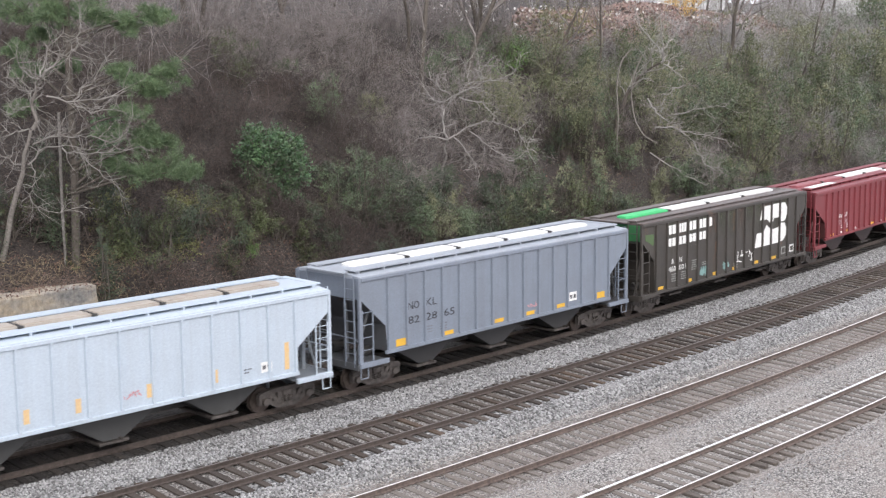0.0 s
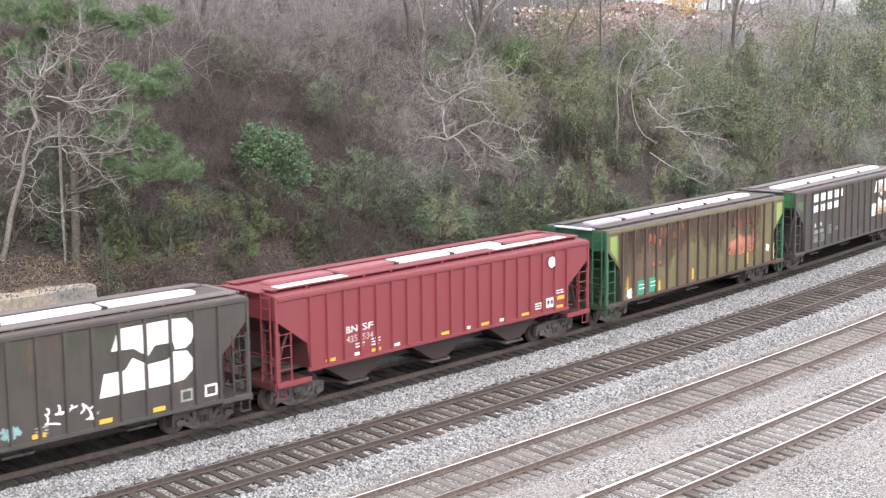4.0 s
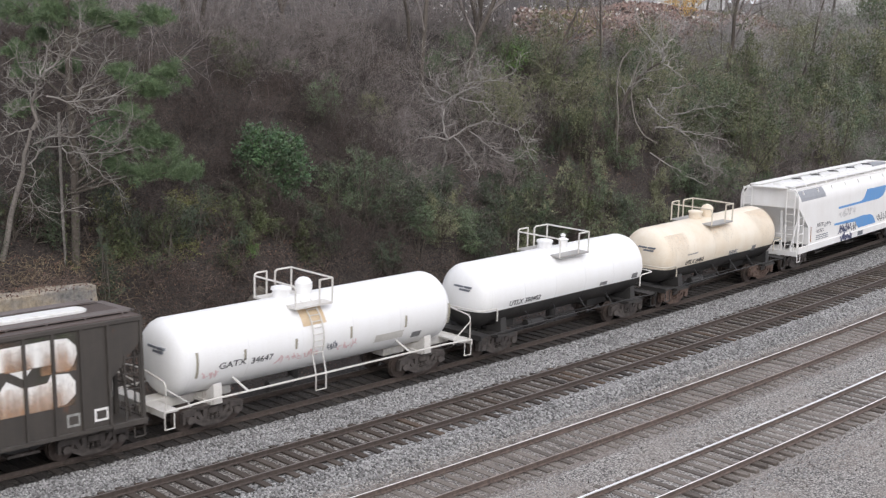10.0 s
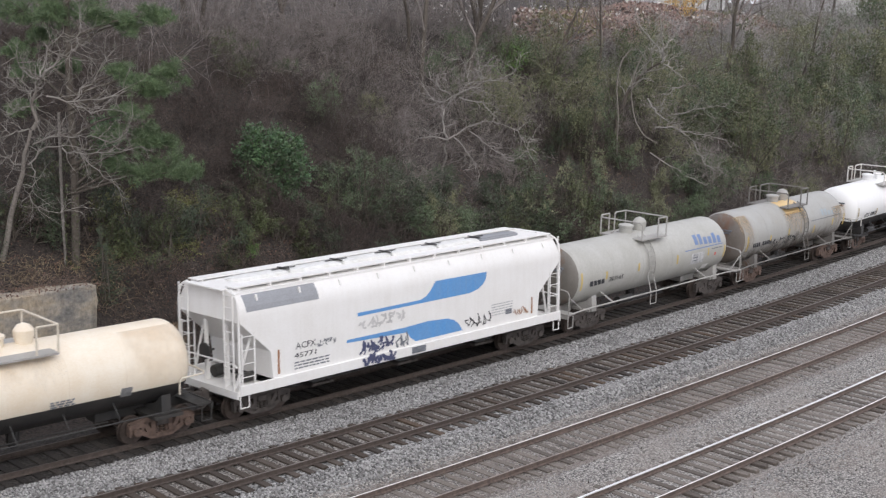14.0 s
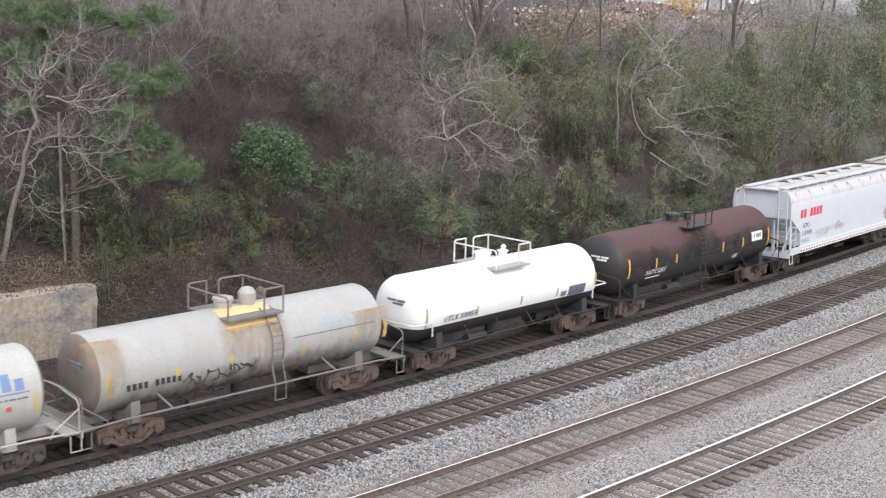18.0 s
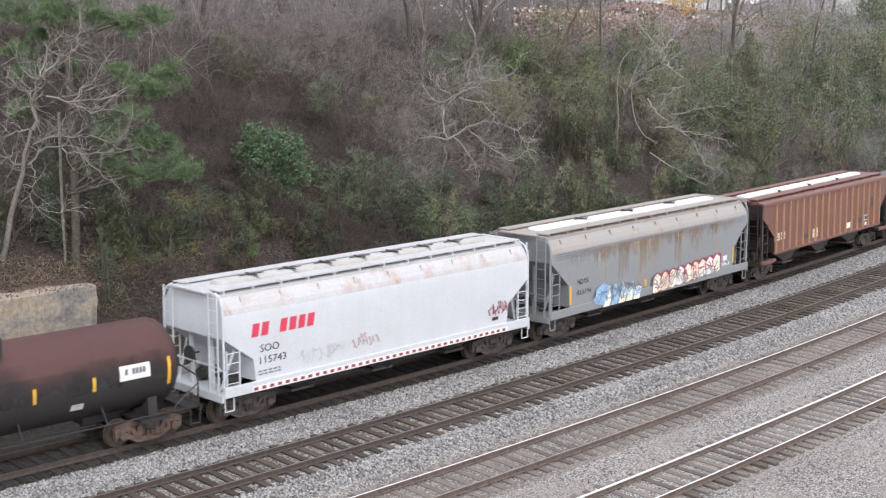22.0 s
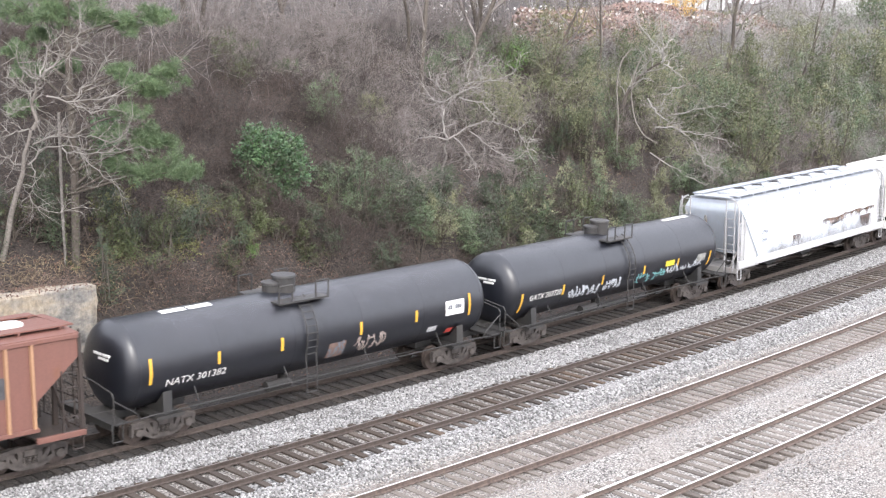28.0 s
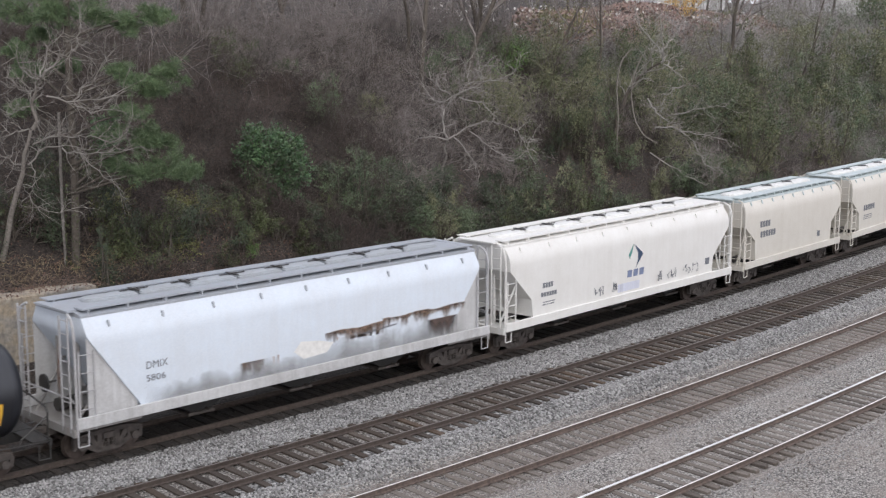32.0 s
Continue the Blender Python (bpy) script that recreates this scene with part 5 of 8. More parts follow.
def blue_stripe_hopper():
    acf = paint("white_hopper_paint", (0.82, 0.81, 0.79), (0.55, 0.5, 0.43), 0.22, streak=0.25)
    slate = paint("slate_patch", (0.3, 0.31, 0.33), (0.2, 0.2, 0.2), 0.4)
    blue = paint("blue_stripe", (0.1, 0.3, 0.62), (0.25, 0.33, 0.45), 0.25)
    navy = paint("navy_spray", (0.07, 0.08, 0.16), dirt=0.1)
    c, h = hopper("hopper_car", "white smooth-sided covered hopper car with blue stripes", 4.5, 20.5, acf, curved=True, eave=4.27, low=1.38, cut=(1.2, 3.4, 2.3), bays=3, hatch=[HATCH_WHITE, HATCH_WHITE, HATCH_WHITE, HATCH_WHITE, HATCH_WHITE, slate], hatches=6, bay_mat=paint("shaded_dusty_bay_paint", (0.11, 0.11, 0.105)))
    decal(c, [(-2.92, 2.98), (0.11, 2.99), (0.4, 3.08), (0.62, 3.25), (0.88, 3.57), (3.6, 3.55), (3.56, 3.28), (3.4, 3.1), (3.14, 2.96), (2.66, 2.87), (0.12, 2.87), (-2.9, 2.86)], blue, name="stripe")
    decal(c, [(-3.39, 2.12), (-0.63, 2.11), (0.5, 2.16), (1.51, 2.09), (1.85, 1.98), (2.1, 1.8), (2.3, 1.53), (-0.12, 1.52), (-0.4, 1.7), (-0.55, 1.92), (-3.43, 2.02)], blue, name="stripe")
    eave_band(c, 7.6, slate, -4.6)
    lettering(c, "ACFX", -5.64, -4.79, 2.19, 0.21, LETTER_BLACK)
    lettering(c, "45771", -5.7, -4.78, 1.89, 0.17, LETTER_BLACK)
    small_print(c, -5.7, 1.72, 1.5, 3, LETTER_GREY, seed=5)
    scrawl(c, -2.8, 1.45, 1.5, 0.5, navy, strokes=12, thick=0.07, seed=2)
    scrawl(c, -2.75, 1.1, 1.5, 0.35, navy, SIDE - 0.09, strokes=12, thick=0.09, seed=3)
    scrawl(c, -1.1, 1.42, 0.6, 0.5, LETTER_GREY, strokes=5, thick=0.05, seed=4)
    scrawl(c, 2.5, 1.5, 1.3, 0.5, LETTER_BLACK, strokes=6, thick=0.035, seed=6)
    scrawl(c, -4.75, 2.1, 0.8, 0.25, LETTER_GREY, strokes=6, thick=0.03, seed=7)
    scrawl(c, -2.9, 2.35, 2.2, 0.4, paint("ghost_lettering", (0.66, 0.65, 0.64)), strokes=10, thick=0.07, seed=11)
    rust = paint("rust_marker", (0.35, 0.16, 0.07), dirt=0.3)
    rect(c, -6.4, -6.32, 1.5, 2.3, rust, name="marker")
    rect(c, 6.2, 6.28, 1.55, 2.2, rust, name="marker")
    scrawl(c, 5.2, 1.6, 0.8, 0.3, rust, strokes=5, thick=0.03, seed=9)
    rect(c, 4.7, 5.05, 1.75, 1.95, LETTER_GREY, name="stencil_box")
    small_print(c, 3.9, 2.2, 1.2, 5, plain("pale_stencil", (0.5, 0.5, 0.5)), seed=15)
    rect(c, -0.4, 0.3, 1.12, 1.35, LETTER_GREY, SIDE - 0.09, name="stencil_box")


def grey_tanks():
    R, ZC = 1.28, 2.26
    tg = paint("grey_tank_paint", (0.46, 0.455, 0.425), (0.27, 0.25, 0.2), 0.4, streak=0.35)
    tgear = paint("grey_gear", (0.42, 0.41, 0.39), (0.2, 0.17, 0.13), 0.4)
    blue = paint("faded_blue_lettering", (0.14, 0.22, 0.42), (0.3, 0.33, 0.36), 0.3)
    ghost = paint("ghost_blue_lettering", (0.34, 0.4, 0.44), (0.36, 0.37, 0.36), 0.5)
    yellow = paint("faded_yellow_marker", (0.58, 0.43, 0.13), (0.42, 0.36, 0.24), 0.5)
    c, h = tank("tank_car", "light grey tank car with faded blue lettering and walkway rails", 21.15, 35.0, tg, R, ZC, tgear, walkway=True, dome="ball", over=0.75, bogie_in=2.1, plat_x=-0.2, plat_w=1.9, ladder_x=-0.6, head=0.45, head_mat=paint("grimy_tank_end", (0.2, 0.185, 0.165), (0.11, 0.095, 0.08), 0.7, 0.1))
    for k in range(6):
        tank_rect(c, 3.1 + 0.39 * k, 3.1 + 0.39 * k + 0.27, R, ZC, 18 - k, (40 if k in (0, 1, 4) else 33) - k, blue, "lettering_block")
    tank_rect(c, 2.2, 5.45, R, ZC, 9, 11, blue, "lettering_line")
    for x, a0, a1 in ((-5.7, -20, 14), (-3.94, -8, 7), (-1.53, -8, 8), (1.57, -12, 7), (4.21, -10, 6), (5.66, -22, 5)):
        tank_rect(c, x - 0.06, x + 0.06, R, ZC, a0, a1, yellow, "marker")
    tank_text(c, "203165", -3.76, -2.7, R, ZC, -14, 0.2, LETTER_BLACK)
    blocks(c, "####", -5.1, ZC - 0.33, 0.2, 0.27, LETTER_BLACK, -R + 0.01)
    tank_rect(c, 2.76, 3.85, R, ZC, -22, 2, plain("pale_placard", (0.5, 0.5, 0.5)), "placard")
    tank_rect(c, 2.9, 3.3, R, ZC, -15, -2, LETTER_GREY, "placard")
    tank_rect(c, 4.0, 4.5, R, ZC, -42, -30, LETTER_WHITE, "placard")
    tank_rect(c, 4.75, 4.9, R, ZC, -12, -6, paint("red_placard", (0.7, 0.1, 0.08), dirt=0.1), "placard")
    small_print(c, 4.5, ZC + 0.05, 0.9, 1, LETTER_GREY, -R - 0.01, seed=7)
    sand = paint("sand_yellow_saddle", (0.72, 0.5, 0.22), (0.6, 0.5, 0.35), 0.5)
    dull_gear = paint("dull_steel_gear", (0.2, 0.19, 0.175), (0.1, 0.085, 0.07), 0.5, 0.1)
    dirty = paint("dirty_grey_tank_paint", (0.4, 0.4, 0.385), (0.3, 0.27, 0.22), 0.55, 0.04, streak=0.45, rust_color=(0.45, 0.27, 0.1))
    c, h = tank("tank_car", "dirty grey tank car with a yellow-stained platform and ghost lettering", 34.85, 47.75, dirty, R, ZC, dull_gear, rail_mat=dull_gear, walkway=True, dome="ball", over=0.6, bogie_in=2.0, plat_x=0.2, plat_w=2.2, ladder_x=0.9, rusty=True, fit_mat=tgear, head=0.45, head_mat=paint("rusty_tank_end", (0.2, 0.18, 0.16), (0.1, 0.075, 0.058), 0.75, 0.3))
    tank_rect(c, -0.85, 1.15, R, ZC, 36, 86, sand, "platform_stain")
    ochre_run, soil = drips("ochre_runs", (0.4, 0.27, 0.13), 0.6, 6, True, 0.55), drips("brown_road_dirt", (0.14, 0.105, 0.08), 0.8, 3, False, 0.7)
    for x0, x1, a0, a1, m in ((-1.3, 1.5, -30, 40, ochre_run), (4.2, 6.0, -30, 30, ochre_run), (-6.0, -4.6, -40, 60, ochre_run), (-6.0, 6.0, -60, -6, soil)):
        tank_rect(c, x0, x1, R + 0.002, ZC, a0, a1, m, "stain")
    for k in range(6):
        tank_rect(c, 2.95 + 0.39 * k, 2.95 + 0.39 * k + 0.27, R, ZC, 15 - k, (31 if k in (0, 1, 4) else 26) - k, ghost, "lettering_block")
    tank_rect(c, 1.65, 5.2, R, ZC, 8, 9.5, LETTER_GREY, "lettering_line")
    for x, a0, a1 in ((-5.3, -25, 10), (-2.9, -12, 0), (-0.9, -12, 4), (2.06, -22, -3), (4.3, -14, 2), (5.7, -20, 8)):
        tank_rect(c, x - 0.08, x + 0.08, R, ZC, a0, a1, yellow, "marker")
    tank_scrawl(c, -2.7, 2.7, R, ZC, -36, -12, LETTER_BLACK, 9, 0.04, 5)
    blocks(c, "#### #####", -4.7, ZC - 0.42, 0.2, 0.2, LETTER_BLACK, -R + 0.03, fill=0.62)


def later_tanks():
    R, ZC = 1.28, 2.26
    white = MATS["white_tank_paint"]
    c, h = tank("tank_car", "clean white tank car with a black belly and rusty bogies", 48.15, 59.95, white, R, ZC, lower=BLACK_GEAR, split=-0.55, rail_mat=WHITE_GEAR, over=0.35, plat_x=-0.05, plat_w=2.0, ladders=False, rusty=True)
    tank_text(c, "UTLX 300459", -4.04, -2.28, R, ZC, -19, 0.24, LETTER_BLACK)
    ochre = paint("ochre_marker", (0.5, 0.38, 0.15), dirt=0.2)
    for x, a0, a1 in ((-4.99, -25, 11), (-2.22, -21, -3), (0.35, -19, -3), (2.6, -20, -4), (5.1, -22, 10)):
        tank_rect(c, x - 0.05, x + 0.05, R, ZC, a0, a1, ochre, "marker")
    tank_rect(c, 3.34, 4.44, R, ZC, -24, -5, plain("slate_placard", (0.13, 0.14, 0.17)), "placard")
    tank_rect(c, 2.85, 3.2, R, ZC, -22, -12, plain("grey_placard", (0.2, 0.2, 0.2)), "placard")
    R, ZC = 1.35, 2.3
    maroon = paint("maroon_tank_paint", (0.078, 0.029, 0.025), (0.045, 0.024, 0.023), 0.5, streak=0.3, rough=0.6)
    soot_shade = paint("sooty_tank_paint", (0.028, 0.027, 0.028), (0.05, 0.04, 0.035), 0.6, streak=0.3)
    c, h = tank("tank_car", "maroon tank car with a sooty black belly and yellow markers", 60.45, 74.75, maroon, R, ZC, soot_shade, lower=soot_shade, split=-0.2, flat_platform=True, over=0.35, bogie_in=1.6, plat_x=-0.15, plat_w=2.1, rusty=True, dome="pair", fit_mat=soot_shade, head_mat=soot_shade, head_print=LETTER_WHITE)
    fade = drips("soot_fade", (0.03, 0.028, 0.028), 0.95, 1.2, False, 0.95)
    for x0, x1, a1 in ((-6.6, -3.4, 34), (-4.6, -0.6, 26), (-1.8, 1.6, 40), (0.6, 3.6, 22), (2.6, 6.5, 30), (-0.9, 0.3, 62)):
        tank_rect(c, x0, x1, R + 0.0003 * (x0 + 7), ZC, -10, a1, fade, "soot_stain")
    for x, a0, a1 in ((-6.16, -18, 18), (-4.04, -9, 9), (-2.38, -9, 8), (1.72, -10, 9), (3.59, -9, 9), (6.12, -19, 18)):
        tank_rect(c, x - 0.055, x + 0.055, R + 0.006, ZC, a0, a1, SAFETY_YELLOW, "marker")
    tank_text(c, "NATX72505", -4.8, -3.24, R + 0.01, ZC, -20, 0.23, LETTER_WHITE)
    small_print(c, -4.8, ZC - 0.62, 1.2, 1, LETTER_WHITE, -R + 0.08, high=0.035, seed=3)
    tank_rect(c, 4.43, 5.46, R + 0.006, ZC, -3, 16, LETTER_WHITE, "placard")
    blocks(c, "# ####", 4.6, ZC + 0.1, 0.18, 0.12, LETTER_GREY, -R - 0.01)
    tank_rect(c, 2.9, 3.3, R + 0.006, ZC, -32, -22, plain("pale_placard", (0.5, 0.5, 0.5)), "placard")
    R, ZC = 1.42, 2.37
    black = paint("black_tank_paint", (0.006, 0.007, 0.011), (0.016, 0.018, 0.025), 0.6, streak=0.3, rough=0.36)
    gloss = black.node_tree.nodes["Principled BSDF"].inputs
    gloss["Specular IOR Level"].default_value, gloss["Coat Weight"].default_value, gloss["Coat Roughness"].default_value = 0.9, 0.0, 0.2
    c, h = tank("tank_car", "long black tank car with white lettering and brown graffiti", 124.85, 141.9, black, R, ZC, head_print=LETTER_WHITE, flat_platform=True, dome="tall", over=0.5, bogie_in=2.1, plat_x=-0.9, plat_w=2.1, ladder_x=-0.85)
    for x, a0, a1 in ((-7.07, -17, 16), (-4.57, -8, 8), (-2.06, -9, 9), (1.39, -10, 8), (4.05, -9, 8), (6.8, -16, 18)):
        tank_rect(c, x - 0.055, x + 0.055, R, ZC, a0, a1, SAFETY_YELLOW, "marker")
    dust = drips("pale_dust_runs", (0.2, 0.2, 0.22), 0.6, 3, True, 0.22)
    for x0, x1 in ((-7.2, 0.4), (-1.0, 7.0)):
        tank_rect(c, x0, x1, R + 0.0012 + 0.0002 * x0, ZC, 0, 70, dust, "stain")
    tank_text(c, "NATX 301382", -6.5, -4.27, R, ZC, -24, 0.26, LETTER_WHITE)
    tank_rect(c, 5.53, 6.5, R, ZC, -10, 12, LETTER_WHITE, "placard")
    blocks(c, "## ###", 5.65, ZC - 0.02, 0.16, 0.12, LETTER_GREY, -R - 0.012)
    tank_rect(c, 4.75, 5.2, R, ZC, -32, -23, plain("pale_placard", (0.5, 0.5, 0.5)), "placard")
    tank_rect(c, 5.85, 6.2, R, ZC, -45, -34, paint("red_placard", (0.7, 0.1, 0.08), dirt=0.1), "placard")
    brown = paint("brown_spray", (0.16, 0.09, 0.07), (0.3, 0.25, 0.22), 0.5)
    tank_rect(c, 0.0, 0.75, R, ZC, -40, -14, brown, "graffiti")
    tank_scrawl(c, 0.0, 0.75, R, ZC, -40, -14, LETTER_GREY, 5, 0.05, 3)
    tank_scrawl(c, 1.15, 1.4, R, ZC, -40, -14, plain("pale_brown_spray", (0.34, 0.28, 0.25)), 7, 0.06, 5)
    tank_rect(c, -5.9, -5.0, R, ZC, 78, 90, LETTER_WHITE, "roof_mark")
    tank_rect(c, -4.9, -4.0, R, ZC, 78, 90, LETTER_WHITE, "roof_mark")
    c, h = tank("tank_car", "long black tank car covered in white and teal graffiti", 141.95, 158.4, black, R, ZC, head_print=LETTER_WHITE, flat_platform=True, dome="tall", over=0.45, bogie_in=2.1, plat_x=-0.15, plat_w=1.8, ladder_x=0.35)
    for x, a0, a1 in ((-7.0, -36, -2), (-4.35, -19, -2), (-1.65, -18, -2), (1.42, -18, -2), (4.09, -19, -3), (6.8, -31, -2)):
        tank_rect(c, x - 0.06, x + 0.06, R, ZC, a0, a1, SAFETY_YELLOW, "marker")
    tank_text(c, "GATX 203720", -6.54, -4.5, R, ZC, -17, 0.24, LETTER_WHITE)
    silver = plain("silver_spray", (0.5, 0.53, 0.56))
    sea = plain("teal_spray", (0.2, 0.45, 0.45))
    tank_scrawl(c, -3.9, 2.1, R, ZC, -34, -12, silver, 14, 0.06, 6)
    tank_scrawl(c, -1.5, 1.3, R, ZC, -32, -13, silver, 9, 0.06, 7)
    tank_scrawl(c, 1.0, 2.2, R, ZC, -38, -16, sea, 10, 0.05, 8)
    tank_scrawl(c, 3.3, 2.9, R, ZC, -30, -13, silver, 14, 0.05, 9)
    tank_rect(c, 3.1, 3.8, R, ZC, -13, -3, paint("yellow_placard", (0.75, 0.6, 0.05), dirt=0.1), "placard")
    tank_rect(c, 5.7, 6.4, R, ZC, -18, -4, plain("grey_stencil", (0.3, 0.3, 0.28)), "placard")
    tank_rect(c, 4.6, 6.6, R, ZC, 80, 90, LETTER_WHITE, "roof_mark")


def eave_band(c, e, mat, x0=None):
    """The weathered curved strip between the side and the roof."""
    for s in (-1, 1):
        bm = bmesh.new()
        rows = [[bm.verts.new((x, s * (y + 0.008), z + 0.005)) for x in (-e, e if x0 is None else x0)] for y, z in ((1.6, 3.72), (1.55, 3.88), (1.44, 4.06), (1.29, 4.24))]
        for p, q in zip(rows, rows[1:]):
            bm.faces.new((p[0], p[1], q[1], q[0]))
        part("eave_band", bm, mat, c)


def smooth_hoppers():
    cp = paint("silver_white_paint", (0.57, 0.6, 0.63), (0.45, 0.42, 0.38), 0.3, streak=0.25)
    rusty_roof = paint("rust_edged_roof", (0.5, 0.51, 0.52), (0.36, 0.32, 0.29), 0.5, 0.12, rust_color=(0.3, 0.17, 0.1))
    tan = MATS["tan_hatch"]
    crimson = paint("crimson_lettering", (0.62, 0.03, 0.08), (0.6, 0.2, 0.2), 0.1)
    c, h = hopper("hopper_car", "silver-white smooth-sided covered hopper car with red lettering", 75.4, 90.05, cp, curved=True, eave=4.25, low=1.42, cut=(1.1, 2.95, 2.16), roof=rusty_roof, hatch=paint("grey_white_hatch", (0.52, 0.52, 0.5), (0.34, 0.27, 0.21), 0.5), hatches=8)
    blocks(c, "## ####", -6.45, 2.88, 0.43, 0.38, crimson, slant=0.18, fill=0.72)
    lettering(c, "SOO", -6.11, -5.34, 2.34, 0.25, LETTER_BLACK)
    lettering(c, "115743", -6.13, -5.06, 1.95, 0.24, LETTER_BLACK)
    maroon_mark = paint("dark_red_marker", (0.3, 0.035, 0.045), (0.25, 0.15, 0.14), 0.3)
    for k in range(38):
        rect(c, -6.45 + 0.32 * k, -6.45 + 0.32 * k + 0.16, 1.16, 1.26, maroon_mark, SIDE - 0.092, name="sill_marker")
    rect(c, -6.5, 5.7, 1.12, 1.3, LETTER_WHITE, SIDE - 0.085, name="sill_band")
    scrawl(c, -2.2, 1.75, 1.2, 0.5, paint("faded_crimson_spray", (0.55, 0.4, 0.42)), strokes=8, thick=0.04, seed=3)
    scrawl(c, 4.7, 1.8, 1.0, 0.5, paint("wine_spray", (0.3, 0.08, 0.12)), strokes=8, thick=0.05, seed=4)
    scrawl(c, -4.6, 1.6, 2.0, 0.5, paint("ghost_spray", (0.55, 0.56, 0.57)), strokes=9, thick=0.04, seed=5)
    rect(c, 4.9, 5.25, 1.62, 1.75, LETTER_BLACK, name="stencil_box")
    small_print(c, -6.2, 1.7, 0.9, 2, LETTER_GREY, seed=16)
    eave_band(c, h - 0.15, paint("eave_rust", (0.5, 0.51, 0.53), (0.42, 0.36, 0.31), 0.55, 0.5, rust_color=(0.36, 0.19, 0.11)))

    nudge(c, 0.28)
    nd = paint("rust_streaked_grey_paint", (0.235, 0.255, 0.268), (0.26, 0.24, 0.21), 0.4, 0.1, streak=0.4, rust_color=(0.36, 0.2, 0.09))
    c, h = hopper("hopper_car", "rust-streaked grey smooth-sided covered hopper car with colourful graffiti", 91.2, 106.75, nd, curved=True, eave=4.27, low=1.4, cut=(1.15, 3.34, 2.3), hatches=4, roof=paint("tan_rusted_roof", (0.33, 0.31, 0.29), (0.28, 0.22, 0.17), 0.6, 0.3, rust_color=(0.24, 0.14, 0.09)), inset=0.14)
    eave_band(c, h - 0.18, paint("eave_rust_grey", (0.3, 0.3, 0.29), (0.36, 0.3, 0.24), 0.6, 0.35, rust_color=(0.32, 0.19, 0.11)))
    lettering(c, "NDYX", -5.91, -5.12, 2.26, 0.22, LETTER_BLACK)
    lettering(c, "815194", -5.93, -4.95, 1.82, 0.22, LETTER_BLACK)
    for z in (3.66, 3.56, 3.46):
        rect(c, -7.4, 7.4, z - 0.015, z + 0.015, LETTER_GREY, name="crease")
    eave_run, big_run = drips("eave_rust_runs", (0.34, 0.25, 0.18), 0.4, 5, True, 0.35), drips("orange_rust_runs", (0.37, 0.27, 0.17), 0.6, 9, True, 0.36)
    drip(c, -7.2, 7.2, 2.7, 3.62, eave_run)
    for j, (a, b, lo) in enumerate(((-3.1, -2.2, 1.5), (-1.5, -0.9, 1.45), (-0.9, 0.1, 2.1), (1.2, 1.9, 1.6), (2.4, 3.4, 2.3), (-4.4, -3.6, 2.6), (4.3, 5.0, 2.7))):
        drip(c, a, b, lo, 3.62, big_run, 0.0015 + 0.0008 * j)
    streaks = paint("orange_streak", (0.42, 0.25, 0.12), (0.36, 0.33, 0.28), 0.8, streak=0.6)
    rng = random.Random(6)
    for k in range(9):
        x = rng.choice((rng.gauss(-1.6, 0.7), rng.gauss(1.9, 0.7), rng.gauss(-0.9, 0.3), rng.uniform(-4, 5)))
        w, d = rng.uniform(0.02, 0.06), rng.uniform(0.4, 1.6)
        decal(c, [(x, 3.55), (x + w * 0.7, 3.55 - d), (x + w, 3.55 - d * 0.9), (x + w * 1.3, 3.55)], streaks, name="rust_streak", lift=0.001 * k)
    cream, sky_blue, wine, slate = plain("cream_spray", (0.85, 0.77, 0.62)), plain("sky_spray", (0.3, 0.48, 0.68)), plain("wine_spray_edge", (0.28, 0.05, 0.08)), plain("slate_spray", (0.36, 0.36, 0.38))
    blush = plain("peach_spray", (0.78, 0.58, 0.45))
    Y = SIDE - 0.09
    for k in range(9):
        x = -0.5 + 0.62 * k
        decal(c, [(x - 0.06, 1.1 + 0.03 * k), (x + 0.66, 1.12 + 0.04 * k), (x + 0.72, 1.85 + 0.04 * k), (x + 0.35, 2.0 + 0.03 * k), (x, 1.8 + 0.04 * k)], wine, Y, "graffiti", 0.002 * (k % 2))
        decal(c, [(x - 0.02, 1.14 + 0.03 * k), (x + 0.3, 1.11 + 0.03 * k), (x + 0.6, 1.2 + 0.03 * k), (x + 0.57, 1.8 + 0.03 * k), (x + 0.3, 1.94 + 0.03 * k), (x + 0.02, 1.72 + 0.03 * k)], (cream, blush, cream, LETTER_WHITE)[k % 4], Y, "graffiti", 0.012)
    scrawl(c, -0.45, 1.2, 5.4, 0.75, wine, Y, 13, 0.045, 7, 0.02)
    scrawl(c, -0.45, 1.2, 5.4, 0.7, slate, Y, 10, 0.05, 9, 0.03)
    decal(c, [(-4.8, 1.3), (-4.3, 1.2), (-3.9, 1.4), (-3.7, 1.9), (-4.2, 2.1), (-4.7, 1.9)], sky_blue, Y, "graffiti")
    for k in range(5):
        x = -4.2 + 0.55 * k
        decal(c, [(x, 1.08), (x + 0.45, 1.08), (x + 0.62, 1.55), (x + 0.45, 1.85 - 0.05 * k), (x + 0.2, 1.6)], cream if k != 1 else sky_blue, Y, "graffiti", 0.004)
    scrawl(c, -4.8, 1.15, 3.3, 0.8, sky_blue, Y, 12, 0.07, 12, 0.01)
    scrawl(c, -4.6, 1.15, 3.0, 0.7, LETTER_GREY, Y, 12, 0.03, 13, 0.02)
    for x, lo, hi in ((-6.43, 1.5, 2.29), (-1.03, 1.47, 1.8), (6.35, 1.52, 2.3)):
        rect(c, x, x + 0.12, lo, hi, SAFETY_YELLOW, name="marker")
    rect(c, 5.5, 5.85, 1.75, 1.98, LETTER_WHITE, name="stencil_box")
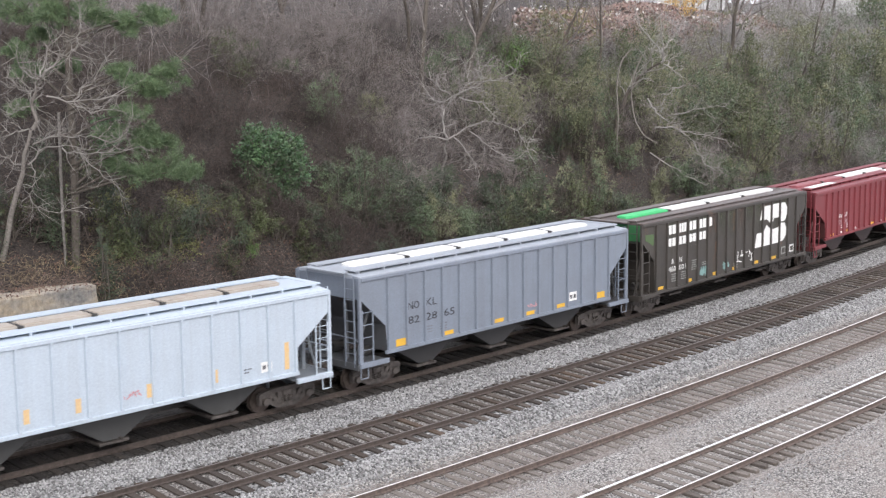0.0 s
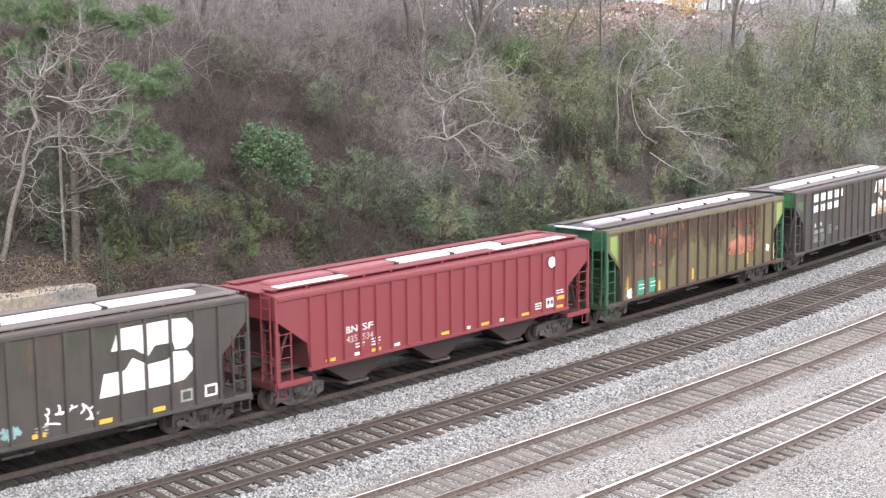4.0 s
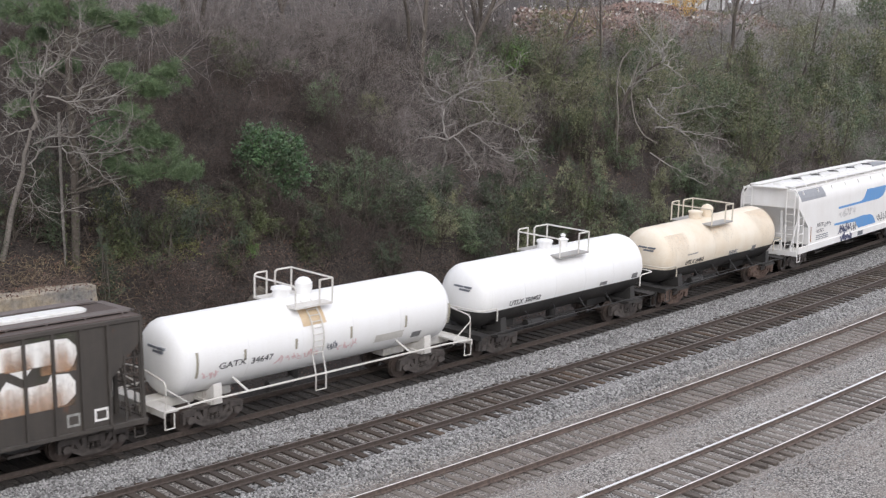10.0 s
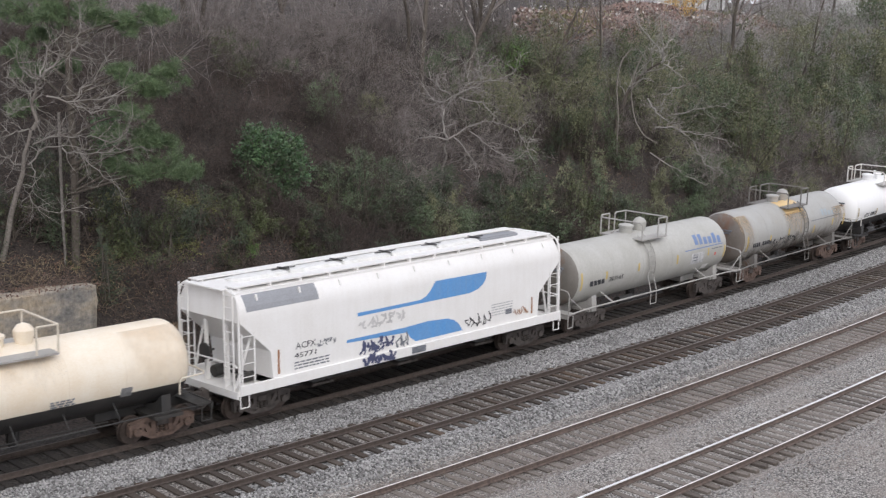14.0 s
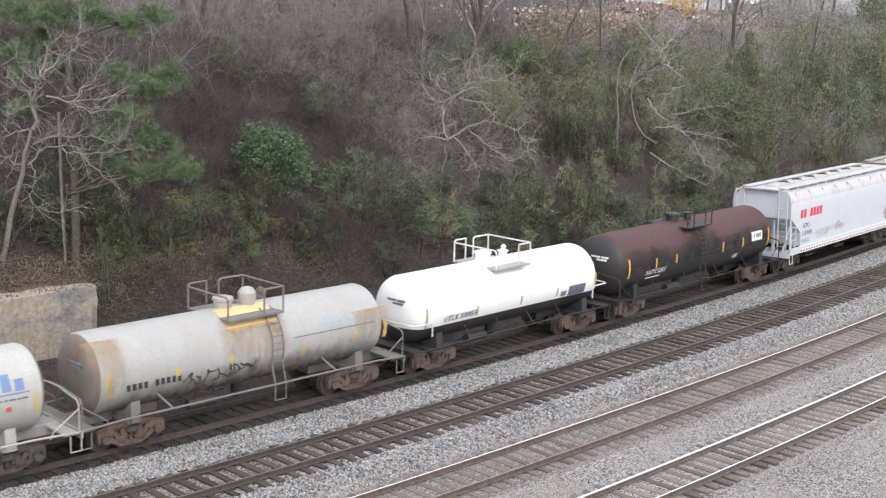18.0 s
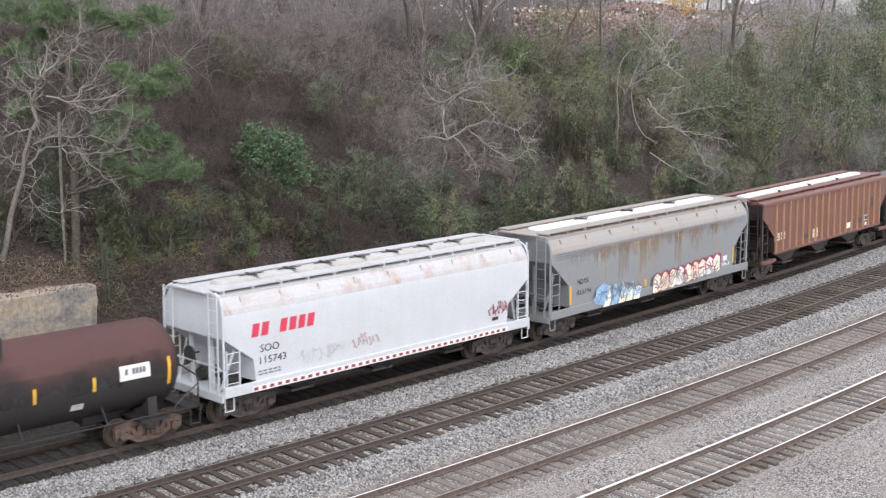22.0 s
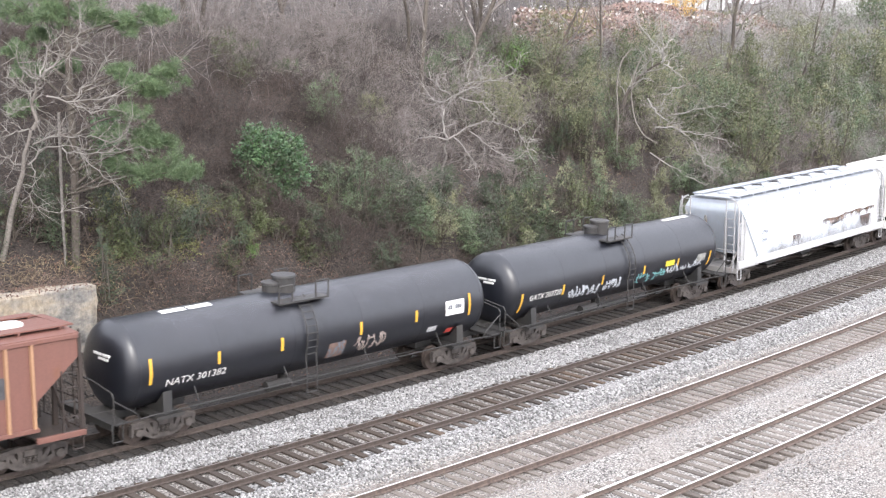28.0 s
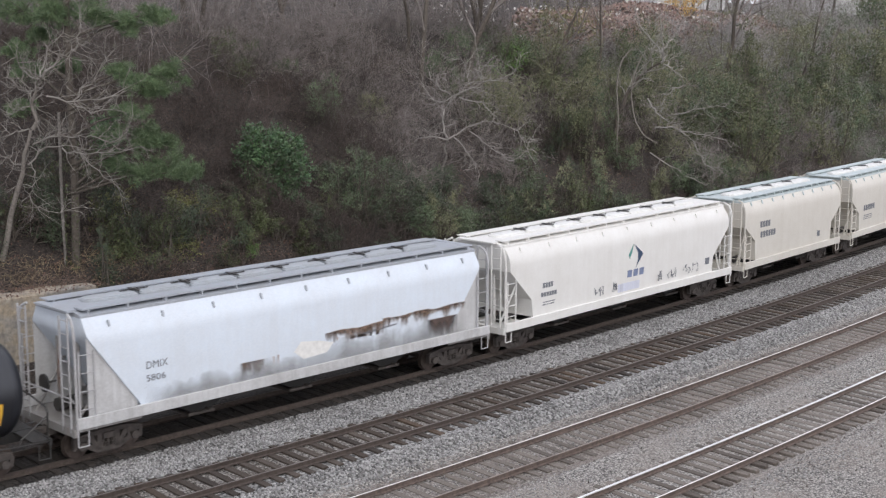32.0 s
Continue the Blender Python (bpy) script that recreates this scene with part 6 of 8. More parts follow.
    scrawl(c, 5.3, 1.45, 0.8, 0.25, LETTER_WHITE, strokes=6, thick=0.03, seed=17)


def brown_hopper():
    brown = paint("brown_hopper_paint", (0.185, 0.083, 0.064), (0.12, 0.064, 0.05), 0.5, 0.08)
    post = paint("yellow_post", (0.4, 0.235, 0.13), (0.22, 0.11, 0.075), 0.75)
    cream = plain("cream_plate", (0.7, 0.6, 0.45))
    # dark dirty brown of the gear; on bays and slopes it paints shade
    bay = paint("shaded_dirty_brown", (0.045, 0.032, 0.026), (0.03, 0.026, 0.024), 0.7)
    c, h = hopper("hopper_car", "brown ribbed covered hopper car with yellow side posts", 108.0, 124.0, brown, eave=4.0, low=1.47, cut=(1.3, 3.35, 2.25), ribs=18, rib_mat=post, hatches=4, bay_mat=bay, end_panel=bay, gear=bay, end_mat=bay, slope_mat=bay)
    rect(c, -6.52, -6.02, 2.05, 2.42, cream, name="plate")
    rect(c, -5.86, -5.4, 2.05, 2.42, cream, name="plate")
    lettering(c, "AE", -6.46, -6.1, 2.14, 0.18, LETTER_BLACK, SIDE - 0.008)
    lettering(c, "OA", -5.8, -5.45, 2.14, 0.18, LETTER_BLACK, SIDE - 0.008)
    rect(c, -2.17, -1.58, 1.7, 2.15, cream, name="plate")
    rect(c, 2.05, 2.62, 1.68, 1.98, plain("pale_plate", (0.8, 0.74, 0.64)), name="plate")
    slate = plain("slate_patch_paint", (0.07, 0.07, 0.075))
    rect(c, -3.3, -2.75, 1.75, 2.0, slate, name="paint_patch")
    rect(c, 3.6, 4.1, 1.75, 2.1, slate, name="paint_patch")
    rect(c, 5.35, 5.75, 2.5, 3.1, slate, name="paint_patch")
    rect(c, 4.45, 4.95, 1.85, 2.15, cream, name="stencil_box")
    rect(c, 4.52, 4.88, 1.9, 2.1, slate, lift=0.008, name="stencil_box")
    rect(c, 4.55, 4.8, 1.58, 1.75, LETTER_WHITE, name="stencil_box")


def hoppers_behind():
    dm = paint("blue_white_hopper_paint", (0.68, 0.745, 0.82), (0.5, 0.48, 0.46), 0.3, streak=0.25)
    dm_roof = paint("slate_blue_roof", (0.36, 0.39, 0.43), (0.3, 0.28, 0.27), 0.4)
    c, h = hopper("hopper_car", "blue-white smooth-sided covered hopper car with rust stains", 159.0, 176.4, dm, curved=True, eave=4.36, low=1.5, cut=(1.6, 3.8, 1.66), inset=0.5, roof=dm_roof, hatch=paint("pale_slate_hatch", (0.4, 0.43, 0.46), (0.3, 0.28, 0.26), 0.4), hatches=8, end_z=3.9, sill_mat=paint("pale_sill", (0.6, 0.6, 0.6)), gear=paint("grey_end_gear", (0.46, 0.46, 0.47), (0.25, 0.22, 0.2), 0.5), closed=True, end_mat=paint("dirty_grey_platform", (0.3, 0.29, 0.28), (0.14, 0.12, 0.1), 0.6, 0.15))
    lettering(c, "DMIX", -6.29, -5.54, 2.56, 0.22, LETTER_GREY)
    lettering(c, "5806", -6.3, -5.63, 2.17, 0.2, LETTER_GREY)
    rust = paint("brown_rust_stain", (0.27, 0.2, 0.16), (0.6, 0.6, 0.62), 0.9, streak=0.9)
    dusk = paint("dusty_lower_band", (0.4, 0.4, 0.41), (0.55, 0.57, 0.6), 0.7, streak=0.7)
    run, soot_shade = drips("brown_rust_runs", (0.22, 0.15, 0.11), 0.75, 9, True, 0.65), drips("grey_dirt_and_shading", (0.33, 0.32, 0.31), 0.8, 1.5, False, 0.4)
    mark = random.Random(12)
    for k in range(22):
        x = 0.6 + 6.4 * k / 22
        top = 2.5 + 0.03 * math.sin(k) + (0.1 if x > 3.2 else 0.0)
        drip(c, x, x + mark.uniform(0.35, 0.9), top - mark.uniform(0.12, 0.5), top, run, 0.0006 * k)
    drip(c, -2.9, -1.9, 1.6, 2.1, run, 0.002)
    drip(c, 5.4, 7.0, 1.55, 2.2, drips("dark_rust_runs", (0.1, 0.07, 0.06), 0.9, 4), 0.003)
    # grey road dirt that doubles as painted shading of the bulging side
    drip(c, -6.4, 0.9, 1.5, 2.1, soot_shade)
    drip(c, 0.2, 7.6, 1.5, 2.25, soot_shade, 0.001)
    decal(c, [(2.4, 2.2), (3.9, 2.3), (3.95, 2.34), (3.0, 2.3), (2.3, 2.24)], LETTER_GREY, name="scrape", lift=0.006)
    rng = random.Random(8)
    for k in range(5):
        x = rng.uniform(-2.6, 2.7)
        d = rng.uniform(0.15, 0.4)
        z = 2.15 + 0.1 * x / 2 + rng.uniform(0, 0.35)
        decal(c, [(x, z), (x + 0.05, z - d), (x + 0.09, z)], rust, name="rust_streak", lift=0.003)
    decal(c, [(-0.7, 2.1), (-0.3, 1.8), (0.7, 1.85), (1.0, 2.15), (0.4, 2.3), (-0.4, 2.4)], LETTER_WHITE, name="paint_patch", lift=0.004)
    adm = paint("ivory_hopper_paint", (0.78, 0.77, 0.74), (0.5, 0.46, 0.4), 0.25, streak=0.25)
    navy = plain("navy_emblem", (0.04, 0.07, 0.13))
    tealp = plain("teal_emblem", (0.08, 0.25, 0.22))
    c, h = hopper("hopper_car", "ivory smooth-sided covered hopper car with a diamond emblem", 177.2, 193.9, adm, curved=True, eave=4.28, low=1.38, cut=(1.3, 3.35, 2.1), inset=0.35, hatches=8)
    decal(c, [(0.26, 3.45), (0.6, 3.22), (0.95, 2.97), (0.42, 2.43), (0.55, 2.75), (0.55, 3.05)], navy, name="emblem")
    decal(c, [(0.2, 3.45), (-0.15, 3.02), (-0.05, 2.85), (0.12, 3.15)], tealp, name="emblem")
    blocks(c, "###", -0.22, 2.06, 0.3, 0.44, plain("slate_blue_lettering", (0.2, 0.24, 0.36)), slant=0.1)
    blocks(c, "####", -6.0, 2.45, 0.2, 0.17, LETTER_GREY)
    blocks(c, "######", -6.1, 2.1, 0.17, 0.17, LETTER_GREY)
    small_print(c, -6.0, 1.85, 0.8, 2, LETTER_GREY, seed=3)
    for x, w, s in ((-2.6, 0.6, 1), (-1.3, 0.3, 2), (2.1, 0.3, 3), (2.9, 0.7, 4), (4.1, 1.4, 5)):
        scrawl(c, x, 1.55, w, 0.45, LETTER_GREY, strokes=5, thick=0.03, seed=s)
    rect(c, -0.9, 0.7, 1.5, 1.85, paint("pale_lilac_patch", (0.68, 0.7, 0.8), dirt=0.1), name="paint_patch")
    rect(c, 6.0, 6.35, 1.8, 2.1, LETTER_GREY, name="stencil_box")
    ivory = paint("warm_ivory_paint", (0.66, 0.63, 0.57), (0.45, 0.4, 0.33), 0.3, streak=0.3)
    ice = paint("ice_roof", (0.5, 0.57, 0.58), (0.4, 0.4, 0.38), 0.3)
    c, h = hopper("hopper_car", "warm ivory short covered hopper car with an icy roof", 195.1, 205.9, ivory, curved=True, eave=4.22, low=1.35, cut=(1.0, 3.05, 2.3), bays=2, roof=ice, hatches=4)
    blocks(c, "####", -3.8, 2.9, 0.3, 0.27, LETTER_GREY)
    blocks(c, "######", -3.75, 2.4, 0.3, 0.27, LETTER_GREY)
    rect(c, 2.6, 2.9, 1.7, 2.0, LETTER_GREY, name="stencil_box")
    c, h = hopper("hopper_car", "warm ivory covered hopper car at the back of the view", 207.3, 218.3, ivory, curved=True, eave=4.22, low=1.35, cut=(1.0, 3.05, 2.3), bays=2, roof=ice, hatches=4)
    blocks(c, "######", -3.75, 2.4, 0.3, 0.27, LETTER_GREY)
    small_print(c, -3.7, 2.1, 1.2, 3, LETTER_GREY, seed=9)


hoppers_ahead()
tanks_ahead()
blue_stripe_hopper()
grey_tanks()
later_tanks()
smooth_hoppers()
brown_hopper()
hoppers_behind()


# ---- the overgrown bank ----
RNG = np.random.default_rng(7)
RIGHT = np.array((math.cos(YAW), -math.sin(YAW), 0.0))
BACK = np.array((math.sin(YAW), math.cos(YAW), 0.0))
TWIG = islands("bare_twigs", [(0.145, 0.123, 0.114), (0.195, 0.168, 0.154), (0.245, 0.215, 0.197), (0.316, 0.283, 0.264), (0.21, 0.172, 0.154)], 0.9, 0.3)
# brown twigs, darkened to carry the shade of gaps low down
TWIG_BROWN = islands("brown_twigs", [(0.0467, 0.036, 0.0314), (0.0795, 0.061, 0.0517), (0.136, 0.105, 0.0899), (0.0561, 0.0434, 0.037), (0.0986, 0.0758, 0.0665)], 0.9, 0.3)
# grey twigs, lightened to carry the haze over the far bank
TWIG_GREY = islands("grey_twigs", [(0.264, 0.245, 0.234), (0.355, 0.334, 0.319), (0.461, 0.435, 0.415)], 0.9, 0.2)
TWIG_BLEACHED = islands("bleached_twigs", [(0.28, 0.258, 0.235), (0.377, 0.351, 0.323), (0.215, 0.199, 0.177)], 0.85, 0.12)
TWIG_PALE = islands("pale_twigs", [(0.23, 0.21, 0.186), (0.32, 0.298, 0.268), (0.18, 0.162, 0.142)], 0.85, 0.15)
LEAF_OLIVE = islands("olive_leaves", [(0.0608, 0.0756, 0.0289), (0.0743, 0.0932, 0.0348), (0.0958, 0.112, 0.0426), (0.0666, 0.0795, 0.0328), (0.092, 0.0948, 0.0406)], 0.55, 0.3)
LEAF_GREEN = islands("evergreen_leaves", [(0.0432, 0.0875, 0.0386), (0.0619, 0.123, 0.0521), (0.111, 0.181, 0.0731), (0.0454, 0.0912, 0.0401), (0.0769, 0.142, 0.0581)], 0.48, 0.25)
LEAF_DULL = islands("dull_leaves", [(0.142, 0.149, 0.0817), (0.172, 0.179, 0.0972), (0.206, 0.209, 0.118), (0.186, 0.177, 0.103)], 0.6, 0.3)
LEAF_MUTED = islands("muted_green_leaves", [(0.0817, 0.112, 0.0576), (0.0983, 0.133, 0.068), (0.128, 0.162, 0.0848), (0.09, 0.122, 0.063)], 0.55, 0.3)
LEAF_DEEP = islands("deep_green_leaves", [(0.0343, 0.0508, 0.0261), (0.0448, 0.0627, 0.0321), (0.0661, 0.0861, 0.0434), (0.0381, 0.0545, 0.0276)], 0.5, 0.35)
LEAF_YELLOW = islands("yellowish_leaves", [(0.106, 0.108, 0.0331), (0.162, 0.162, 0.052), (0.206, 0.199, 0.0709), (0.0929, 0.0891, 0.0331)], 0.6, 0.3)
LEAF_BRIGHT = islands("fresh_leaves", [(0.1, 0.19, 0.05), (0.16, 0.27, 0.07), (0.13, 0.22, 0.06)], 0.55, 0.2)
LEAF_DEAD = islands("dead_leaves", [(0.1, 0.058, 0.042), (0.16, 0.095, 0.07), (0.13, 0.07, 0.052), (0.21, 0.14, 0.095)], 0.8, 0.25)
LEAF_RED = islands("red_brown_litter", [(0.255, 0.158, 0.132), (0.34, 0.231, 0.198), (0.221, 0.137, 0.11), (0.425, 0.357, 0.308)], 0.8, 0.2)
LEAF_ORANGE = islands("orange_leaves", [(0.5, 0.3, 0.08), (0.6, 0.42, 0.14), (0.42, 0.22, 0.07)], 0.6, 0.2)
FLECK = islands("pale_litter", [(0.8, 0.78, 0.74), (0.6, 0.55, 0.5)], 0.7, 0.1)
NEEDLE = islands("pine_needles", [(0.069, 0.116, 0.052), (0.115, 0.174, 0.082), (0.178, 0.231, 0.115)], 0.5, 0.2)
DEAD_STALK = islands("dead_stalks", [(0.1, 0.066, 0.05), (0.17, 0.115, 0.09), (0.27, 0.2, 0.16), (0.07, 0.048, 0.04)], 0.9, 0.25)
STRAW = islands("dry_grass", [(0.3, 0.23, 0.14), (0.4, 0.32, 0.2), (0.22, 0.16, 0.1)], 0.9, 0.2)


def unit(v):
    return v / np.maximum(1e-9, np.linalg.norm(v, axis=-1, keepdims=True))


def segs_mesh(name, p, q, r0, r1, mat, n=3):
    """Tapered prisms from p to q, all in one mesh."""
    p, q, r0, r1 = np.asarray(p, float), np.asarray(q, float), np.asarray(r0, float), np.asarray(r1, float)
    d = unit(q - p)
    ref = np.where(np.abs(d[:, 2:3]) > 0.9, np.array([[1.0, 0, 0]]), np.array([[0, 0, 1.0]]))
    u = unit(np.cross(d, ref))
    v = np.cross(d, u)
    rings = []
    for c, r in ((p, r0), (q, r1)):
        for k in range(n):
            a = 2 * math.pi * k / n
            rings.append(c + r[:, None] * (math.cos(a) * u + math.sin(a) * v))
    verts = np.stack(rings, 1).reshape(-1, 3)
    base = (np.arange(len(p)) * 2 * n)[:, None, None]
    quad = np.array([[k, (k + 1) % n, n + (k + 1) % n, n + k] for k in range(n)])[None]
    return fast_mesh(name, verts, (base + quad).reshape(-1, 4), mat, 4)


def leaves_mesh(name, c, size, mat, aspect=0.55, rng=RNG, up=0.3):
    """Pointed leaves with random turns, four corners each."""
    n = len(c)
    a = unit(rng.normal(size=(n, 3)) + np.array([0, 0, -up]))
    nrm = rng.normal(size=(n, 3)) * 0.7 + np.array([0, -0.6, 0.9])
    b = unit(np.cross(a, nrm))
    s = (size * rng.uniform(0.6, 1.35, n))[:, None]
    verts = np.stack([c - a * s * 0.5, c + b * s * aspect * 0.5, c + a * s * 0.5, c - b * s * aspect * 0.5], 1).reshape(-1, 3)
    faces = np.arange(4 * n).reshape(-1, 4)
    return fast_mesh(name, verts, faces, mat, 4)


def arc_points(arc, off, z):
    th = arc / RC
    return np.stack([(RC - off) * np.sin(th), RC - (RC - off) * np.cos(th), z], 1)


def bank_points(n, a0, a1, o0, o1, rng=RNG, near=1.0):
    arc = a0 + (a1 - a0) * rng.random(n) ** near
    off = rng.uniform(o0, o1, n)
    z = np.array([ground_z(a, o) for a, o in zip(arc, off)])
    return arc, off, z


def wands(base, n, tall, spread, rng, nseg=4, droop=0.5, r=0.011, lean=(0, 0, 0)):
    """n curved stems from each base; tall (m) per base. Returns segments and tips."""
    m = len(base)
    b = np.repeat(base, n, 0) + rng.normal(size=(m * n, 3)) * np.array([0.3, 0.3, 0.05])
    t = np.repeat(tall, n) * rng.uniform(0.45, 1.15, m * n)
    d = unit(rng.normal(size=(m * n, 3)) * np.array([spread, spread, 0.25]) + np.array([0, 0, 1.0]) + np.array(lean))
    P, Q, R0, R1 = [], [], [], []
    pos = b
    for k in range(nseg):
        d = unit(d + rng.normal(size=d.shape) * 0.28 + np.array([0, 0, -droop * k / nseg * 0.6]))
        nxt = pos + d * (t / nseg)[:, None]
        P.append(pos), Q.append(nxt)
        R0.append(np.full(m * n, r * (1 - k / nseg * 0.7))), R1.append(np.full(m * n, r * (1 - (k + 1) / nseg * 0.75)))
        pos = nxt
    return np.concatenate(P), np.concatenate(Q), np.concatenate(R0), np.concatenate(R1), pos


def twig_kind(arc, off, rng):
    """0 brown, 1 mixed, 2 grey: greyer up the bank and along the line; gap shade and far haze are put into these tones.
    """
    v = np.array([noise.noise(Vector((a * 0.08, o * 0.11, 9.0))) for a, o in zip(arc, off)])
    v = 0.7 * v + (off - 14) / 30 + (arc - 52) / 55 + rng.normal(size=len(arc)) * 0.12
    return np.where(v < -0.1, 0, np.where(v < 0.68, 1, 2))


TWIGS = ((TWIG_BROWN, "brown"), (TWIG, "grey-brown"), (TWIG_GREY, "pale grey"))


def sprigs(rng, p, q, share, length, r, up=0.1):
    """Side shoots from random places on the segments."""
    src = rng.integers(0, len(p), int(len(p) * share))
    sp = p[src] + (q - p)[src] * rng.random((len(src), 1))
    sd = unit(rng.normal(size=sp.shape) + np.array([0, 0, up]) + unit((q - p)[src]) * 0.6) * length * rng.uniform(0.4, 1.4, (len(sp), 1))
    mid = sp + sd * 0.5 + rng.normal(size=sp.shape) * 0.04
    return np.concatenate([sp, mid]), np.concatenate([mid, sp + sd]), np.full(2 * len(sp), r), np.full(2 * len(sp), r * 0.6)


def brush():
    """Bare undergrowth and tall thickets all over the bank, as uncounted stuff, in stretches."""
    rng = np.random.default_rng(11)
    stretches = [(10, 32, 620, 125, 1.0), (32, 50, 620, 150, 1.0), (50, 72, 520, 150, 1.0), (72, 100, 420, 140, 1.3), (100, 140, 300, 120, 1.6), (140, 215, 220, 120, 2.2)]
    for a0, a1, count, tangles, coarse in stretches:
        # low bramble
        arc, off, z = bank_points(count, a0, a1, 4.8, 26, rng)
        keep = ~((arc < 23.8) & (off < 9.0))
        arc, off, z = arc[keep], off[keep], z[keep]
        kind = twig_kind(arc, off - 4, rng)
        for j, (mat, word) in enumerate(TWIGS):
            sel = kind == j
            if sel.sum() < 3:
                continue
            base = arc_points(arc[sel], off[sel], z[sel] - 0.05)
            p, q, r0, r1, tips = wands(base, 14, rng.uniform(0.6, 1.7, len(base)), 0.7, rng, 3, 0.9, 0.008 * coarse)
            p2, q2, r2, r3 = sprigs(rng, p, q, 0.7, 0.35, 0.004 * coarse, 0.3)
            tagged(new("undergrowth", segs_mesh("undergrowth", np.concatenate([p, p2]), np.concatenate([q, q2]), np.concatenate([r0, r2]), np.concatenate([r1, r3]), mat)), "dense bare %s brambles low on the bank" % word, "undergrowth", kind="stuff")
        base = arc_points(arc, off, z)
        k = rng.integers(0, len(base), int(5000 / coarse))
        c = base[k] + rng.normal(size=(len(k), 3)) * np.array([0.7, 0.7, 0.35]) + np.array([0, 0, 0.5])
        g = np.array([noise.noise(Vector((a * 0.11, o * 0.16, 0.5))) for a, o in zip(arc, off)])[k] + rng.normal(size=len(k)) * 0.2 + (arc[k] - 40) / 120
        for sel, mat, name, label in ((g > 0.1, LEAF_DULL, "shrub_leaves", "small olive-green leaves of tangled brambles"), (g < -0.2, LEAF_DEAD, "dead_leaves", "withered brown leaves on the bank")):
            if sel.sum() > 3:
                tagged(new(name, leaves_mesh(name, c[sel], 0.07 * coarse ** 0.7, mat, 0.55, rng)), label, "foliage", kind="stuff")
        # tall thickets in clumps, with gaps between them
        arc, off, z = bank_points(tangles * 2, a0, a1, 6.0, 24, rng)
        gate = np.array([noise.noise(Vector((a * 0.16, o * 0.22, 14.0))) for a, o in zip(arc, off)])
        keep = (gate > -0.2) & ~((arc < 25) & (off < 9.8)) & ~((arc > 66) & (arc < 112) & (off > 20)) & ~((arc > 40.5) & (arc < 48.5) & (off < 9.6)) & ~((arc > 53.5) & (arc < 64) & (off < 10.2))
        arc, off, z = arc[keep], off[keep], z[keep]
        kind = twig_kind(arc, off, rng)
        low = np.clip((off - 5.0) / 6.0, 0.0, 1.0)
        tall = rng.uniform(1.6, 4.4, len(arc)) * (0.55 + 0.45 * low)
        for j, (mat, word) in enumerate(TWIGS):
            sel = kind == j
            if sel.sum() < 3:
                continue
            base = arc_points(arc[sel], off[sel], z[sel] - 0.1)
            p, q, r0, r1, tips = wands(base, 12, tall[sel], 0.42, rng, 6, 0.95, 0.014 * coarse ** 0.6)
            up = len(base) * 12
            p2, q2, r2, r3 = sprigs(rng, p[up:], q[up:], 2.2, 0.6, 0.0045 * coarse, 0.1)
            p3, q3, r4, r5 = sprigs(rng, p2, q2, 0.7, 0.3, 0.003 * coarse, 0.1)
            tagged(new("thicket", segs_mesh("thicket", np.concatenate([p, p2, p3]), np.concatenate([q, q2, q3]), np.concatenate([r0, r2, r4]), np.concatenate([r1, r3, r5]), mat)), "tall tangled leafless thicket of %s stems" % word, "thicket", kind="stuff")
    # the grey haze of saplings along the top
    for a0, a1, count, coarse in ((30, 75, 150, 0.7), (75, 120, 110, 1.4), (120, 230, 140, 2.0), (230, 330, 90, 3.5)):
        arc, off, z = bank_points(count, a0, a1, 17, 42, rng)
        keep = ~((arc > 63) & (arc < 112) & (off > 20.5) & (rng.random(len(arc)) < 0.8))
        arc, off, z = arc[keep], off[keep], z[keep]
        base = arc_points(arc, off, z - 0.1)
        p, q, r0, r1, tips = wands(base, 5, rng.uniform(3, 7, len(base)), 0.22, rng, 7, 0.1, 0.02 * coarse ** 0.5)
        p2, q2, r2, r3 = sprigs(rng, p[len(base) * 5:], q[len(base) * 5:], 2.2, 0.85, 0.006 * coarse, 0.5)
        tagged(new("saplings", segs_mesh("saplings", np.concatenate([p, p2]), np.concatenate([q, q2]), np.concatenate([r0, r2]), np.concatenate([r1, r3]), TWIG if a0 < 75 else TWIG_GREY)), "haze of thin grey leafless saplings along the top", "saplings", kind="stuff")


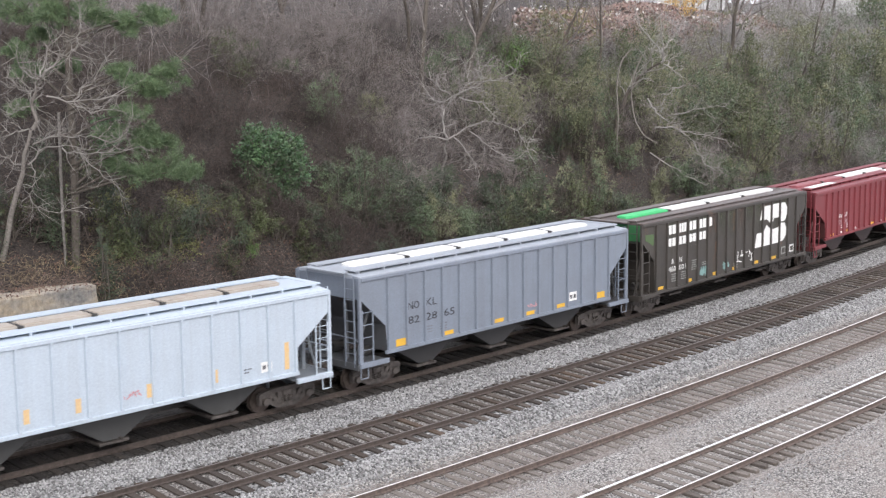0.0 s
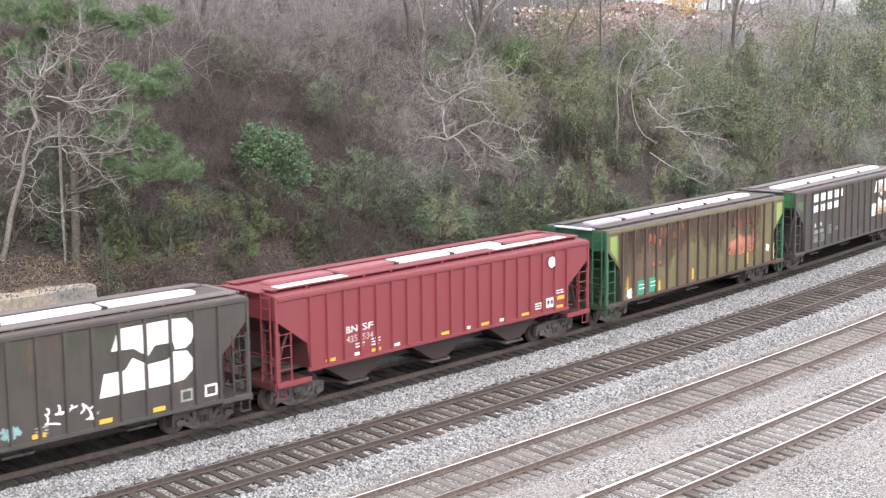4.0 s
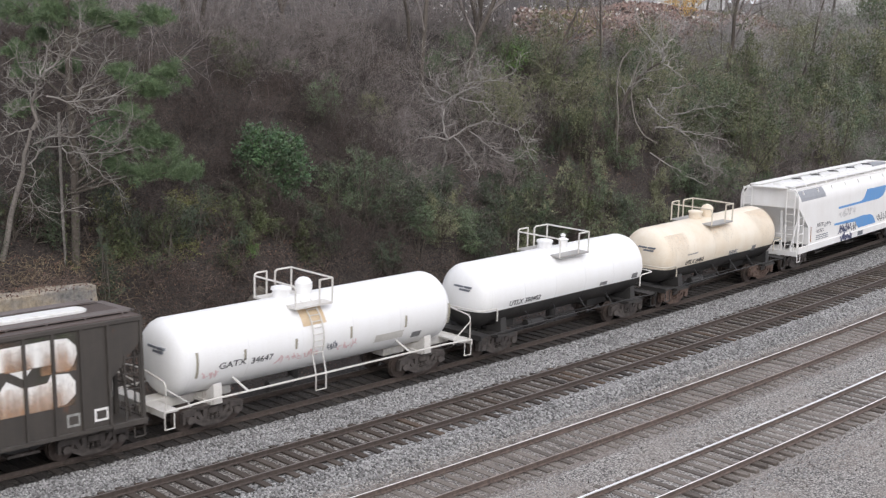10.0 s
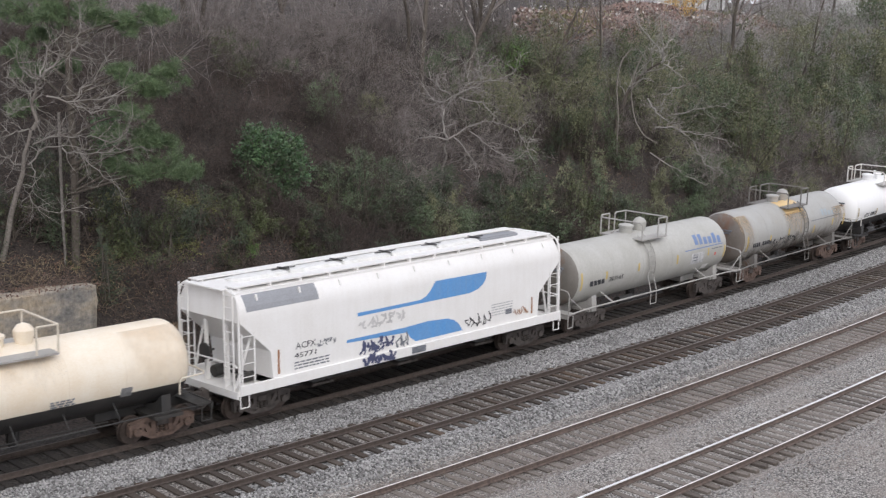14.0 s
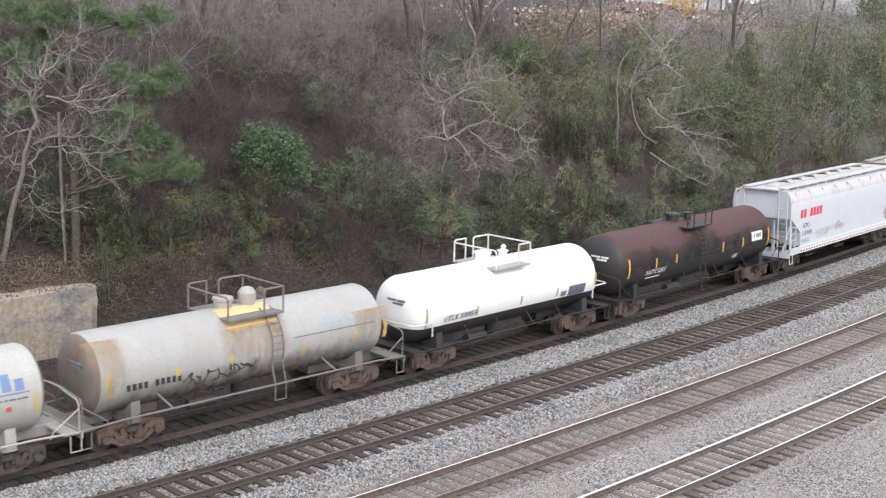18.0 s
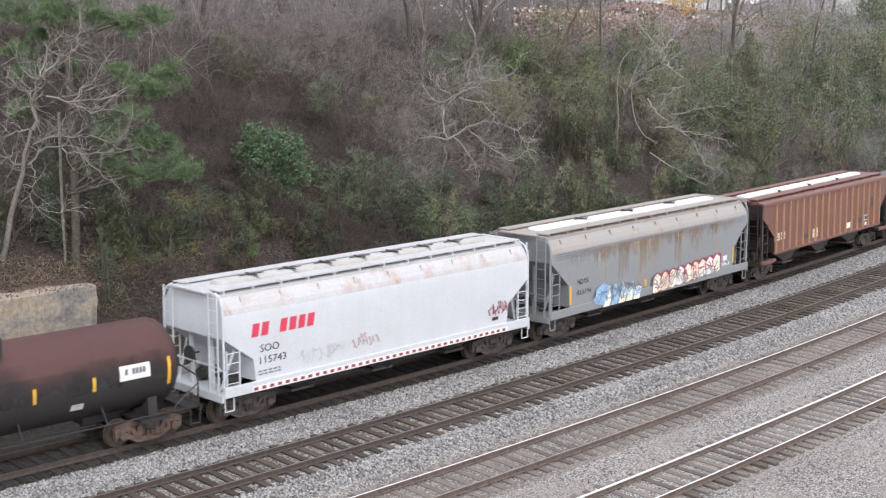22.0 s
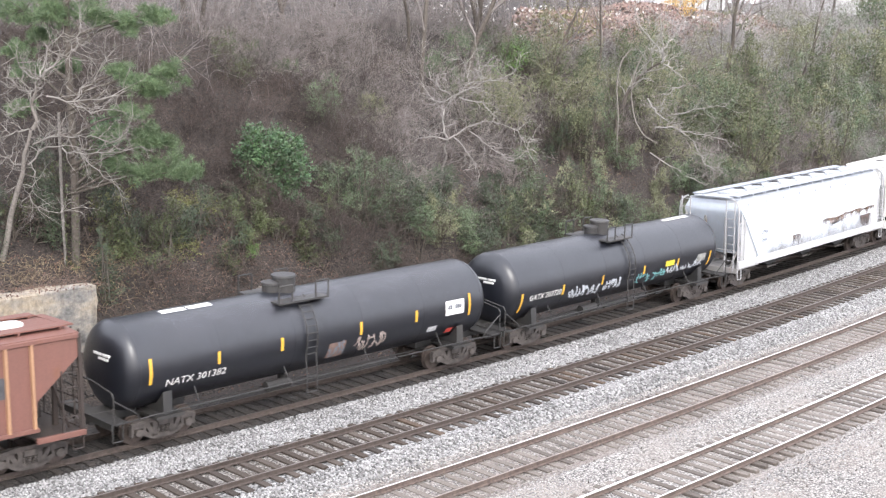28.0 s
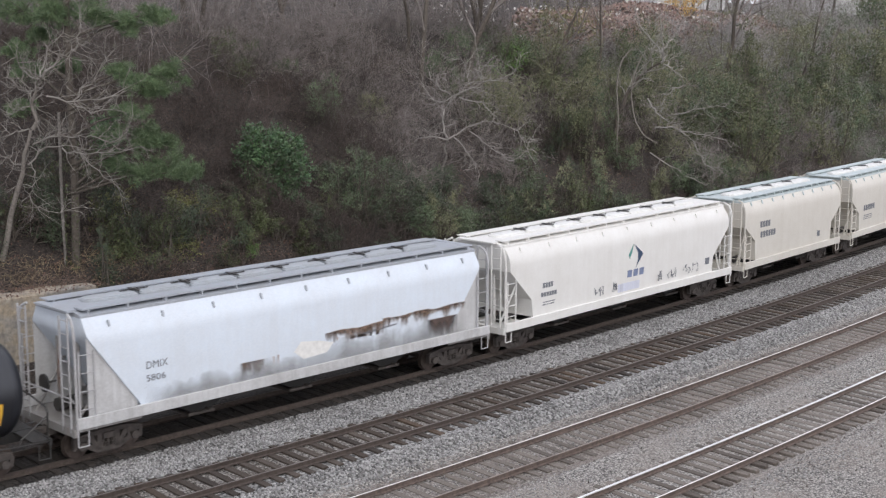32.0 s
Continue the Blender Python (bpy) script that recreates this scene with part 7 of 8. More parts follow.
def floor_litter():
    rng = np.random.default_rng(5)
    arc, off, z = bank_points(10000, 12, 110, 3.0, 12, rng)
    keep = ~((arc < 22.6) & (off < 7.2))
    c = arc_points(arc[keep], off[keep], z[keep] + 0.03)
    tagged(new("leaf_litter", leaves_mesh("leaf_litter", c, 0.09, LEAF_DEAD, 0.6, rng)), "fallen brown leaves strewn over the bank", "leaf litter", kind="stuff")
    arc, off, z = bank_points(26000, 64, 114, 20.3, 40, rng)
    keep = arc > 64 + (off - 22) * 1.7
    arc, off, z = arc[keep], off[keep], z[keep]
    c = arc_points(arc, off, z + 0.05 + rng.random(len(z)) * 0.3)
    tagged(new("leaf_litter", leaves_mesh("leaf_litter", c, 0.3, LEAF_RED, 0.7, rng)), "red-brown fallen leaves on the upper bank", "leaf litter", kind="stuff")
    arc, off, z = bank_points(330, 66, 125, 22.0, 36, rng)
    c = arc_points(arc, off, z + 0.3 + rng.random(len(z)) * 0.4)
    tagged(new("pale_litter", leaves_mesh("pale_litter", c, 0.32, FLECK, 0.5, rng)), "pale scraps scattered over the upper bank", "litter", kind="stuff")
    # dry grass on the ledge above the wall and by its end
    arc, off, z = bank_points(500, 11, 25, 6.7, 9.2, rng)
    base = arc_points(arc, off, z)
    p, q, r0, r1, _ = wands(base, 4, np.full(len(base), 0.6), 1.3, rng, 3, 1.6, 0.008)
    tagged(new("dry_grass", segs_mesh("dry_grass", p, q, r0, r1, STRAW)), "dry straw-coloured grass and stalks above the wall", "grass", kind="stuff")
    # dead stalks and fallen sticks over the wall's top and beyond its end
    for n, a0, a1, o0, o1, tall, mat, name, label in ((260, 9.5, 22.4, 6.1, 8.6, 0.8, DEAD_STALK, "fallen_sticks", "fallen brown sticks strewn over the top of the wall"), (380, 22.6, 34, 4.4, 8.0, 0.8, DEAD_STALK, "dead_stalks", "dead reddish-brown stalks at the foot of the bank"), (420, 34, 60, 4.2, 6.4, 0.8, DEAD_STALK, "dead_stalks", "dead brown stalks along the foot of the bank")):
        arc, off, z = bank_points(n, a0, a1, o0, o1, rng)
        z = np.where((arc < 22.4) & (off < 6.9), np.maximum(z, 3.4), z)
        base = arc_points(arc, off, z)
        p, q, r0, r1, _ = wands(base, 6, np.full(len(base), tall), 2.2, rng, 3, 2.0, 0.008)
        tagged(new(name, segs_mesh(name, p, q, r0, r1, mat)), label, "dead brush", kind="stuff")
    arc, off, z = bank_points(3200, 9.5, 34, 5.6, 9.5, rng)
    z = np.where((arc < 22.2) & (off < 6.9), np.maximum(z, 3.42), z)
    c = arc_points(arc, off, z + 0.04)
    tagged(new("leaf_litter", leaves_mesh("leaf_litter", c, 0.09, LEAF_DEAD, 0.6, rng)), "fallen brown leaves on the wall and beside it", "leaf litter", kind="stuff")


def grow(rng, base, direction, length, radius, levels, spread=0.7, up=0.12, split=(2, 4), wiggle=0.2, nseg=5, ratio=0.66, droop=0.0):
    """A branching skeleton: lists of (p, q, r0, r1, level)."""
    out = []

    def limb(p, d, ln, r, lev):
        d = np.asarray(d, float)
        steps = nseg if lev > 0 else 3
        kids = []
        for k in range(steps):
            d = unit(d + rng.normal(size=3) * wiggle + np.array([0, 0, up - droop * k / steps]))
            q = p + d * ln / steps
            ra, rb = r * (1 - 0.55 * k / steps), r * (1 - 0.55 * (k + 1) / steps)
            out.append((p, q, ra, rb, lev))
            if lev > 0 and k >= 1:
                kids.append((q, d, rb))
            p = q
        if lev > 0:
            for q, e, rb in kids:
                for _ in range(rng.integers(split[0], split[1]) if q is kids[-1][0] else rng.integers(1, split[1] - 1)):
                    nd = unit(e + rng.normal(size=3) * spread)
                    limb(q, nd, ln * ratio * rng.uniform(0.7, 1.15), rb * rng.uniform(0.55, 0.8), lev - 1)

    limb(np.asarray(base, float), direction, length, radius, levels)
    return out


def tree_meshes(name, skeleton, mat, twig_mat, top):
    """Splits a skeleton into the trunk's mesh and the crown's."""
    a = [s for s in skeleton if s[4] >= top]
    b = [s for s in skeleton if s[4] < top]
    out = []
    for sel, m, n, kind in ((a, mat, 8, "trunk"), (b, twig_mat, 4, "crown")):
        if sel:
            out.append((kind, segs_mesh(kind, [s[0] for s in sel], [s[1] for s in sel], [s[2] for s in sel], [max(0.004, s[3]) for s in sel], m, n)))
    return out


def plant(name, meshes, m, label, category, group=""):
    t = thing(name, label, category, group)
    t.matrix_basis = m
    for kind, me in meshes:
        tagged(shared(kind, me, t), kind="stuff" if kind == "crown" else "")
    return t


def at_bank(arc, off, dz=-0.1):
    p = on_arc(arc, off, ground_z(arc, off) + dz)
    return p


def limb_tree(limbs, seed, trunks, bark, twigs, foot, label, twig_len=1.1, per=2, depth=0.5, thick=1.0):
    """A leafless tree from its limbs (from, over, to: sideways and up in metres from its foot; radius), with side shoots."""
    rng = np.random.default_rng(seed)
    sk = []
    for n, (p, q, r, rad) in enumerate(limbs):
        dep = rng.normal() * depth
        rad = rad * (thick if n >= trunks else 1.0)
        a, c, b = [RIGHT * v[0] + np.array([0, 0, v[1]]) for v in (p, q, r)]
        c, b = c - BACK * dep * 0.5, b - BACK * dep
        line = [a * (1 - t) ** 2 + (2 * c - 0.5 * a - 0.5 * b) * 2 * t * (1 - t) + b * t * t for t in np.linspace(0, 1, 8)]
        line = [v + rng.normal(size=3) * 0.05 * (0 < i < 7) for i, v in enumerate(line)]
        for i in range(7):
            ra, rb = rad * (1 - 0.085 * i), rad * (1 - 0.085 * (i + 1))
            sk.append((line[i], line[i + 1], ra, rb, 4 if n < trunks else 3))
            if n > 0:
                for _ in range(per):
                    d = unit((line[i + 1] - line[i]) * 1.5 + rng.normal(size=3) * 0.4 + np.array([0, 0, 0.1]))
                    sk += grow(rng, line[i + 1], d, twig_len * rng.uniform(0.6, 1.4), max(0.012, rb * 0.4), 1, 0.7, 0.04, (2, 4), 0.3, 4, 0.5)
    return plant("bare_tree", tree_meshes("bare_tree", sk, bark, twigs, 4), pose(*foot), label, "tree")


def bare_trees():
    # the pale tree with the wide, crooked crown
    high = [((-0.01, -0.6), (0.88, 2.9), (1.42, 4.76), 0.12), ((1.42, 4.76), (1.53, 5.9), (1.77, 6.58), 0.075), ((1.75, 6.58), (1.73, 7.22), (2.28, 8.11), 0.034), ((1.79, 6.58), (2.28, 7.22), (2.84, 7.58), 0.038),
            ((2.84, 7.58), (3.08, 7.94), (3.17, 8.94), 0.025), ((1.71, 6.54), (1.17, 6.87), (1.03, 7.3), 0.025), ((1.78, 6.23), (1.2, 6.13), (0.48, 6.27), 0.028), ((1.57, 5.71), (1.09, 5.5), (0.33, 5.3), 0.03),
            ((1.93, 5.95), (3.27, 5.83), (4.62, 6.26), 0.03), ((2.87, 5.84), (3.56, 5.49), (4.61, 5.63), 0.026), ((2.87, 5.82), (3.56, 6.55), (4.16, 7.23), 0.026), ((1.4, 4.24), (2.45, 4.62), (3.44, 4.61), 0.03)]
    low = [((3.44, 4.61), (4.23, 4.46), (4.75, 4.85), 0.022), ((1.22, 3.51), (2.03, 4.14), (3.22, 4.05), 0.034), ((2.43, 4.15), (3.52, 3.94), (5.26, 4.34), 0.027), ((3.06, 4.0), (3.51, 3.42), (4.27, 2.81), 0.029),
           ((1.32, 3.6), (1.44, 3.0), (1.23, 2.43), 0.024), ((1.23, 2.43), (1.77, 1.89), (2.9, 2.03), 0.024), ((1.3, 4.79), (0.7, 4.66), (0.19, 4.68), 0.024), ((1.11, 3.35), (0.63, 3.64), (0.16, 3.96), 0.024)]
    limb_tree(high + low, 23, 2, BARK_PALE, TWIG_PALE, on_arc(20.0, 9.4, 3.9), "pale leafless tree with crooked spreading branches beside the concrete wall", 0.75, 2, 0.4)
    # the low spreading tree halfway along: arching limbs, antler-like tips
    limb_tree([((-1.7, -1.2), (-1.3, 1.71), (-1.17, 2.95), 0.075), ((-1.17, 2.87), (-2.4, 2.89), (-3.52, 2.06), 0.032), ((-1.17, 2.89), (0.38, 3.67), (2.01, 3.45), 0.036), ((2.01, 3.45), (2.47, 2.97), (2.77, 2.32), 0.022),
               ((-1.17, 2.95), (-1.42, 3.89), (-1.02, 4.99), 0.05), ((-1.01, 4.96), (-1.77, 4.75), (-2.65, 5.75), 0.03), ((-1.1, 5.04), (-1.84, 5.63), (-2.55, 6.87), 0.028), ((-1.01, 4.93), (-0.08, 5.41), (0.71, 5.79), 0.036),
               ((0.71, 5.79), (1.44, 5.89), (2.17, 6.52), 0.028), ((0.71, 5.79), (0.3, 6.2), (0.17, 6.89), 0.024), ((-0.53, 5.19), (-0.29, 6.03), (-0.66, 6.74), 0.024), ((-0.69, 4.94), (0.57, 4.57), (0.97, 3.91), 0.026),
               ((-0.88, 3.01), (-0.23, 2.29), (0.34, 1.49), 0.024), ((-0.15, 3.33), (1.01, 2.55), (1.8, 2.02), 0.024)],
              4, 1, BARK_GREY, TWIG_BLEACHED, on_arc(45.0, 9.0, 3.9), "low pale leafless tree with many antler-like branches", 0.8, 2, 0.4, 1.1)
    # the tree hung with vines, its branches drooping on one side
    foot = on_arc(60.0, 9.5, 4.2)
    t = limb_tree([((-0.64, -1.9), (-0.88, 1.82), (-0.52, 3.59), 0.17), ((-0.52, 3.59), (0.16, 5.03), (1.44, 5.95), 0.12), ((1.44, 5.95), (1.52, 6.7), (1.17, 8.5), 0.06), ((1.47, 6.57), (2.0, 7.21), (2.94, 8.23), 0.042),
                   ((0.61, 5.42), (0.77, 6.55), (1.23, 7.32), 0.04), ((1.57, 5.89), (2.29, 5.53), (2.91, 4.73), 0.038), ((2.84, 4.79), (1.98, 4.26), (1.66, 3.3), 0.034), ((0.79, 3.97), (1.21, 3.28), (2.01, 2.73), 0.045),
                   ((1.33, 2.33), (2.88, 2.12), (3.85, 0.93), 0.04), ((3.85, 0.93), (4.34, 0.23), (5.12, 0.12), 0.032), ((1.09, 0.91), (2.92, -0.13), (4.28, -0.81), 0.036), ((1.93, 3.02), (3.65, 3.48), (5.14, 3.62), 0.026),
                   ((2.3, 2.17), (3.74, 2.08), (5.14, 1.8), 0.028), ((1.58, 6.33), (0.38, 7.85), (-0.31, 9.07), 0.036)],
                  9, 2, BARK_DARK, TWIG_BLEACHED, foot, "leafless tree hung with pale arching vines", 0.95, 2, 0.7, 1.15)
    for line in (((-0.84, 1.12), (-0.84, 2.94), (-1.06, 4.68), (-0.85, 6.07), (-0.25, 6.78)), ((0.28, 6.35), (-0.16, 5.08), (-0.2, 4.01), (0.1, 2.65), (0.65, 1.86), (1.38, 1.5)), ((-0.84, 1.12), (-0.68, 0.38), (-0.31, -0.42))):
        pts = np.array([RIGHT * x + np.array([0, 0, z]) - BACK * 0.4 for x, z in line])
        s = np.linspace(0, len(pts) - 1, 16)
        fine = np.stack([np.interp(s, np.arange(len(pts)), pts[:, k]) for k in range(3)], 1)
        fine[1:-1] = (fine[:-2] + fine[1:-1] * 2 + fine[2:]) / 4
        shared("vine", segs_mesh("vine", fine[:-1], fine[1:], np.full(15, 0.045), np.full(15, 0.042), BARK_PALE, 6), t, None, "pale bare vine")
    # the wood on the upper bank and behind it
    kinds = []
    for s in range(9):
        rng = np.random.default_rng(100 + s)
        ln = rng.uniform(7.5, 11)
        sk = grow(rng, (0, 0, -0.3), unit(np.array([rng.normal() * 0.1, rng.normal() * 0.1, 1])), ln, rng.uniform(0.09, 0.17), 3, 0.55, 0.12, (2, 4), 0.11, 6, 0.5)
        kinds.append(tree_meshes("bare_tree", sk, BARK_DARK, TWIG, 3))
    rng = np.random.default_rng(77)
    spots = [(60.5, 21.6, 0), (63.0, 22.5, 1), (77.3, 25.0, 2)]
    for k in range(44):
        arc = 24 + 150 * (k + rng.random()) / 44
        off = rng.uniform(15, 30) if arc < 90 else rng.uniform(11, 32)
        if not (66 < arc < 104 and off > 17):
            spots.append((arc, off, int(rng.integers(0, 9))))
    for k in range(36):
        spots.append((rng.uniform(60, 260), rng.uniform(32, 60), int(rng.integers(0, 9))))
    for arc, off, kind in spots:
        p = at_bank(arc, off)
        plant("bare_tree", kinds[kind], pose(p.x, p.y, p.z, 0, 0, rng.uniform(0, 360)) @ Matrix.Scale(rng.uniform(0.8, 1.2), 4), "slender grey leafless tree in the wood on the bank", "tree", "leafless wood")


def tufts(rng, centres, per, length):
    """Bundles of needles round each centre."""
    c = np.repeat(centres, per, 0)
    d = unit(rng.normal(size=c.shape) + np.array([0, 0, 0.35]))
    ln = length * rng.uniform(0.6, 1.2, (len(c), 1))
    w = unit(np.cross(d, rng.normal(size=c.shape))) * 0.006
    verts = np.stack([c - w, c + w, c + d * ln + w * 0.5, c + d * ln - w * 0.5], 1).reshape(-1, 3)
    return fast_mesh("needles", verts, np.arange(4 * len(c)).reshape(-1, 4), NEEDLE, 4)


def pine():
    """A pine: a straight trunk, limbs, and clouds of needle tufts. Limbs: height, reach to the right seen from the tracks, reach back, cloud size."""
    rng = np.random.default_rng(31)
    p = at_bank(22.6, 8.6)
    t = thing("pine_tree", "tall pine with soft green needle clumps on a straight dark trunk", "tree")
    t.matrix_basis = pose(*p)
    z = np.linspace(-0.2, 15, 12)
    pts = np.array([[0.1 + 0.06 * math.sin(k * 0.7), 0.05 * k * 0.3, q] for k, q in enumerate(z)])
    r = np.linspace(0.155, 0.1, 12)
    shared("trunk", segs_mesh("trunk", pts[:-1], pts[1:], r[:-1], r[1:], BARK_DARK, 10), t)
    limbs = [(7.23, 1.9, 0.3, 0.5), (6.84, 2.5, -0.2, 0.62), (7.31, 3.62, 0.3, 0.5), (6.7, 3.04, 0.5, 0.68), (5.82, 2.14, -0.4, 0.56), (5.1, 1.56, -0.5, 0.52), (4.82, 2.57, 0.4, 0.72), (3.81, 3.37, 0.2, 0.78),
             (3.8, 4.19, -0.2, 0.5), (3.83, 2.35, -0.4, 0.66), (4.59, 3.08, 0.6, 0.68), (3.97, 1.45, 0.5, 0.42), (9.27, -1.76, 0.8, 0.9), (9.38, -0.56, 0.2, 0.8), (8.54, -1.18, 0.9, 0.5), (7.88, -1.85, 0.6, 0.5),
             (9.28, 0.84, 0.5, 0.78), (8.98, 1.87, 0.8, 0.6), (9.34, 3.04, 0.6, 0.66), (7.12, -1.83, 1.2, 0.56), (7.37, -0.21, 1.0, 0.5), (5.71, -2.12, 1.4, 0.5), (10.6, 0.9, 0.4, 1.0), (10.9, -1.4, 0.9, 1.0)]
    for h, rt, bk, size in limbs:
        a = np.array([0, 0, h - 1.0])
        b = RIGHT * rt + BACK * bk + np.array([0, 0, h])
        mid = (a + b) / 2 + np.array([0, 0, 0.15])
        shared("limb", segs_mesh("limb", [a, mid], [mid, b], [0.06, 0.045], [0.045, 0.02], BARK_DARK, 6), t)
        # each limb forks into sprays that carry the tufts in flat, ragged plates
        n = int(130 * size + 40)
        tips = b + rng.normal(size=(14, 3)) * np.array([0.55, 0.55, 0.3]) * size
        shared("spray", segs_mesh("spray", np.repeat([b], 14, 0), tips, np.full(14, 0.018), np.full(14, 0.008), BARK_DARK, 4), t)
        c = tips[rng.integers(0, 14, n)] * 0.8 + b * 0.2 + rng.normal(size=(n, 3)) * size * np.array([0.26, 0.26, 0.13])
        tagged(shared("needle_clump", tufts(rng, c, 34, 0.2), t), kind="stuff")
    stem = np.array([RIGHT * x + np.array([0, 0, h]) for x, h in ((-0.26, -0.2), (-0.29, 0.9), (-0.33, 1.63), (-0.36, 3.3), (-0.38, 5.75))])
    shared("side_stem", segs_mesh("side_stem", stem[:-1], stem[1:], np.full(4, 0.06), np.full(4, 0.055), BARK_GREY, 8), t)
    # ivy at the foot of the trunk
    n = 260
    a = rng.uniform(0, 6.28, n)
    c = np.stack([0.24 * np.cos(a), 0.24 * np.sin(a), rng.random(n) ** 1.6 * 3.2], 1)
    shared("ivy", leaves_mesh("ivy", c, 0.1, LEAF_OLIVE, 0.7, rng), t)


def leafy_bush(name, arc, off, wide, tall, mat, label, seed, count, size, lobes=9, dz=0.0, drawn=()):
    """A shrub of uneven lobes; leaves sit along sprigs that stand out of each lobe. drawn: (sideways, up, radius) of each lobe."""
    rng = np.random.default_rng(seed)
    p = at_bank(arc, off, -0.15 + dz)
    t = thing(name, label, "shrub")
    t.matrix_basis = pose(*p)
    if drawn:
        centres = np.array([RIGHT * x + BACK * rng.uniform(-0.5, 0.5) + np.array([0, 0, z]) for x, z, _ in drawn])
        rads = np.array([r for _, _, r in drawn])
    else:
        centres = unit(rng.normal(size=(lobes, 3))) * np.array([wide * 0.5, wide * 0.5, tall * 0.34]) * rng.uniform(0.3, 1.1, (lobes, 1)) + np.array([0, 0, tall * 0.5])
        rads = rng.uniform(0.4, 1.0, lobes) * wide * 0.34
    lobes = len(centres)
    stems = rng.normal(size=(lobes, 3)) * np.array([0.2, 0.2, 0])
    shared("stem", segs_mesh("stem", stems, centres, np.full(lobes, 0.035), np.full(lobes, 0.012), BARK_DARK, 5), t)
    share = rads ** 2 / (rads ** 2).sum()
    pts = []
    for c, rad, w in zip(centres, rads, share):
        m = max(6, int(count * w / 9))
        d = unit(rng.normal(size=(m, 3)) + np.array([0, 0, 0.25]))
        reach = rad * rng.uniform(0.55, 1.3, (m, 1))
        for k in range(9):
            f = 0.45 + 0.55 * (k + rng.random((m, 1))) / 9
            pts.append(c + d * reach * f + rng.normal(size=(m, 3)) * size * 0.6)
    tagged(shared("foliage", leaves_mesh("foliage", np.concatenate(pts), size, mat, 0.5, rng, 0.1), t), kind="stuff")
    return t


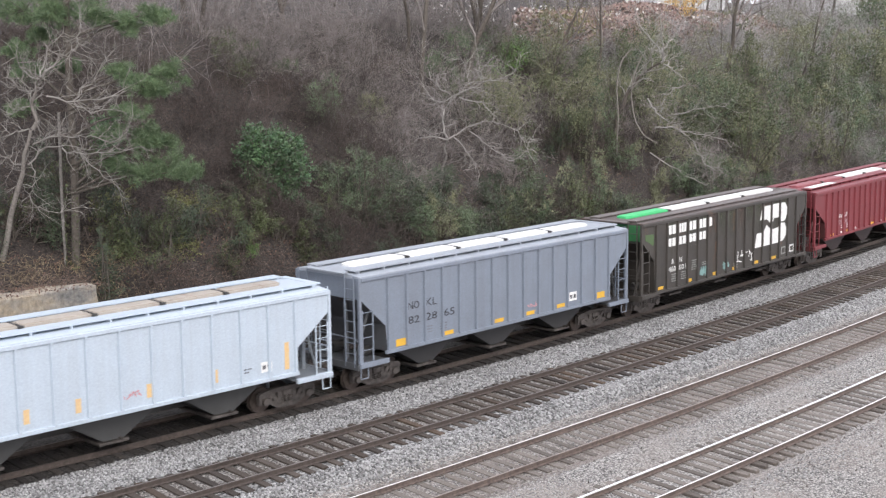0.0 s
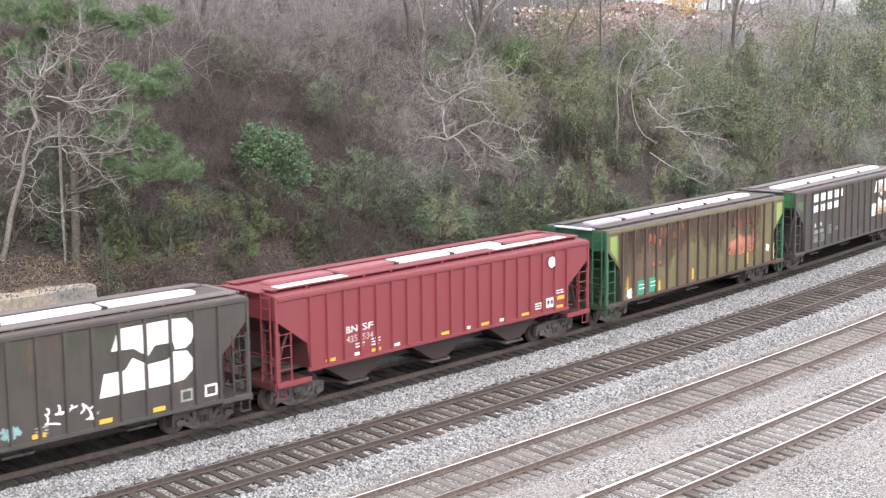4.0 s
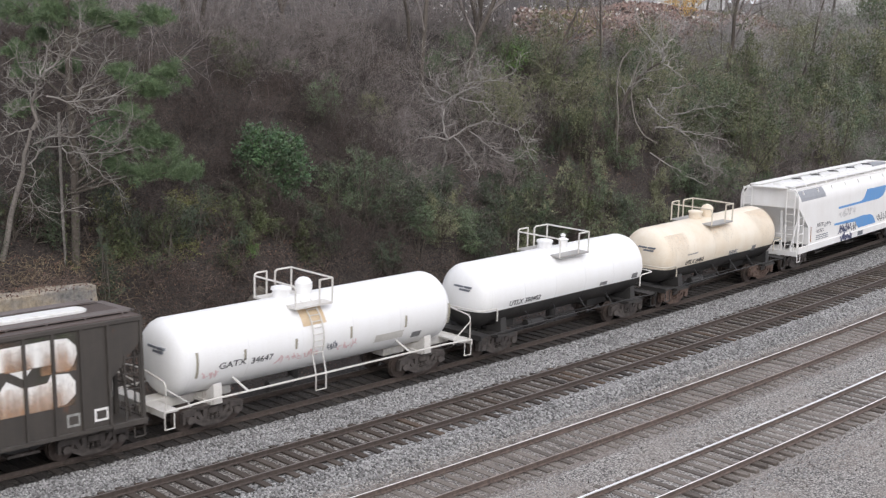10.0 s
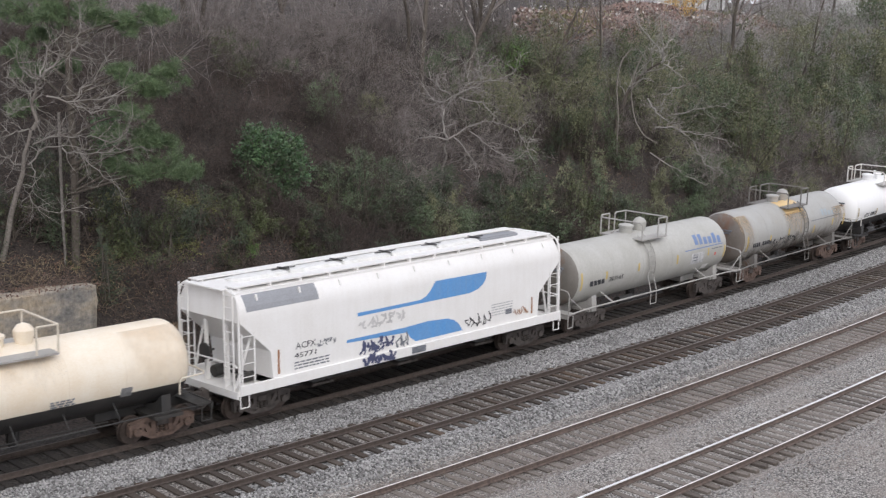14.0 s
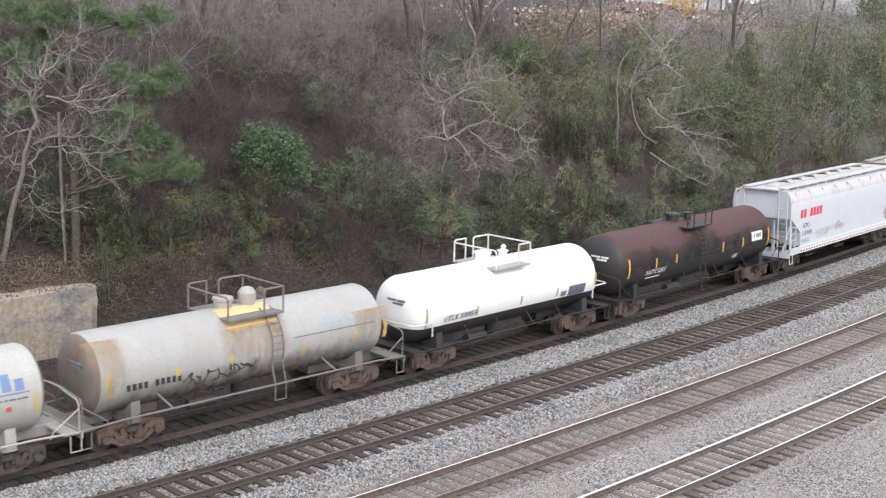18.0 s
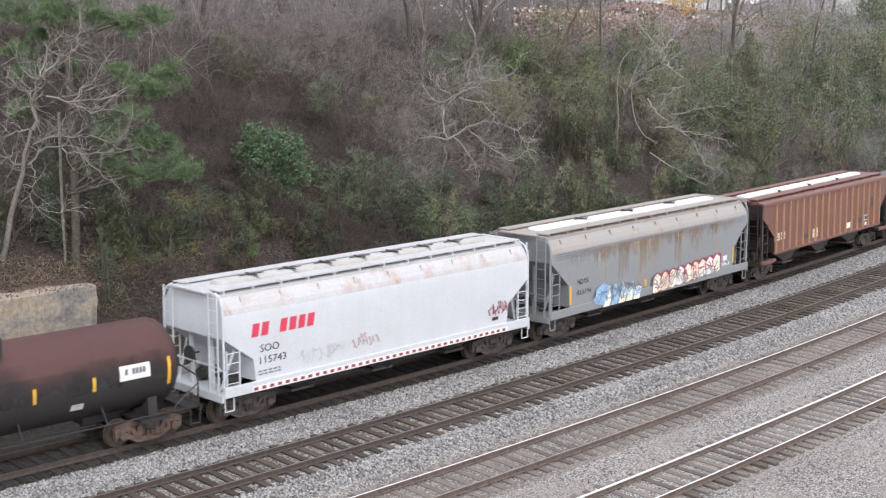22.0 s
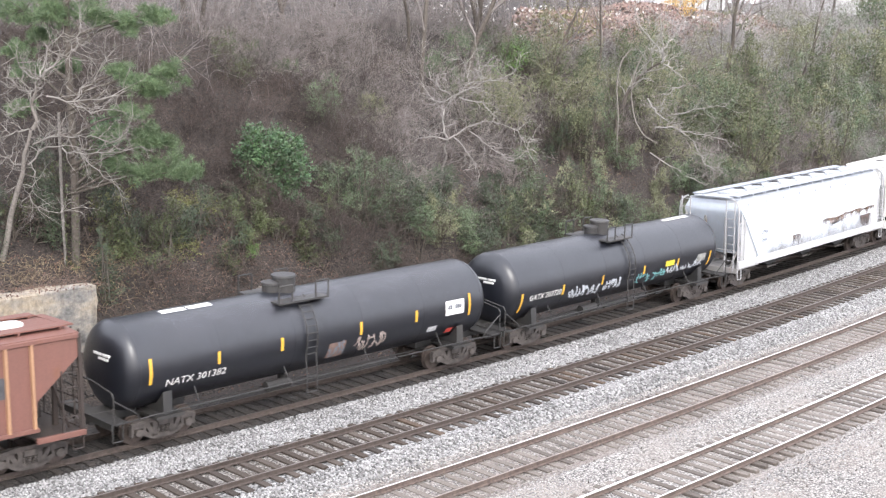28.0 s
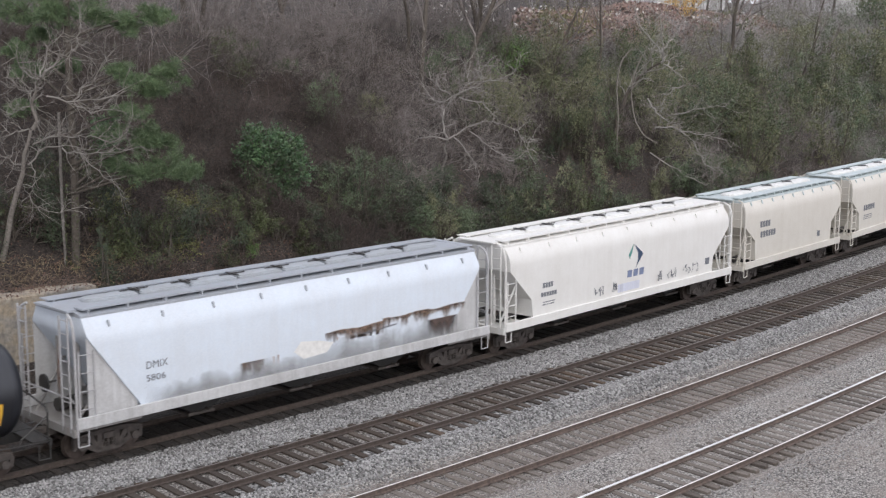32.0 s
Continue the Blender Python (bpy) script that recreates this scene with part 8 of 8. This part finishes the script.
def bushes():
    leafy_bush("evergreen_shrub", 33.9, 10.7, 3.8, 4.1, LEAF_GREEN, "dense dark evergreen shrub with glossy leaves on the bank", 3, 9500, 0.13, 10, -0.1,
               ((-0.85, 3.1, 0.7), (0.08, 2.85, 0.82), (0.85, 2.6, 0.68), (-1.3, 2.3, 0.72), (-0.28, 1.95, 0.95), (1.15, 1.75, 0.7), (-0.89, 1.4, 0.62), (0.33, 1.2, 0.85), (0.15, 0.35, 0.7), (0.6, 2.3, 0.55), (0.7, 0.7, 0.55)))
    leafy_bush("evergreen_shrub", 24.8, 9.6, 1.7, 3.6, LEAF_GREEN, "slim dark evergreen shrub beside the pine", 8, 1700, 0.1, 7, 2.2)
    for k, (a, o, w, h, n) in enumerate(((28.2, 9.4, 2.0, 2.4, 1500), (26.4, 8.8, 1.6, 1.8, 800), (29.8, 8.8, 1.7, 2.0, 900), (27.2, 7.8, 1.4, 1.3, 600), (30.8, 9.6, 1.5, 1.6, 600), (25.2, 7.4, 1.5, 1.6, 700), (24.6, 9.8, 1.6, 2.2, 900), (29.0, 7.2, 1.5, 1.5, 700), (31.8, 8.0, 1.6, 1.7, 800), (26.0, 10.4, 1.8, 2.4, 900), (33.2, 7.2, 1.5, 1.4, 600), (34.6, 8.6, 1.7, 1.9, 800))):
        leafy_bush("shrub", a, o, w, h, LEAF_YELLOW if k % 3 == 0 else LEAF_OLIVE, "thin olive shrub with small yellowish leaves", 13 + k, n, 0.075, 7)
    leafy_bush("shrub", 21.2, 10.4, 1.6, 1.8, LEAF_OLIVE, "olive shrub growing behind the wall", 30, 700, 0.075, 6)
    leafy_bush("shrub", 58.6, 18.0, 3.4, 2.8, LEAF_BRIGHT, "fresh bright green low shrub on the upper bank", 19, 1700, 0.12, 9)
    leafy_bush("shrub", 60.9, 18.6, 2.6, 2.6, LEAF_BRIGHT, "fresh light green low shrub beside a tree fork", 20, 1000, 0.12, 6)
    leafy_bush("shrub", 71.0, 21.0, 5.0, 3.2, LEAF_YELLOW, "wide yellowish-green shrub on the upper bank", 21, 2200, 0.12, 12)
    leafy_bush("shrub", 97.0, 24.5, 3.4, 4.2, LEAF_ORANGE, "small tree with yellow-orange autumn leaves at the top", 27, 900, 0.2, 9)
    leafy_bush("shrub", 30.2, 7.7, 0.9, 0.8, LEAF_BRIGHT, "small bright green weed near the foot of the bank", 24, 420, 0.08, 4)
    # the leafy part of the bank: stretch, how far up, how many, size, leaf size, share of dark green
    rng = np.random.default_rng(52)
    zones = [(36, 50, 6.4, 11.0, 26, 2.3, 0.08, 0.7), (36, 46, 15.0, 19.0, 4, 1.8, 0.08, 0.2), (51, 78, 9.0, 18.5, 46, 2.8, 0.095, 0.35), (66, 112, 5.2, 14.0, 18, 3.8, 0.13, 0.5), (49, 74, 4.9, 8.0, 13, 2.6, 0.1, 0.65), (84, 120, 11.0, 19.0, 16, 4.2, 0.14, 0.3), (114, 190, 6.0, 20.0, 14, 6.5, 0.24, 0.4)]
    for a0, a1, o0, o1, n, wide, leaf, dark in zones:
        for k in range(n):
            a, o, w = a0 + (a1 - a0) * (k + rng.random()) / n, rng.uniform(o0, o1), wide * rng.uniform(0.65, 1.35)
            green = rng.random() < dark
            mat = LEAF_MUTED if green else (LEAF_OLIVE, LEAF_DULL, LEAF_DULL, LEAF_DULL)[int(rng.integers(0, 4))]
            if a1 == 50 and k % 3:
                mat = LEAF_DEEP
            high = min(1.6, w) if in_front(a, o) else w * rng.uniform(0.9, 1.5)
            leafy_bush("shrub", a, o, w, high, mat, "dark green ivy-grown shrub on the bank" if green else "dull olive tangled shrub on the bank", 200 + k, int(2600 * rng.uniform(0.6, 1.2)), leaf * 0.9, 10)


def in_front(arc, off):
    """Before the two trees that stand foremost on the bank."""
    return (40.5 < arc < 48.5 and off < 9.6) or (53.5 < arc < 64.0 and off < 10.2)


def draped():
    """Tall mounds where vines hang over dead stems: narrow columns of leaves, each with its own hue."""
    rng = np.random.default_rng(88)
    zones = [(37, 50, 6.0, 9.5, 16, 1.3, 0.085, 0.75), (50, 64, 7.0, 13.5, 26, 1.5, 0.09, 0.5), (64, 82, 6.0, 14.5, 28, 1.7, 0.105, 0.45), (60, 80, 14.5, 19.0, 18, 2.2, 0.11, 0.0), (82, 120, 6.0, 16.0, 26, 2.3, 0.15, 0.4), (23, 34, 7.2, 10.2, 15, 1.2, 0.08, 0.5), (18.5, 26, 9.2, 13.0, 14, 1.5, 0.085, 0.85)]
    for a0, a1, o0, o1, n, wide, leaf, dark in zones:
        for k in range(n):
            a, o, w = a0 + (a1 - a0) * (k + rng.random()) / n, rng.uniform(o0, o1), wide * rng.uniform(0.7, 1.3)
            tall = w * rng.uniform(1.6, 2.6) if 35 < a0 and o < 15 else w * rng.uniform(1.0, 1.7)
            if in_front(a, o):
                tall, w = min(tall, 1.7), min(w, 1.4)
            green = rng.random() < dark
            # below arc 30 the undergrowth's shade is put into deeper leaf colour
            mat = (LEAF_DEEP if rng.random() < 0.5 or a0 < 30 else LEAF_MUTED) if green else (LEAF_DULL if rng.random() < 0.6 and a0 > 30 else LEAF_OLIVE)
            lobes = []
            x = rng.normal() * 0.15
            for j in range(7):
                f = j / 6
                x += rng.normal() * 0.16 * w
                lobes.append((x, tall * (1.0 - 0.92 * f), w * (0.24 + 0.22 * f) * rng.uniform(0.75, 1.25)))
            leafy_bush("shrub", a, o, w, tall, mat, "deep green vine-draped mound on the bank" if green else "olive vine-draped mound on the bank", 600 + k, int(1900 * rng.uniform(0.7, 1.2)), leaf, 7, 0.0, lobes)


def stones():
    """Loose stones on the ballast, and a few weathered rocks at the foot of the bank."""
    rng = np.random.default_rng(3)
    shape = unit(np.array([[1, 0, 0], [-1, 0, 0], [0, 1, 0], [0, -1, 0], [0, 0, 1], [0, 0, -1.0]]))
    tri = np.array([[0, 2, 4], [2, 1, 4], [1, 3, 4], [3, 0, 4], [2, 0, 5], [1, 2, 5], [3, 1, 5], [0, 3, 5]])

    def heap(n, a0, a1, spans, size, near):
        arc = a0 + (a1 - a0) * rng.random(n) ** near
        pick = rng.integers(0, len(spans), n)
        lo, hi = np.array([s[0] for s in spans])[pick], np.array([s[1] for s in spans])[pick]
        off = rng.uniform(lo, hi)
        z = np.interp(off, [p[0] for p in PROFILE], [p[1] for p in PROFILE])
        c = arc_points(arc, off, z + size * 0.15)
        v = shape[None] * rng.uniform(0.5, 1.2, (n, 6, 1)) * rng.uniform(0.6, 1.3, (n, 1, 1)) * size * np.array([1, 1, 0.75])
        a = rng.uniform(0, 6.28, n)
        cs, sn = np.cos(a)[:, None], np.sin(a)[:, None]
        v = np.stack([v[..., 0] * cs - v[..., 1] * sn, v[..., 0] * sn + v[..., 1] * cs, v[..., 2]], -1)
        verts = (c[:, None] + v).reshape(-1, 3)
        faces = ((np.arange(n) * 6)[:, None, None] + tri[None]).reshape(-1, 3)
        return verts, faces

    grey = islands("ballast_stones", [(0.075, 0.073, 0.071), (0.195, 0.19, 0.184), (0.3, 0.294, 0.285), (0.46, 0.451, 0.438), (0.133, 0.127, 0.122)], 0.85, 0.1)
    v, f = heap(62000, 10, 90, [(-3.3, -1.4), (-7.0, -5.95), (-3.3, -1.4)], 0.058, 1.4)
    tagged(new("ballast_stones", fast_mesh("ballast_stones", v, f, grey, 3)), "loose crushed grey ballast stones between the tracks", "gravel", kind="stuff")
    v, f = heap(9000, 10, 70, [(-5.3, -3.95)], 0.03, 1.5)
    drab = islands("dirty_stones", [(0.06, 0.052, 0.045), (0.2, 0.18, 0.16), (0.36, 0.34, 0.32), (0.12, 0.1, 0.09)], 0.85, 0.1)
    tagged(new("ballast_stones", fast_mesh("ballast_stones", v, f, drab, 3)), "dirty ballast stones lying between the rails", "gravel", kind="stuff")
    v, f = heap(30000, 10, 75, [(-17.5, -14.5), (-15.5, -14.5), (-11.5, -10.1), (-8.0, -7.0), (-9.3, -7.6), (-13.4, -12.0)], 0.034, 1.3)
    tagged(new("ballast_stones", fast_mesh("ballast_stones", v, f, grey, 3)), "scattered loose stones over the yard", "gravel", kind="stuff")


def weeds():
    """Dead weeds and scraps of wood beside the nearest yard track."""
    rng = np.random.default_rng(41)
    arc, off, z = bank_points(190, 16, 52, -15.9, -14.35, rng)
    base = arc_points(arc, off, z - 0.01)
    p, q, r0, r1, _ = wands(base, 7, rng.uniform(0.1, 0.3, len(base)), 1.8, rng, 3, 1.6, 0.006)
    tagged(new("dead_weeds", segs_mesh("dead_weeds", p, q, r0, r1, DEAD_STALK)), "low dead brown weeds beside the yard track", "weeds", kind="stuff")
    arc, off, z = bank_points(500, 14, 60, -17.0, -7.2, rng)
    c = arc_points(arc, off, z + 0.02)
    tagged(new("wood_scraps", leaves_mesh("wood_scraps", c, 0.14, TWIG_BROWN, 0.3, rng)), "dark scraps of wood and bark scattered over the yard", "litter", kind="stuff")


def rocks():
    """Pale broken rocks at the foot of the bank."""
    rng = random.Random(15)
    for arc, off, size in ((29.3, 6.2, 0.42), (28.9, 5.9, 0.36), (29.7, 6.5, 0.32), (28.2, 6.1, 0.26), (29.5, 5.6, 0.34), (30.2, 6.2, 0.24), (27.6, 5.7, 0.3), (36.5, 6.0, 0.32), (35.6, 5.7, 0.26)):
        bm = bmesh.new()
        bmesh.ops.create_icosphere(bm, subdivisions=2, radius=size)
        seed = Vector((rng.uniform(0, 50), rng.uniform(0, 50), 0))
        for v in bm.verts:
            v.co = Vector((v.co.x * 1.0, v.co.y * 0.7, v.co.z * 1.1)) * (1 + 0.5 * noise.noise(v.co * 1.6 / size + seed))
        t = thing("rock", "pale broken rock at the foot of the bank", "rock")
        p = on_arc(arc, off, ground_z(arc, off) + size * 0.1)
        t.matrix_basis = pose(p.x, p.y, p.z, rng.uniform(-20, 20), rng.uniform(-20, 20), rng.uniform(0, 360))
        part("stone", bm, plain("lichen_rock", (0.17, 0.15, 0.125), 0.95, 0, 0.45, 3, 0.7), t)


brush()
weeds()
rocks()
floor_litter()
bare_trees()
pine()
bushes()
draped()
stones()


# ---- houses beyond the wood ----
HOUSE_WHITE = paint("white_siding", (0.78, 0.78, 0.77), (0.5, 0.48, 0.45), 0.2)
HOUSE_ROOF = plain("grey_shingles", (0.16, 0.16, 0.17), 0.9, 0, 0.25, 4)
HOUSE_GLASS = plain("dark_window_glass", (0.03, 0.035, 0.04), 0.12, 0, 0.2, 2, 0)


def house(arc, off, turn, wide, deep, tall, label):
    h = thing("house", label, "house")
    p = on_arc(arc, off, ground_z(arc, off))
    h.matrix_basis = pose(p.x, p.y, p.z, 0, 0, turn)
    w, d = wide / 2, deep / 2
    for name, a, b, c, e in (("wall", -w, w, -d, -d + 0.2), ("wall", -w, w, d - 0.2, d), ("wall", -w, -w + 0.2, -d + 0.2, d - 0.2), ("wall", w - 0.2, w, -d + 0.2, d - 0.2)):
        bm = bmesh.new()
        box(bm, a, b, c, e, -0.6, tall)
        part(name, bm, HOUSE_WHITE, h)
    for x in (-w, w):
        bm = bmesh.new()
        extruded(bm, [(-d, tall), (d, tall), (0, tall + deep * 0.32)], "x", x - 0.09 if x > 0 else x, x if x > 0 else x + 0.09)
        part("gable", bm, HOUSE_WHITE, h)
    for s in (-1, 1):
        bm = bmesh.new()
        extruded(bm, [(s * (d + 0.4), tall - 0.25), (0, tall + deep * 0.32), (0, tall + deep * 0.32 + 0.14), (s * (d + 0.4), tall - 0.1)], "x", -w - 0.3, w + 0.3)
        part("roof", bm, HOUSE_ROOF, h)
    bm = bmesh.new()
    box(bm, -0.5, 0.5, -d - 0.03, -d - 0.005, 1.0, 2.3)
    me = mesh_of("window", bm, HOUSE_GLASS)
    bm = bmesh.new()
    for a, b, c, e in ((-0.6, 0.6, 2.3, 2.42), (-0.6, 0.6, 0.88, 1.0), (-0.6, -0.5, 1.0, 2.3), (0.5, 0.6, 1.0, 2.3), (-0.5, 0.5, 1.62, 1.68)):
        box(bm, a, b, -d - 0.06, -d - 0.004, c, e)
    fm = mesh_of("window_frame", bm, HOUSE_WHITE)
    for k in range(3):
        x = -w + wide * (k + 0.5) / 3
        win = shared("window", me, h, pose(x, 0, 0))
        shared("window_frame", fm, win)
    return h


house(140, 43, 60, 11, 8, 3.4, "white single-storey house behind the leafless wood")
house(186, 30, 50, 14, 9, 3.4, "pale low house far along the line behind trees")


# ---- the cars lean with the banked curve ----
for car, lean in LEANING:
    tip = Matrix.Translation((0, SIDE, 2.6)) @ Matrix.Rotation(radians(-lean), 4, "X") @ Matrix.Translation((0, -SIDE, -2.6))
    for piece in car.children:
        if not piece.name.startswith(("bogie", "coupler")):
            piece.matrix_basis = tip @ piece.matrix_basis


# ---- what moves ----
def gone(t):
    """How far the train has rolled along the track by t, from its place at 16 s."""
    u = t / 16 - 1
    return 8.94808 * (t - 16) - 0.87987 * u * u + 0.122 * u ** 3 - 0.14597 * u ** 4


def motions():
    times = [k * 0.5 for k in range(65)]
    for car, x in CARS:
        walk(car, [(t, arc_pose(x - gone(t))) for t in times])
    ticks = [k / 15 for k in range(481)]
    turns = [-(gone(t) - gone(0)) / 0.42 for t in ticks]
    for w, dx in WHEELSETS:
        walk(w, [(t, Matrix.Translation((dx, 0, 0.42)) @ Matrix.Rotation(a, 4, "Y")) for t, a in zip(ticks, turns)])


motions()
